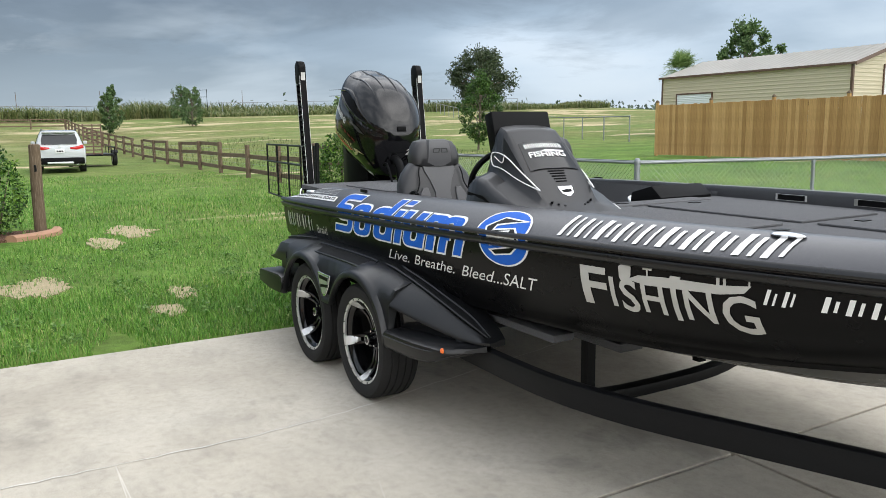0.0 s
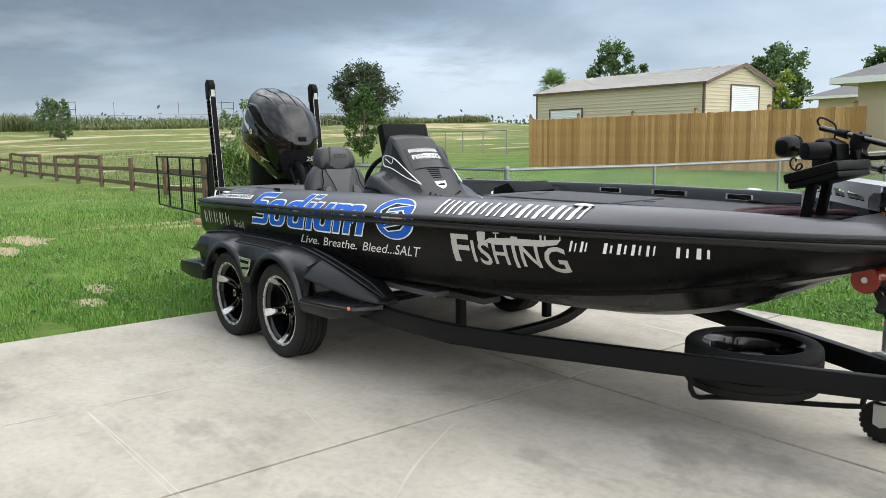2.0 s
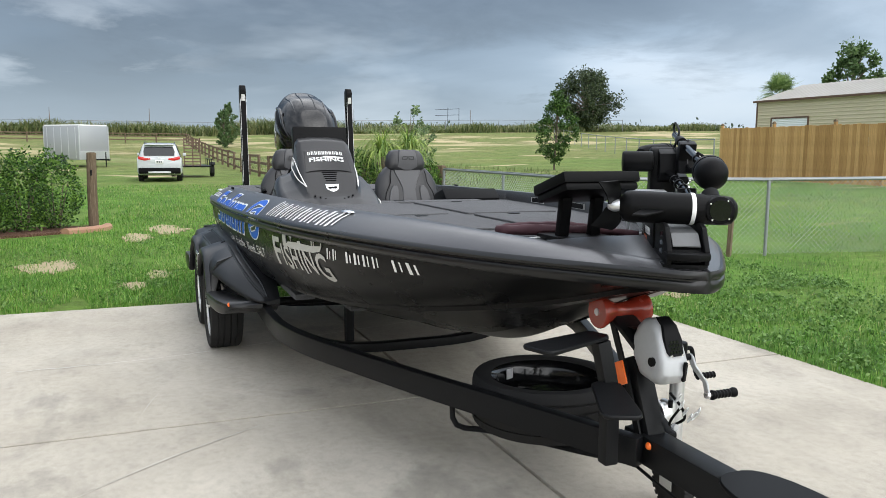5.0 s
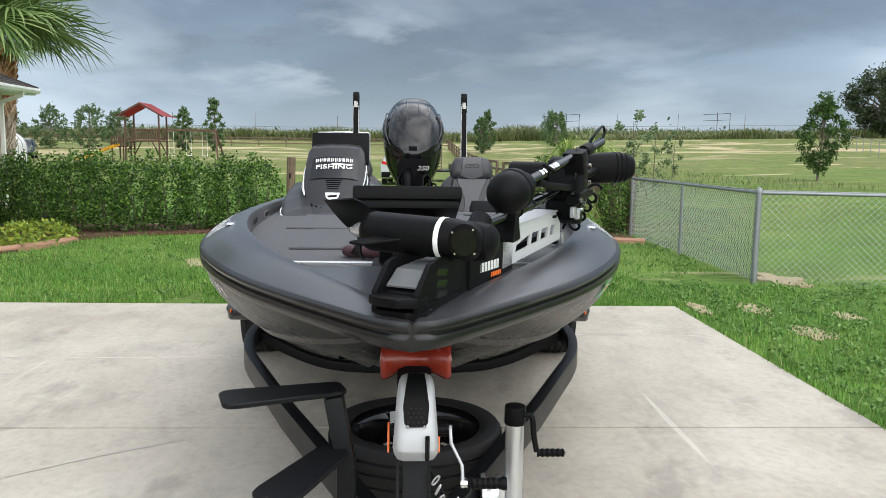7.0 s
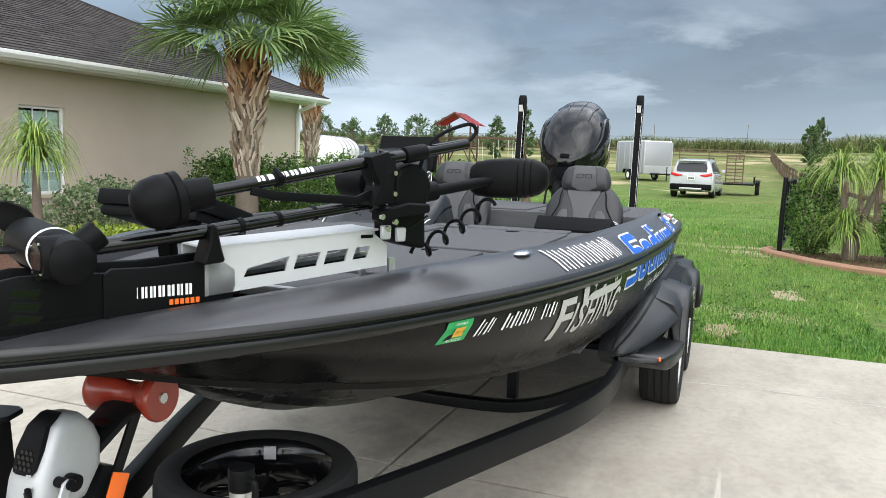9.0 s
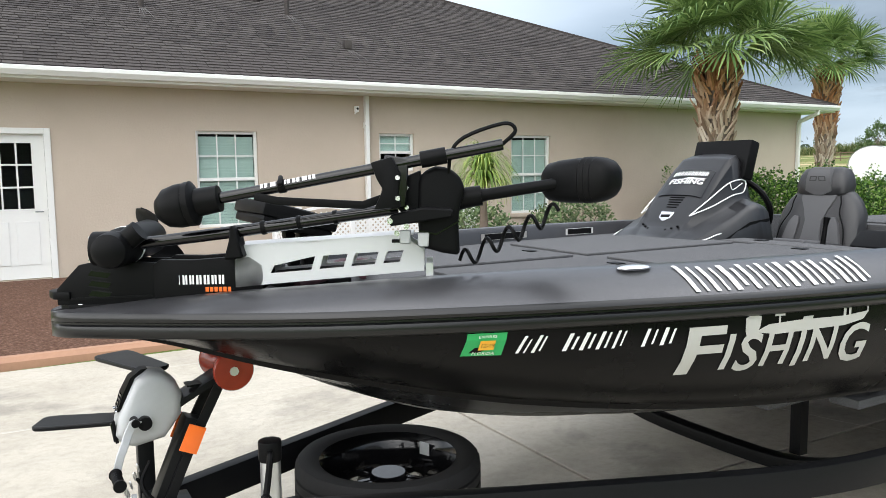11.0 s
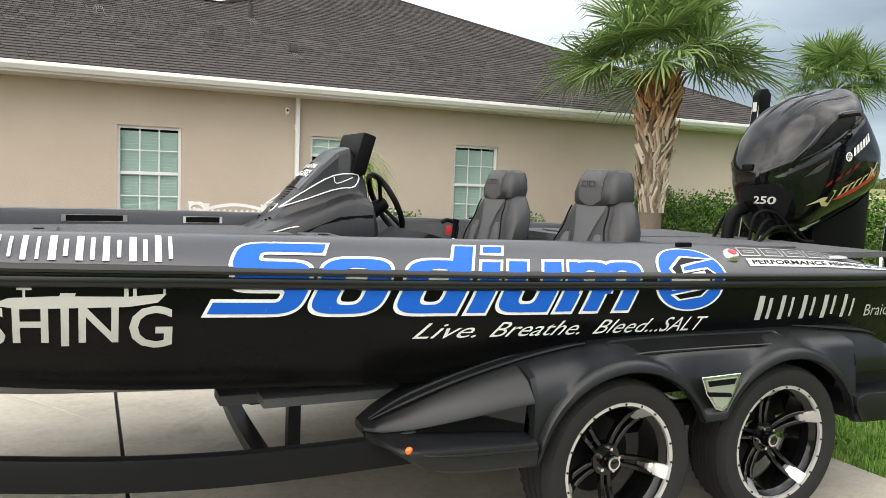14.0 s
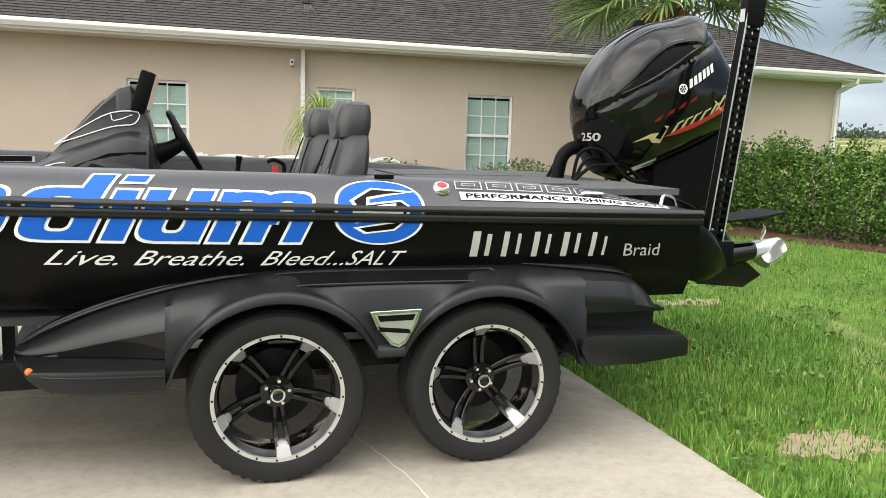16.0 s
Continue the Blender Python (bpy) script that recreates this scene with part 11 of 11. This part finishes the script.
        for X in (-1.43, 1.40):
            w = new("wheel")
            w.parent = c
            w.matrix_parent_inverse = BASES[c].inverted()
            w.matrix_basis = W @ Matrix.Translation((X, s * 0.80, 0.36))
            part("tyre", revolve([(0.24, -0.11), (0.33, -0.115), (0.36, -0.09), (0.36, 0.09), (0.33, 0.115), (0.24, 0.11)], 28, "y"), RUBBER, w)
            part("rim", revolve([(0.0, s * 0.09), (0.06, s * 0.10), (0.10, s * 0.07), (0.20, s * 0.085), (0.25, s * 0.10), (0.25, -s * 0.08)], 20, "y"), ALLOY, w)
    part("bumper", box(-2.42, -2.12, -0.86, 0.86, 0.34, 0.60, 0.05), SATIN, c, "black lower bumper", m=W)
    part("diffuser", box(-2.435, -2.40, -0.46, 0.46, 0.36, 0.44, 0.012), ALLOY, c, m=W)
    part("number_plate", box(-2.372, -2.35, -0.16, 0.16, 0.78, 0.93, 0.004), WHITE, c, "white plate with plain bars", m=W)
    for k in range(3):
        part("plate_bar", box(-2.377, -2.3725, -0.12 + 0.085 * k, -0.055 + 0.085 * k, 0.82, 0.88), SATIN, c, m=W)
    part("emblem", cyl((-2.37, 0, 1.03), (-2.33, 0, 1.03), 0.045, n=16), ALLOY, c, m=W)
    return c


suv(-31.7, -0.4, 180.0 - 4, CARWHITE, "silvery white sport utility car parked on the grass track")
suv(-61.0, -33.0, 20.0, CARDARK, "dark slate-blue sport utility car parked in the yard")


def road_wheel(owner, m, r=0.33, w=0.2):
    e = new("wheel")
    e.parent = owner
    e.matrix_parent_inverse = BASES[owner].inverted()
    e.matrix_basis = m
    part("tyre", revolve([(r * 0.62, -w / 2), (r * 0.92, -w / 2), (r, -w * 0.38), (r, w * 0.38), (r * 0.92, w / 2), (r * 0.62, w / 2)], 24, "y"), RUBBER, e)
    part("rim", revolve([(0.0, w * 0.2), (r * 0.3, w * 0.3), (r * 0.62, w * 0.4), (r * 0.62, -w * 0.4), (r * 0.3, -w * 0.3), (0.0, -w * 0.2)], 18, "y"), WHITE, e)


z = rise(-35.5, 1.0)
ut = thing("utility_trailer", "low open utility trailer with raised dark mesh ramp", "trailer", (-35.5, 1.3, z))
part("bed", box(-37.5, -34.2, 0.45, 2.05, 0.50, 0.58, 0.01), STEEL, ut)
for y in (0.45, 2.05):
    part("side_rail", tube([(-37.5, y, 0.9), (-34.2, y, 0.9)], 0.025, 6, 1, bow=False), STEEL, ut)
    for x in (-37.4, -36.4, -35.4, -34.3):
        part("stake", tube([(x, y, 0.55), (x, y, 0.9)], 0.02, 6, 1, bow=False), STEEL, ut)
    road_wheel(ut, Matrix.Translation((-35.8, y + (0.16 if y > 1 else -0.16), 0.33)))
    part("mudguard", extrude_profile([(-36.3, 0.62), (-36.15, 0.74), (-35.45, 0.74), (-35.3, 0.62), (-35.3, 0.60), (-36.3, 0.60)], y - (0.28 if y < 1 else -0.06), y + (0.28 if y > 1 else -0.06)), STEEL, ut)
rampf = new("ramp")
rampf.parent = ut
rampf.matrix_parent_inverse = BASES[ut].inverted()
for y in (0.75, 1.15, 1.50):
    part("ramp_bar", beam([(-34.15, y, 0.55), (-34.1, y, 1.95)], 0.04, 0.05, (0, 1, 0)), BROWN, rampf, smooth=False)
for i in range(9):
    part("ramp_rung", beam([(-34.13, 0.72, 0.62 + 0.16 * i), (-34.13, 1.53, 0.62 + 0.16 * i)], 0.03, 0.05), BROWN, rampf, smooth=False)

W = pose(-50.0, -5.0, rise(-50, -5), 0, 0, 40.0)
ct = thing("cargo_trailer", "white enclosed cargo trailer with bright corner trim", "trailer", (-50.0, -5.0, rise(-50, -5)), 40.0)
PANEL = grained("white_trailer_panel", (0.36, 0.37, 0.385), 0.32, metal=0.35, scale=10, amount=0.05, bump=0.0, spots=0.8)
part("body", box(-1.75, 1.75, -1.1, 1.1, 0.45, 2.62, 0.06, 2), PANEL, ct, m=W)
for x in (-1.4, -0.7, 0.0, 0.7, 1.4):
    for s in (-1, 1):
        part("panel_seam", box(x - 0.03, x + 0.03, s * 1.1 - 0.006, s * 1.1 + 0.006, 0.55, 2.5), ALLOY, ct, m=W, smooth=False)
for x in (-1.76, 1.70):
    for y in (-1.11, 1.05):
        part("corner_trim", box(x, x + 0.06, y, y + 0.06, 0.46, 2.6), ALLOY, ct, m=W, smooth=False)
for x in (-1.78, 1.74):
    part("rock_guard", box(x, x + 0.04, -1.06, 1.06, 0.46, 1.02), ALLOY, ct, m=W, smooth=False)
part("roof", box(-1.72, 1.72, -1.05, 1.05, 2.60, 2.68, 0.03), WHITE, ct, m=W)
for s in (-1, 1):
    road_wheel(ct, W @ Matrix.Translation((-0.1, s * 1.05, 0.34)))
    part("mudguard", extrude_profile([(-0.55, 0.46), (-0.45, 0.74), (0.25, 0.74), (0.35, 0.46), (0.30, 0.46), (0.21, 0.70), (-0.41, 0.70), (-0.50, 0.46)], s * 1.10 - 0.02, s * 1.30), STEEL, ct, m=W)
    part("tongue_bar", beam([(1.7, s * 0.6, 0.46), (2.95, 0.0, 0.46)], 0.06, 0.10), STEEL, ct, m=W, smooth=False)
part("jack", cyl((2.8, 0, 0.0), (2.8, 0, 0.95), 0.035), STEEL, ct, m=W)
part("hitch", box(2.85, 3.15, -0.06, 0.06, 0.40, 0.52, 0.02), STEEL, ct, m=W)

# arched white tank-like shelter beside the dark car
z = rise(-52.6, -31)
cp = thing("carport", "white arched-roof canvas shelter in the yard", "shelter", (-52.6, -31.0, z), 15.0)
W = pose(-52.6, -31.0, z, 0, 0, 15.0)
arcp = [(1.6 * math.cos(a), 1.2 + 1.3 * math.sin(a)) for a in np.linspace(0, math.pi, 17)]
ring = [(1.6, 0.0)] + arcp + [(-1.6, 0.0)]
part("cover", extrude_profile([(y, h) for y, h in ring], -3.0, 3.0, 0.06, axis="x"), TRIM, cp, "taut white cover", m=W)
for x in (-3.03, -1.5, 0.0, 1.5, 3.03):
    part("hoop", tube([(x, y * 1.01, h * 1.008) for y, h in ring], 0.025, 6, 1, bow=False), GALV, cp, m=W)

# ---------- play set ----------
px_, py_ = -59.0, -22.0
pz = rise(px_, py_)
ps = thing("play_set", "brown timber play tower with red gable roof", "play set", (px_, py_, pz))
W = pose(px_, py_, pz, 0, 0, 0)
DARKWOOD = grained("brown_stained_timber", (0.085, 0.042, 0.026), 0.75, scale=30, amount=0.35, bump=0.2)
REDROOF = grained("red_metal_roofing", (0.36, 0.028, 0.035), 0.45, scale=8, amount=0.08, bump=0.0)
YEL = grained("yellow_plastic", (0.70, 0.44, 0.03), 0.35, scale=8, amount=0.06, bump=0.0)
for y in (-1.35, 1.35):
    for x in (-1.0, 1.0):
        part("post", beam([(x, y, -0.1), (x, y, 3.85)], 0.12, 0.12, (0, 1, 0)), DARKWOOD, ps, m=W, smooth=False)
part("deck", box(-1.1, 1.1, -1.45, 1.45, 1.60, 1.70), DARKWOOD, ps, m=W, smooth=False)
for x in (-1.06, 1.06):
    for h in (1.85, 2.55):
        part("rail", beam([(x, -1.4, h), (x, 1.4, h)], 0.05, 0.10), DARKWOOD, ps, m=W, smooth=False)
    for i in range(15):
        part("baluster", beam([(x, -1.3 + 0.186 * i, 1.70), (x, -1.3 + 0.186 * i, 2.58)], 0.04, 0.075, (1, 0, 0)), DARKWOOD, ps, m=W, smooth=False)
for y in (-1.4, 1.4):
    part("rail", beam([(-1.0, y, 2.55), (1.0, y, 2.55)], 0.05, 0.10), DARKWOOD, ps, m=W, smooth=False)
    for x in (-1.0, 1.0):
        part("brace", beam([(x, y, 0.4), (x, y * 0.55, 1.6)], 0.08, 0.08, (1, 0, 0)), DARKWOOD, ps, m=W, smooth=False)
# gable end towards the garden, ridge away from it
for s in (-1, 1):
    b = bmesh.new()
    rows = []
    for i in range(29):
        x = -1.55 + 3.1 * i / 28
        u = 0.025 if i % 2 else 0.0
        rows.append((b.verts.new((x, s * 1.95, 3.62 + u)), b.verts.new((x, 0.0, 4.72 + u))))
    for a, c in zip(rows, rows[1:]):
        b.faces.new((a[0], c[0], c[1], a[1]))
    bmesh.ops.solidify(b, geom=b.faces[:], thickness=0.05)
    part("roof", b, REDROOF, ps, "red ribbed roof", m=W, smooth=False)
    part("rafter", beam([(1.45, s * 1.85, 3.60), (1.45, 0, 4.64)], 0.06, 0.12), DARKWOOD, ps, m=W, smooth=False)
# side landing, slide, climbing wall, swing beam
part("landing", box(-0.9, 0.9, -2.55, -1.46, 1.15, 1.25), DARKWOOD, ps, m=W, smooth=False)
for y in (-2.5, -1.6):
    for x in (-0.85, 0.85):
        part("landing_post", beam([(x, y, -0.1), (x, y, 2.0)], 0.10, 0.10, (0, 1, 0)), DARKWOOD, ps, m=W, smooth=False)
for i in range(6):
    part("baluster", beam([(0.88, -2.45 + 0.17 * i, 1.25), (0.88, -2.45 + 0.17 * i, 1.98)], 0.04, 0.07, (1, 0, 0)), DARKWOOD, ps, m=W, smooth=False)
path = [(0.9, -2.0, 1.22), (1.5, -2.5, 0.95), (2.3, -3.4, 0.45), (2.9, -4.1, 0.12), (3.3, -4.5, 0.10)]
sl = bmesh.new()
rows = []
pp = smooth_path(path, 6)
for i, p in enumerate(pp):
    d = (pp[min(i + 1, len(pp) - 1)] - pp[max(0, i - 1)]).normalized()
    n = d.cross(Vector((0, 0, 1))).normalized()
    rows.append([sl.verts.new(p + n * a + Vector((0, 0, h))) for a, h in ((-0.30, 0.20), (-0.26, 0.02), (0.26, 0.02), (0.30, 0.20))])
for a, c in zip(rows, rows[1:]):
    for i in range(3):
        sl.faces.new((a[i], a[i + 1], c[i + 1], c[i]))
bmesh.ops.solidify(sl, geom=sl.faces[:], thickness=0.03)
part("slide", sl, YEL, ps, "yellow plastic slide", m=W)
part("swing_beam", beam([(0.6, 1.4, 2.60), (0.6, 6.0, 2.55)], 0.10, 0.16), DARKWOOD, ps, m=W, smooth=False)
for x in (-0.7, 1.9):
    part("swing_leg", beam([(0.6, 5.8, 2.60), (x, 6.3, -0.1)], 0.10, 0.12, (0, 1, 0)), DARKWOOD, ps, m=W, smooth=False)
for y in (2.2, 3.6, 4.9):
    sw = part("swing_seat", box(0.48, 0.72, y - 0.22, y + 0.22, 0.48, 0.52, 0.01), WHITE, ps, m=W)
    for s in (-0.2, 0.2):
        part("swing_rope", cyl((0.6, y + s, 0.5), (0.6, y + s, 2.55), 0.012, n=5), WHITE, ps, m=W)
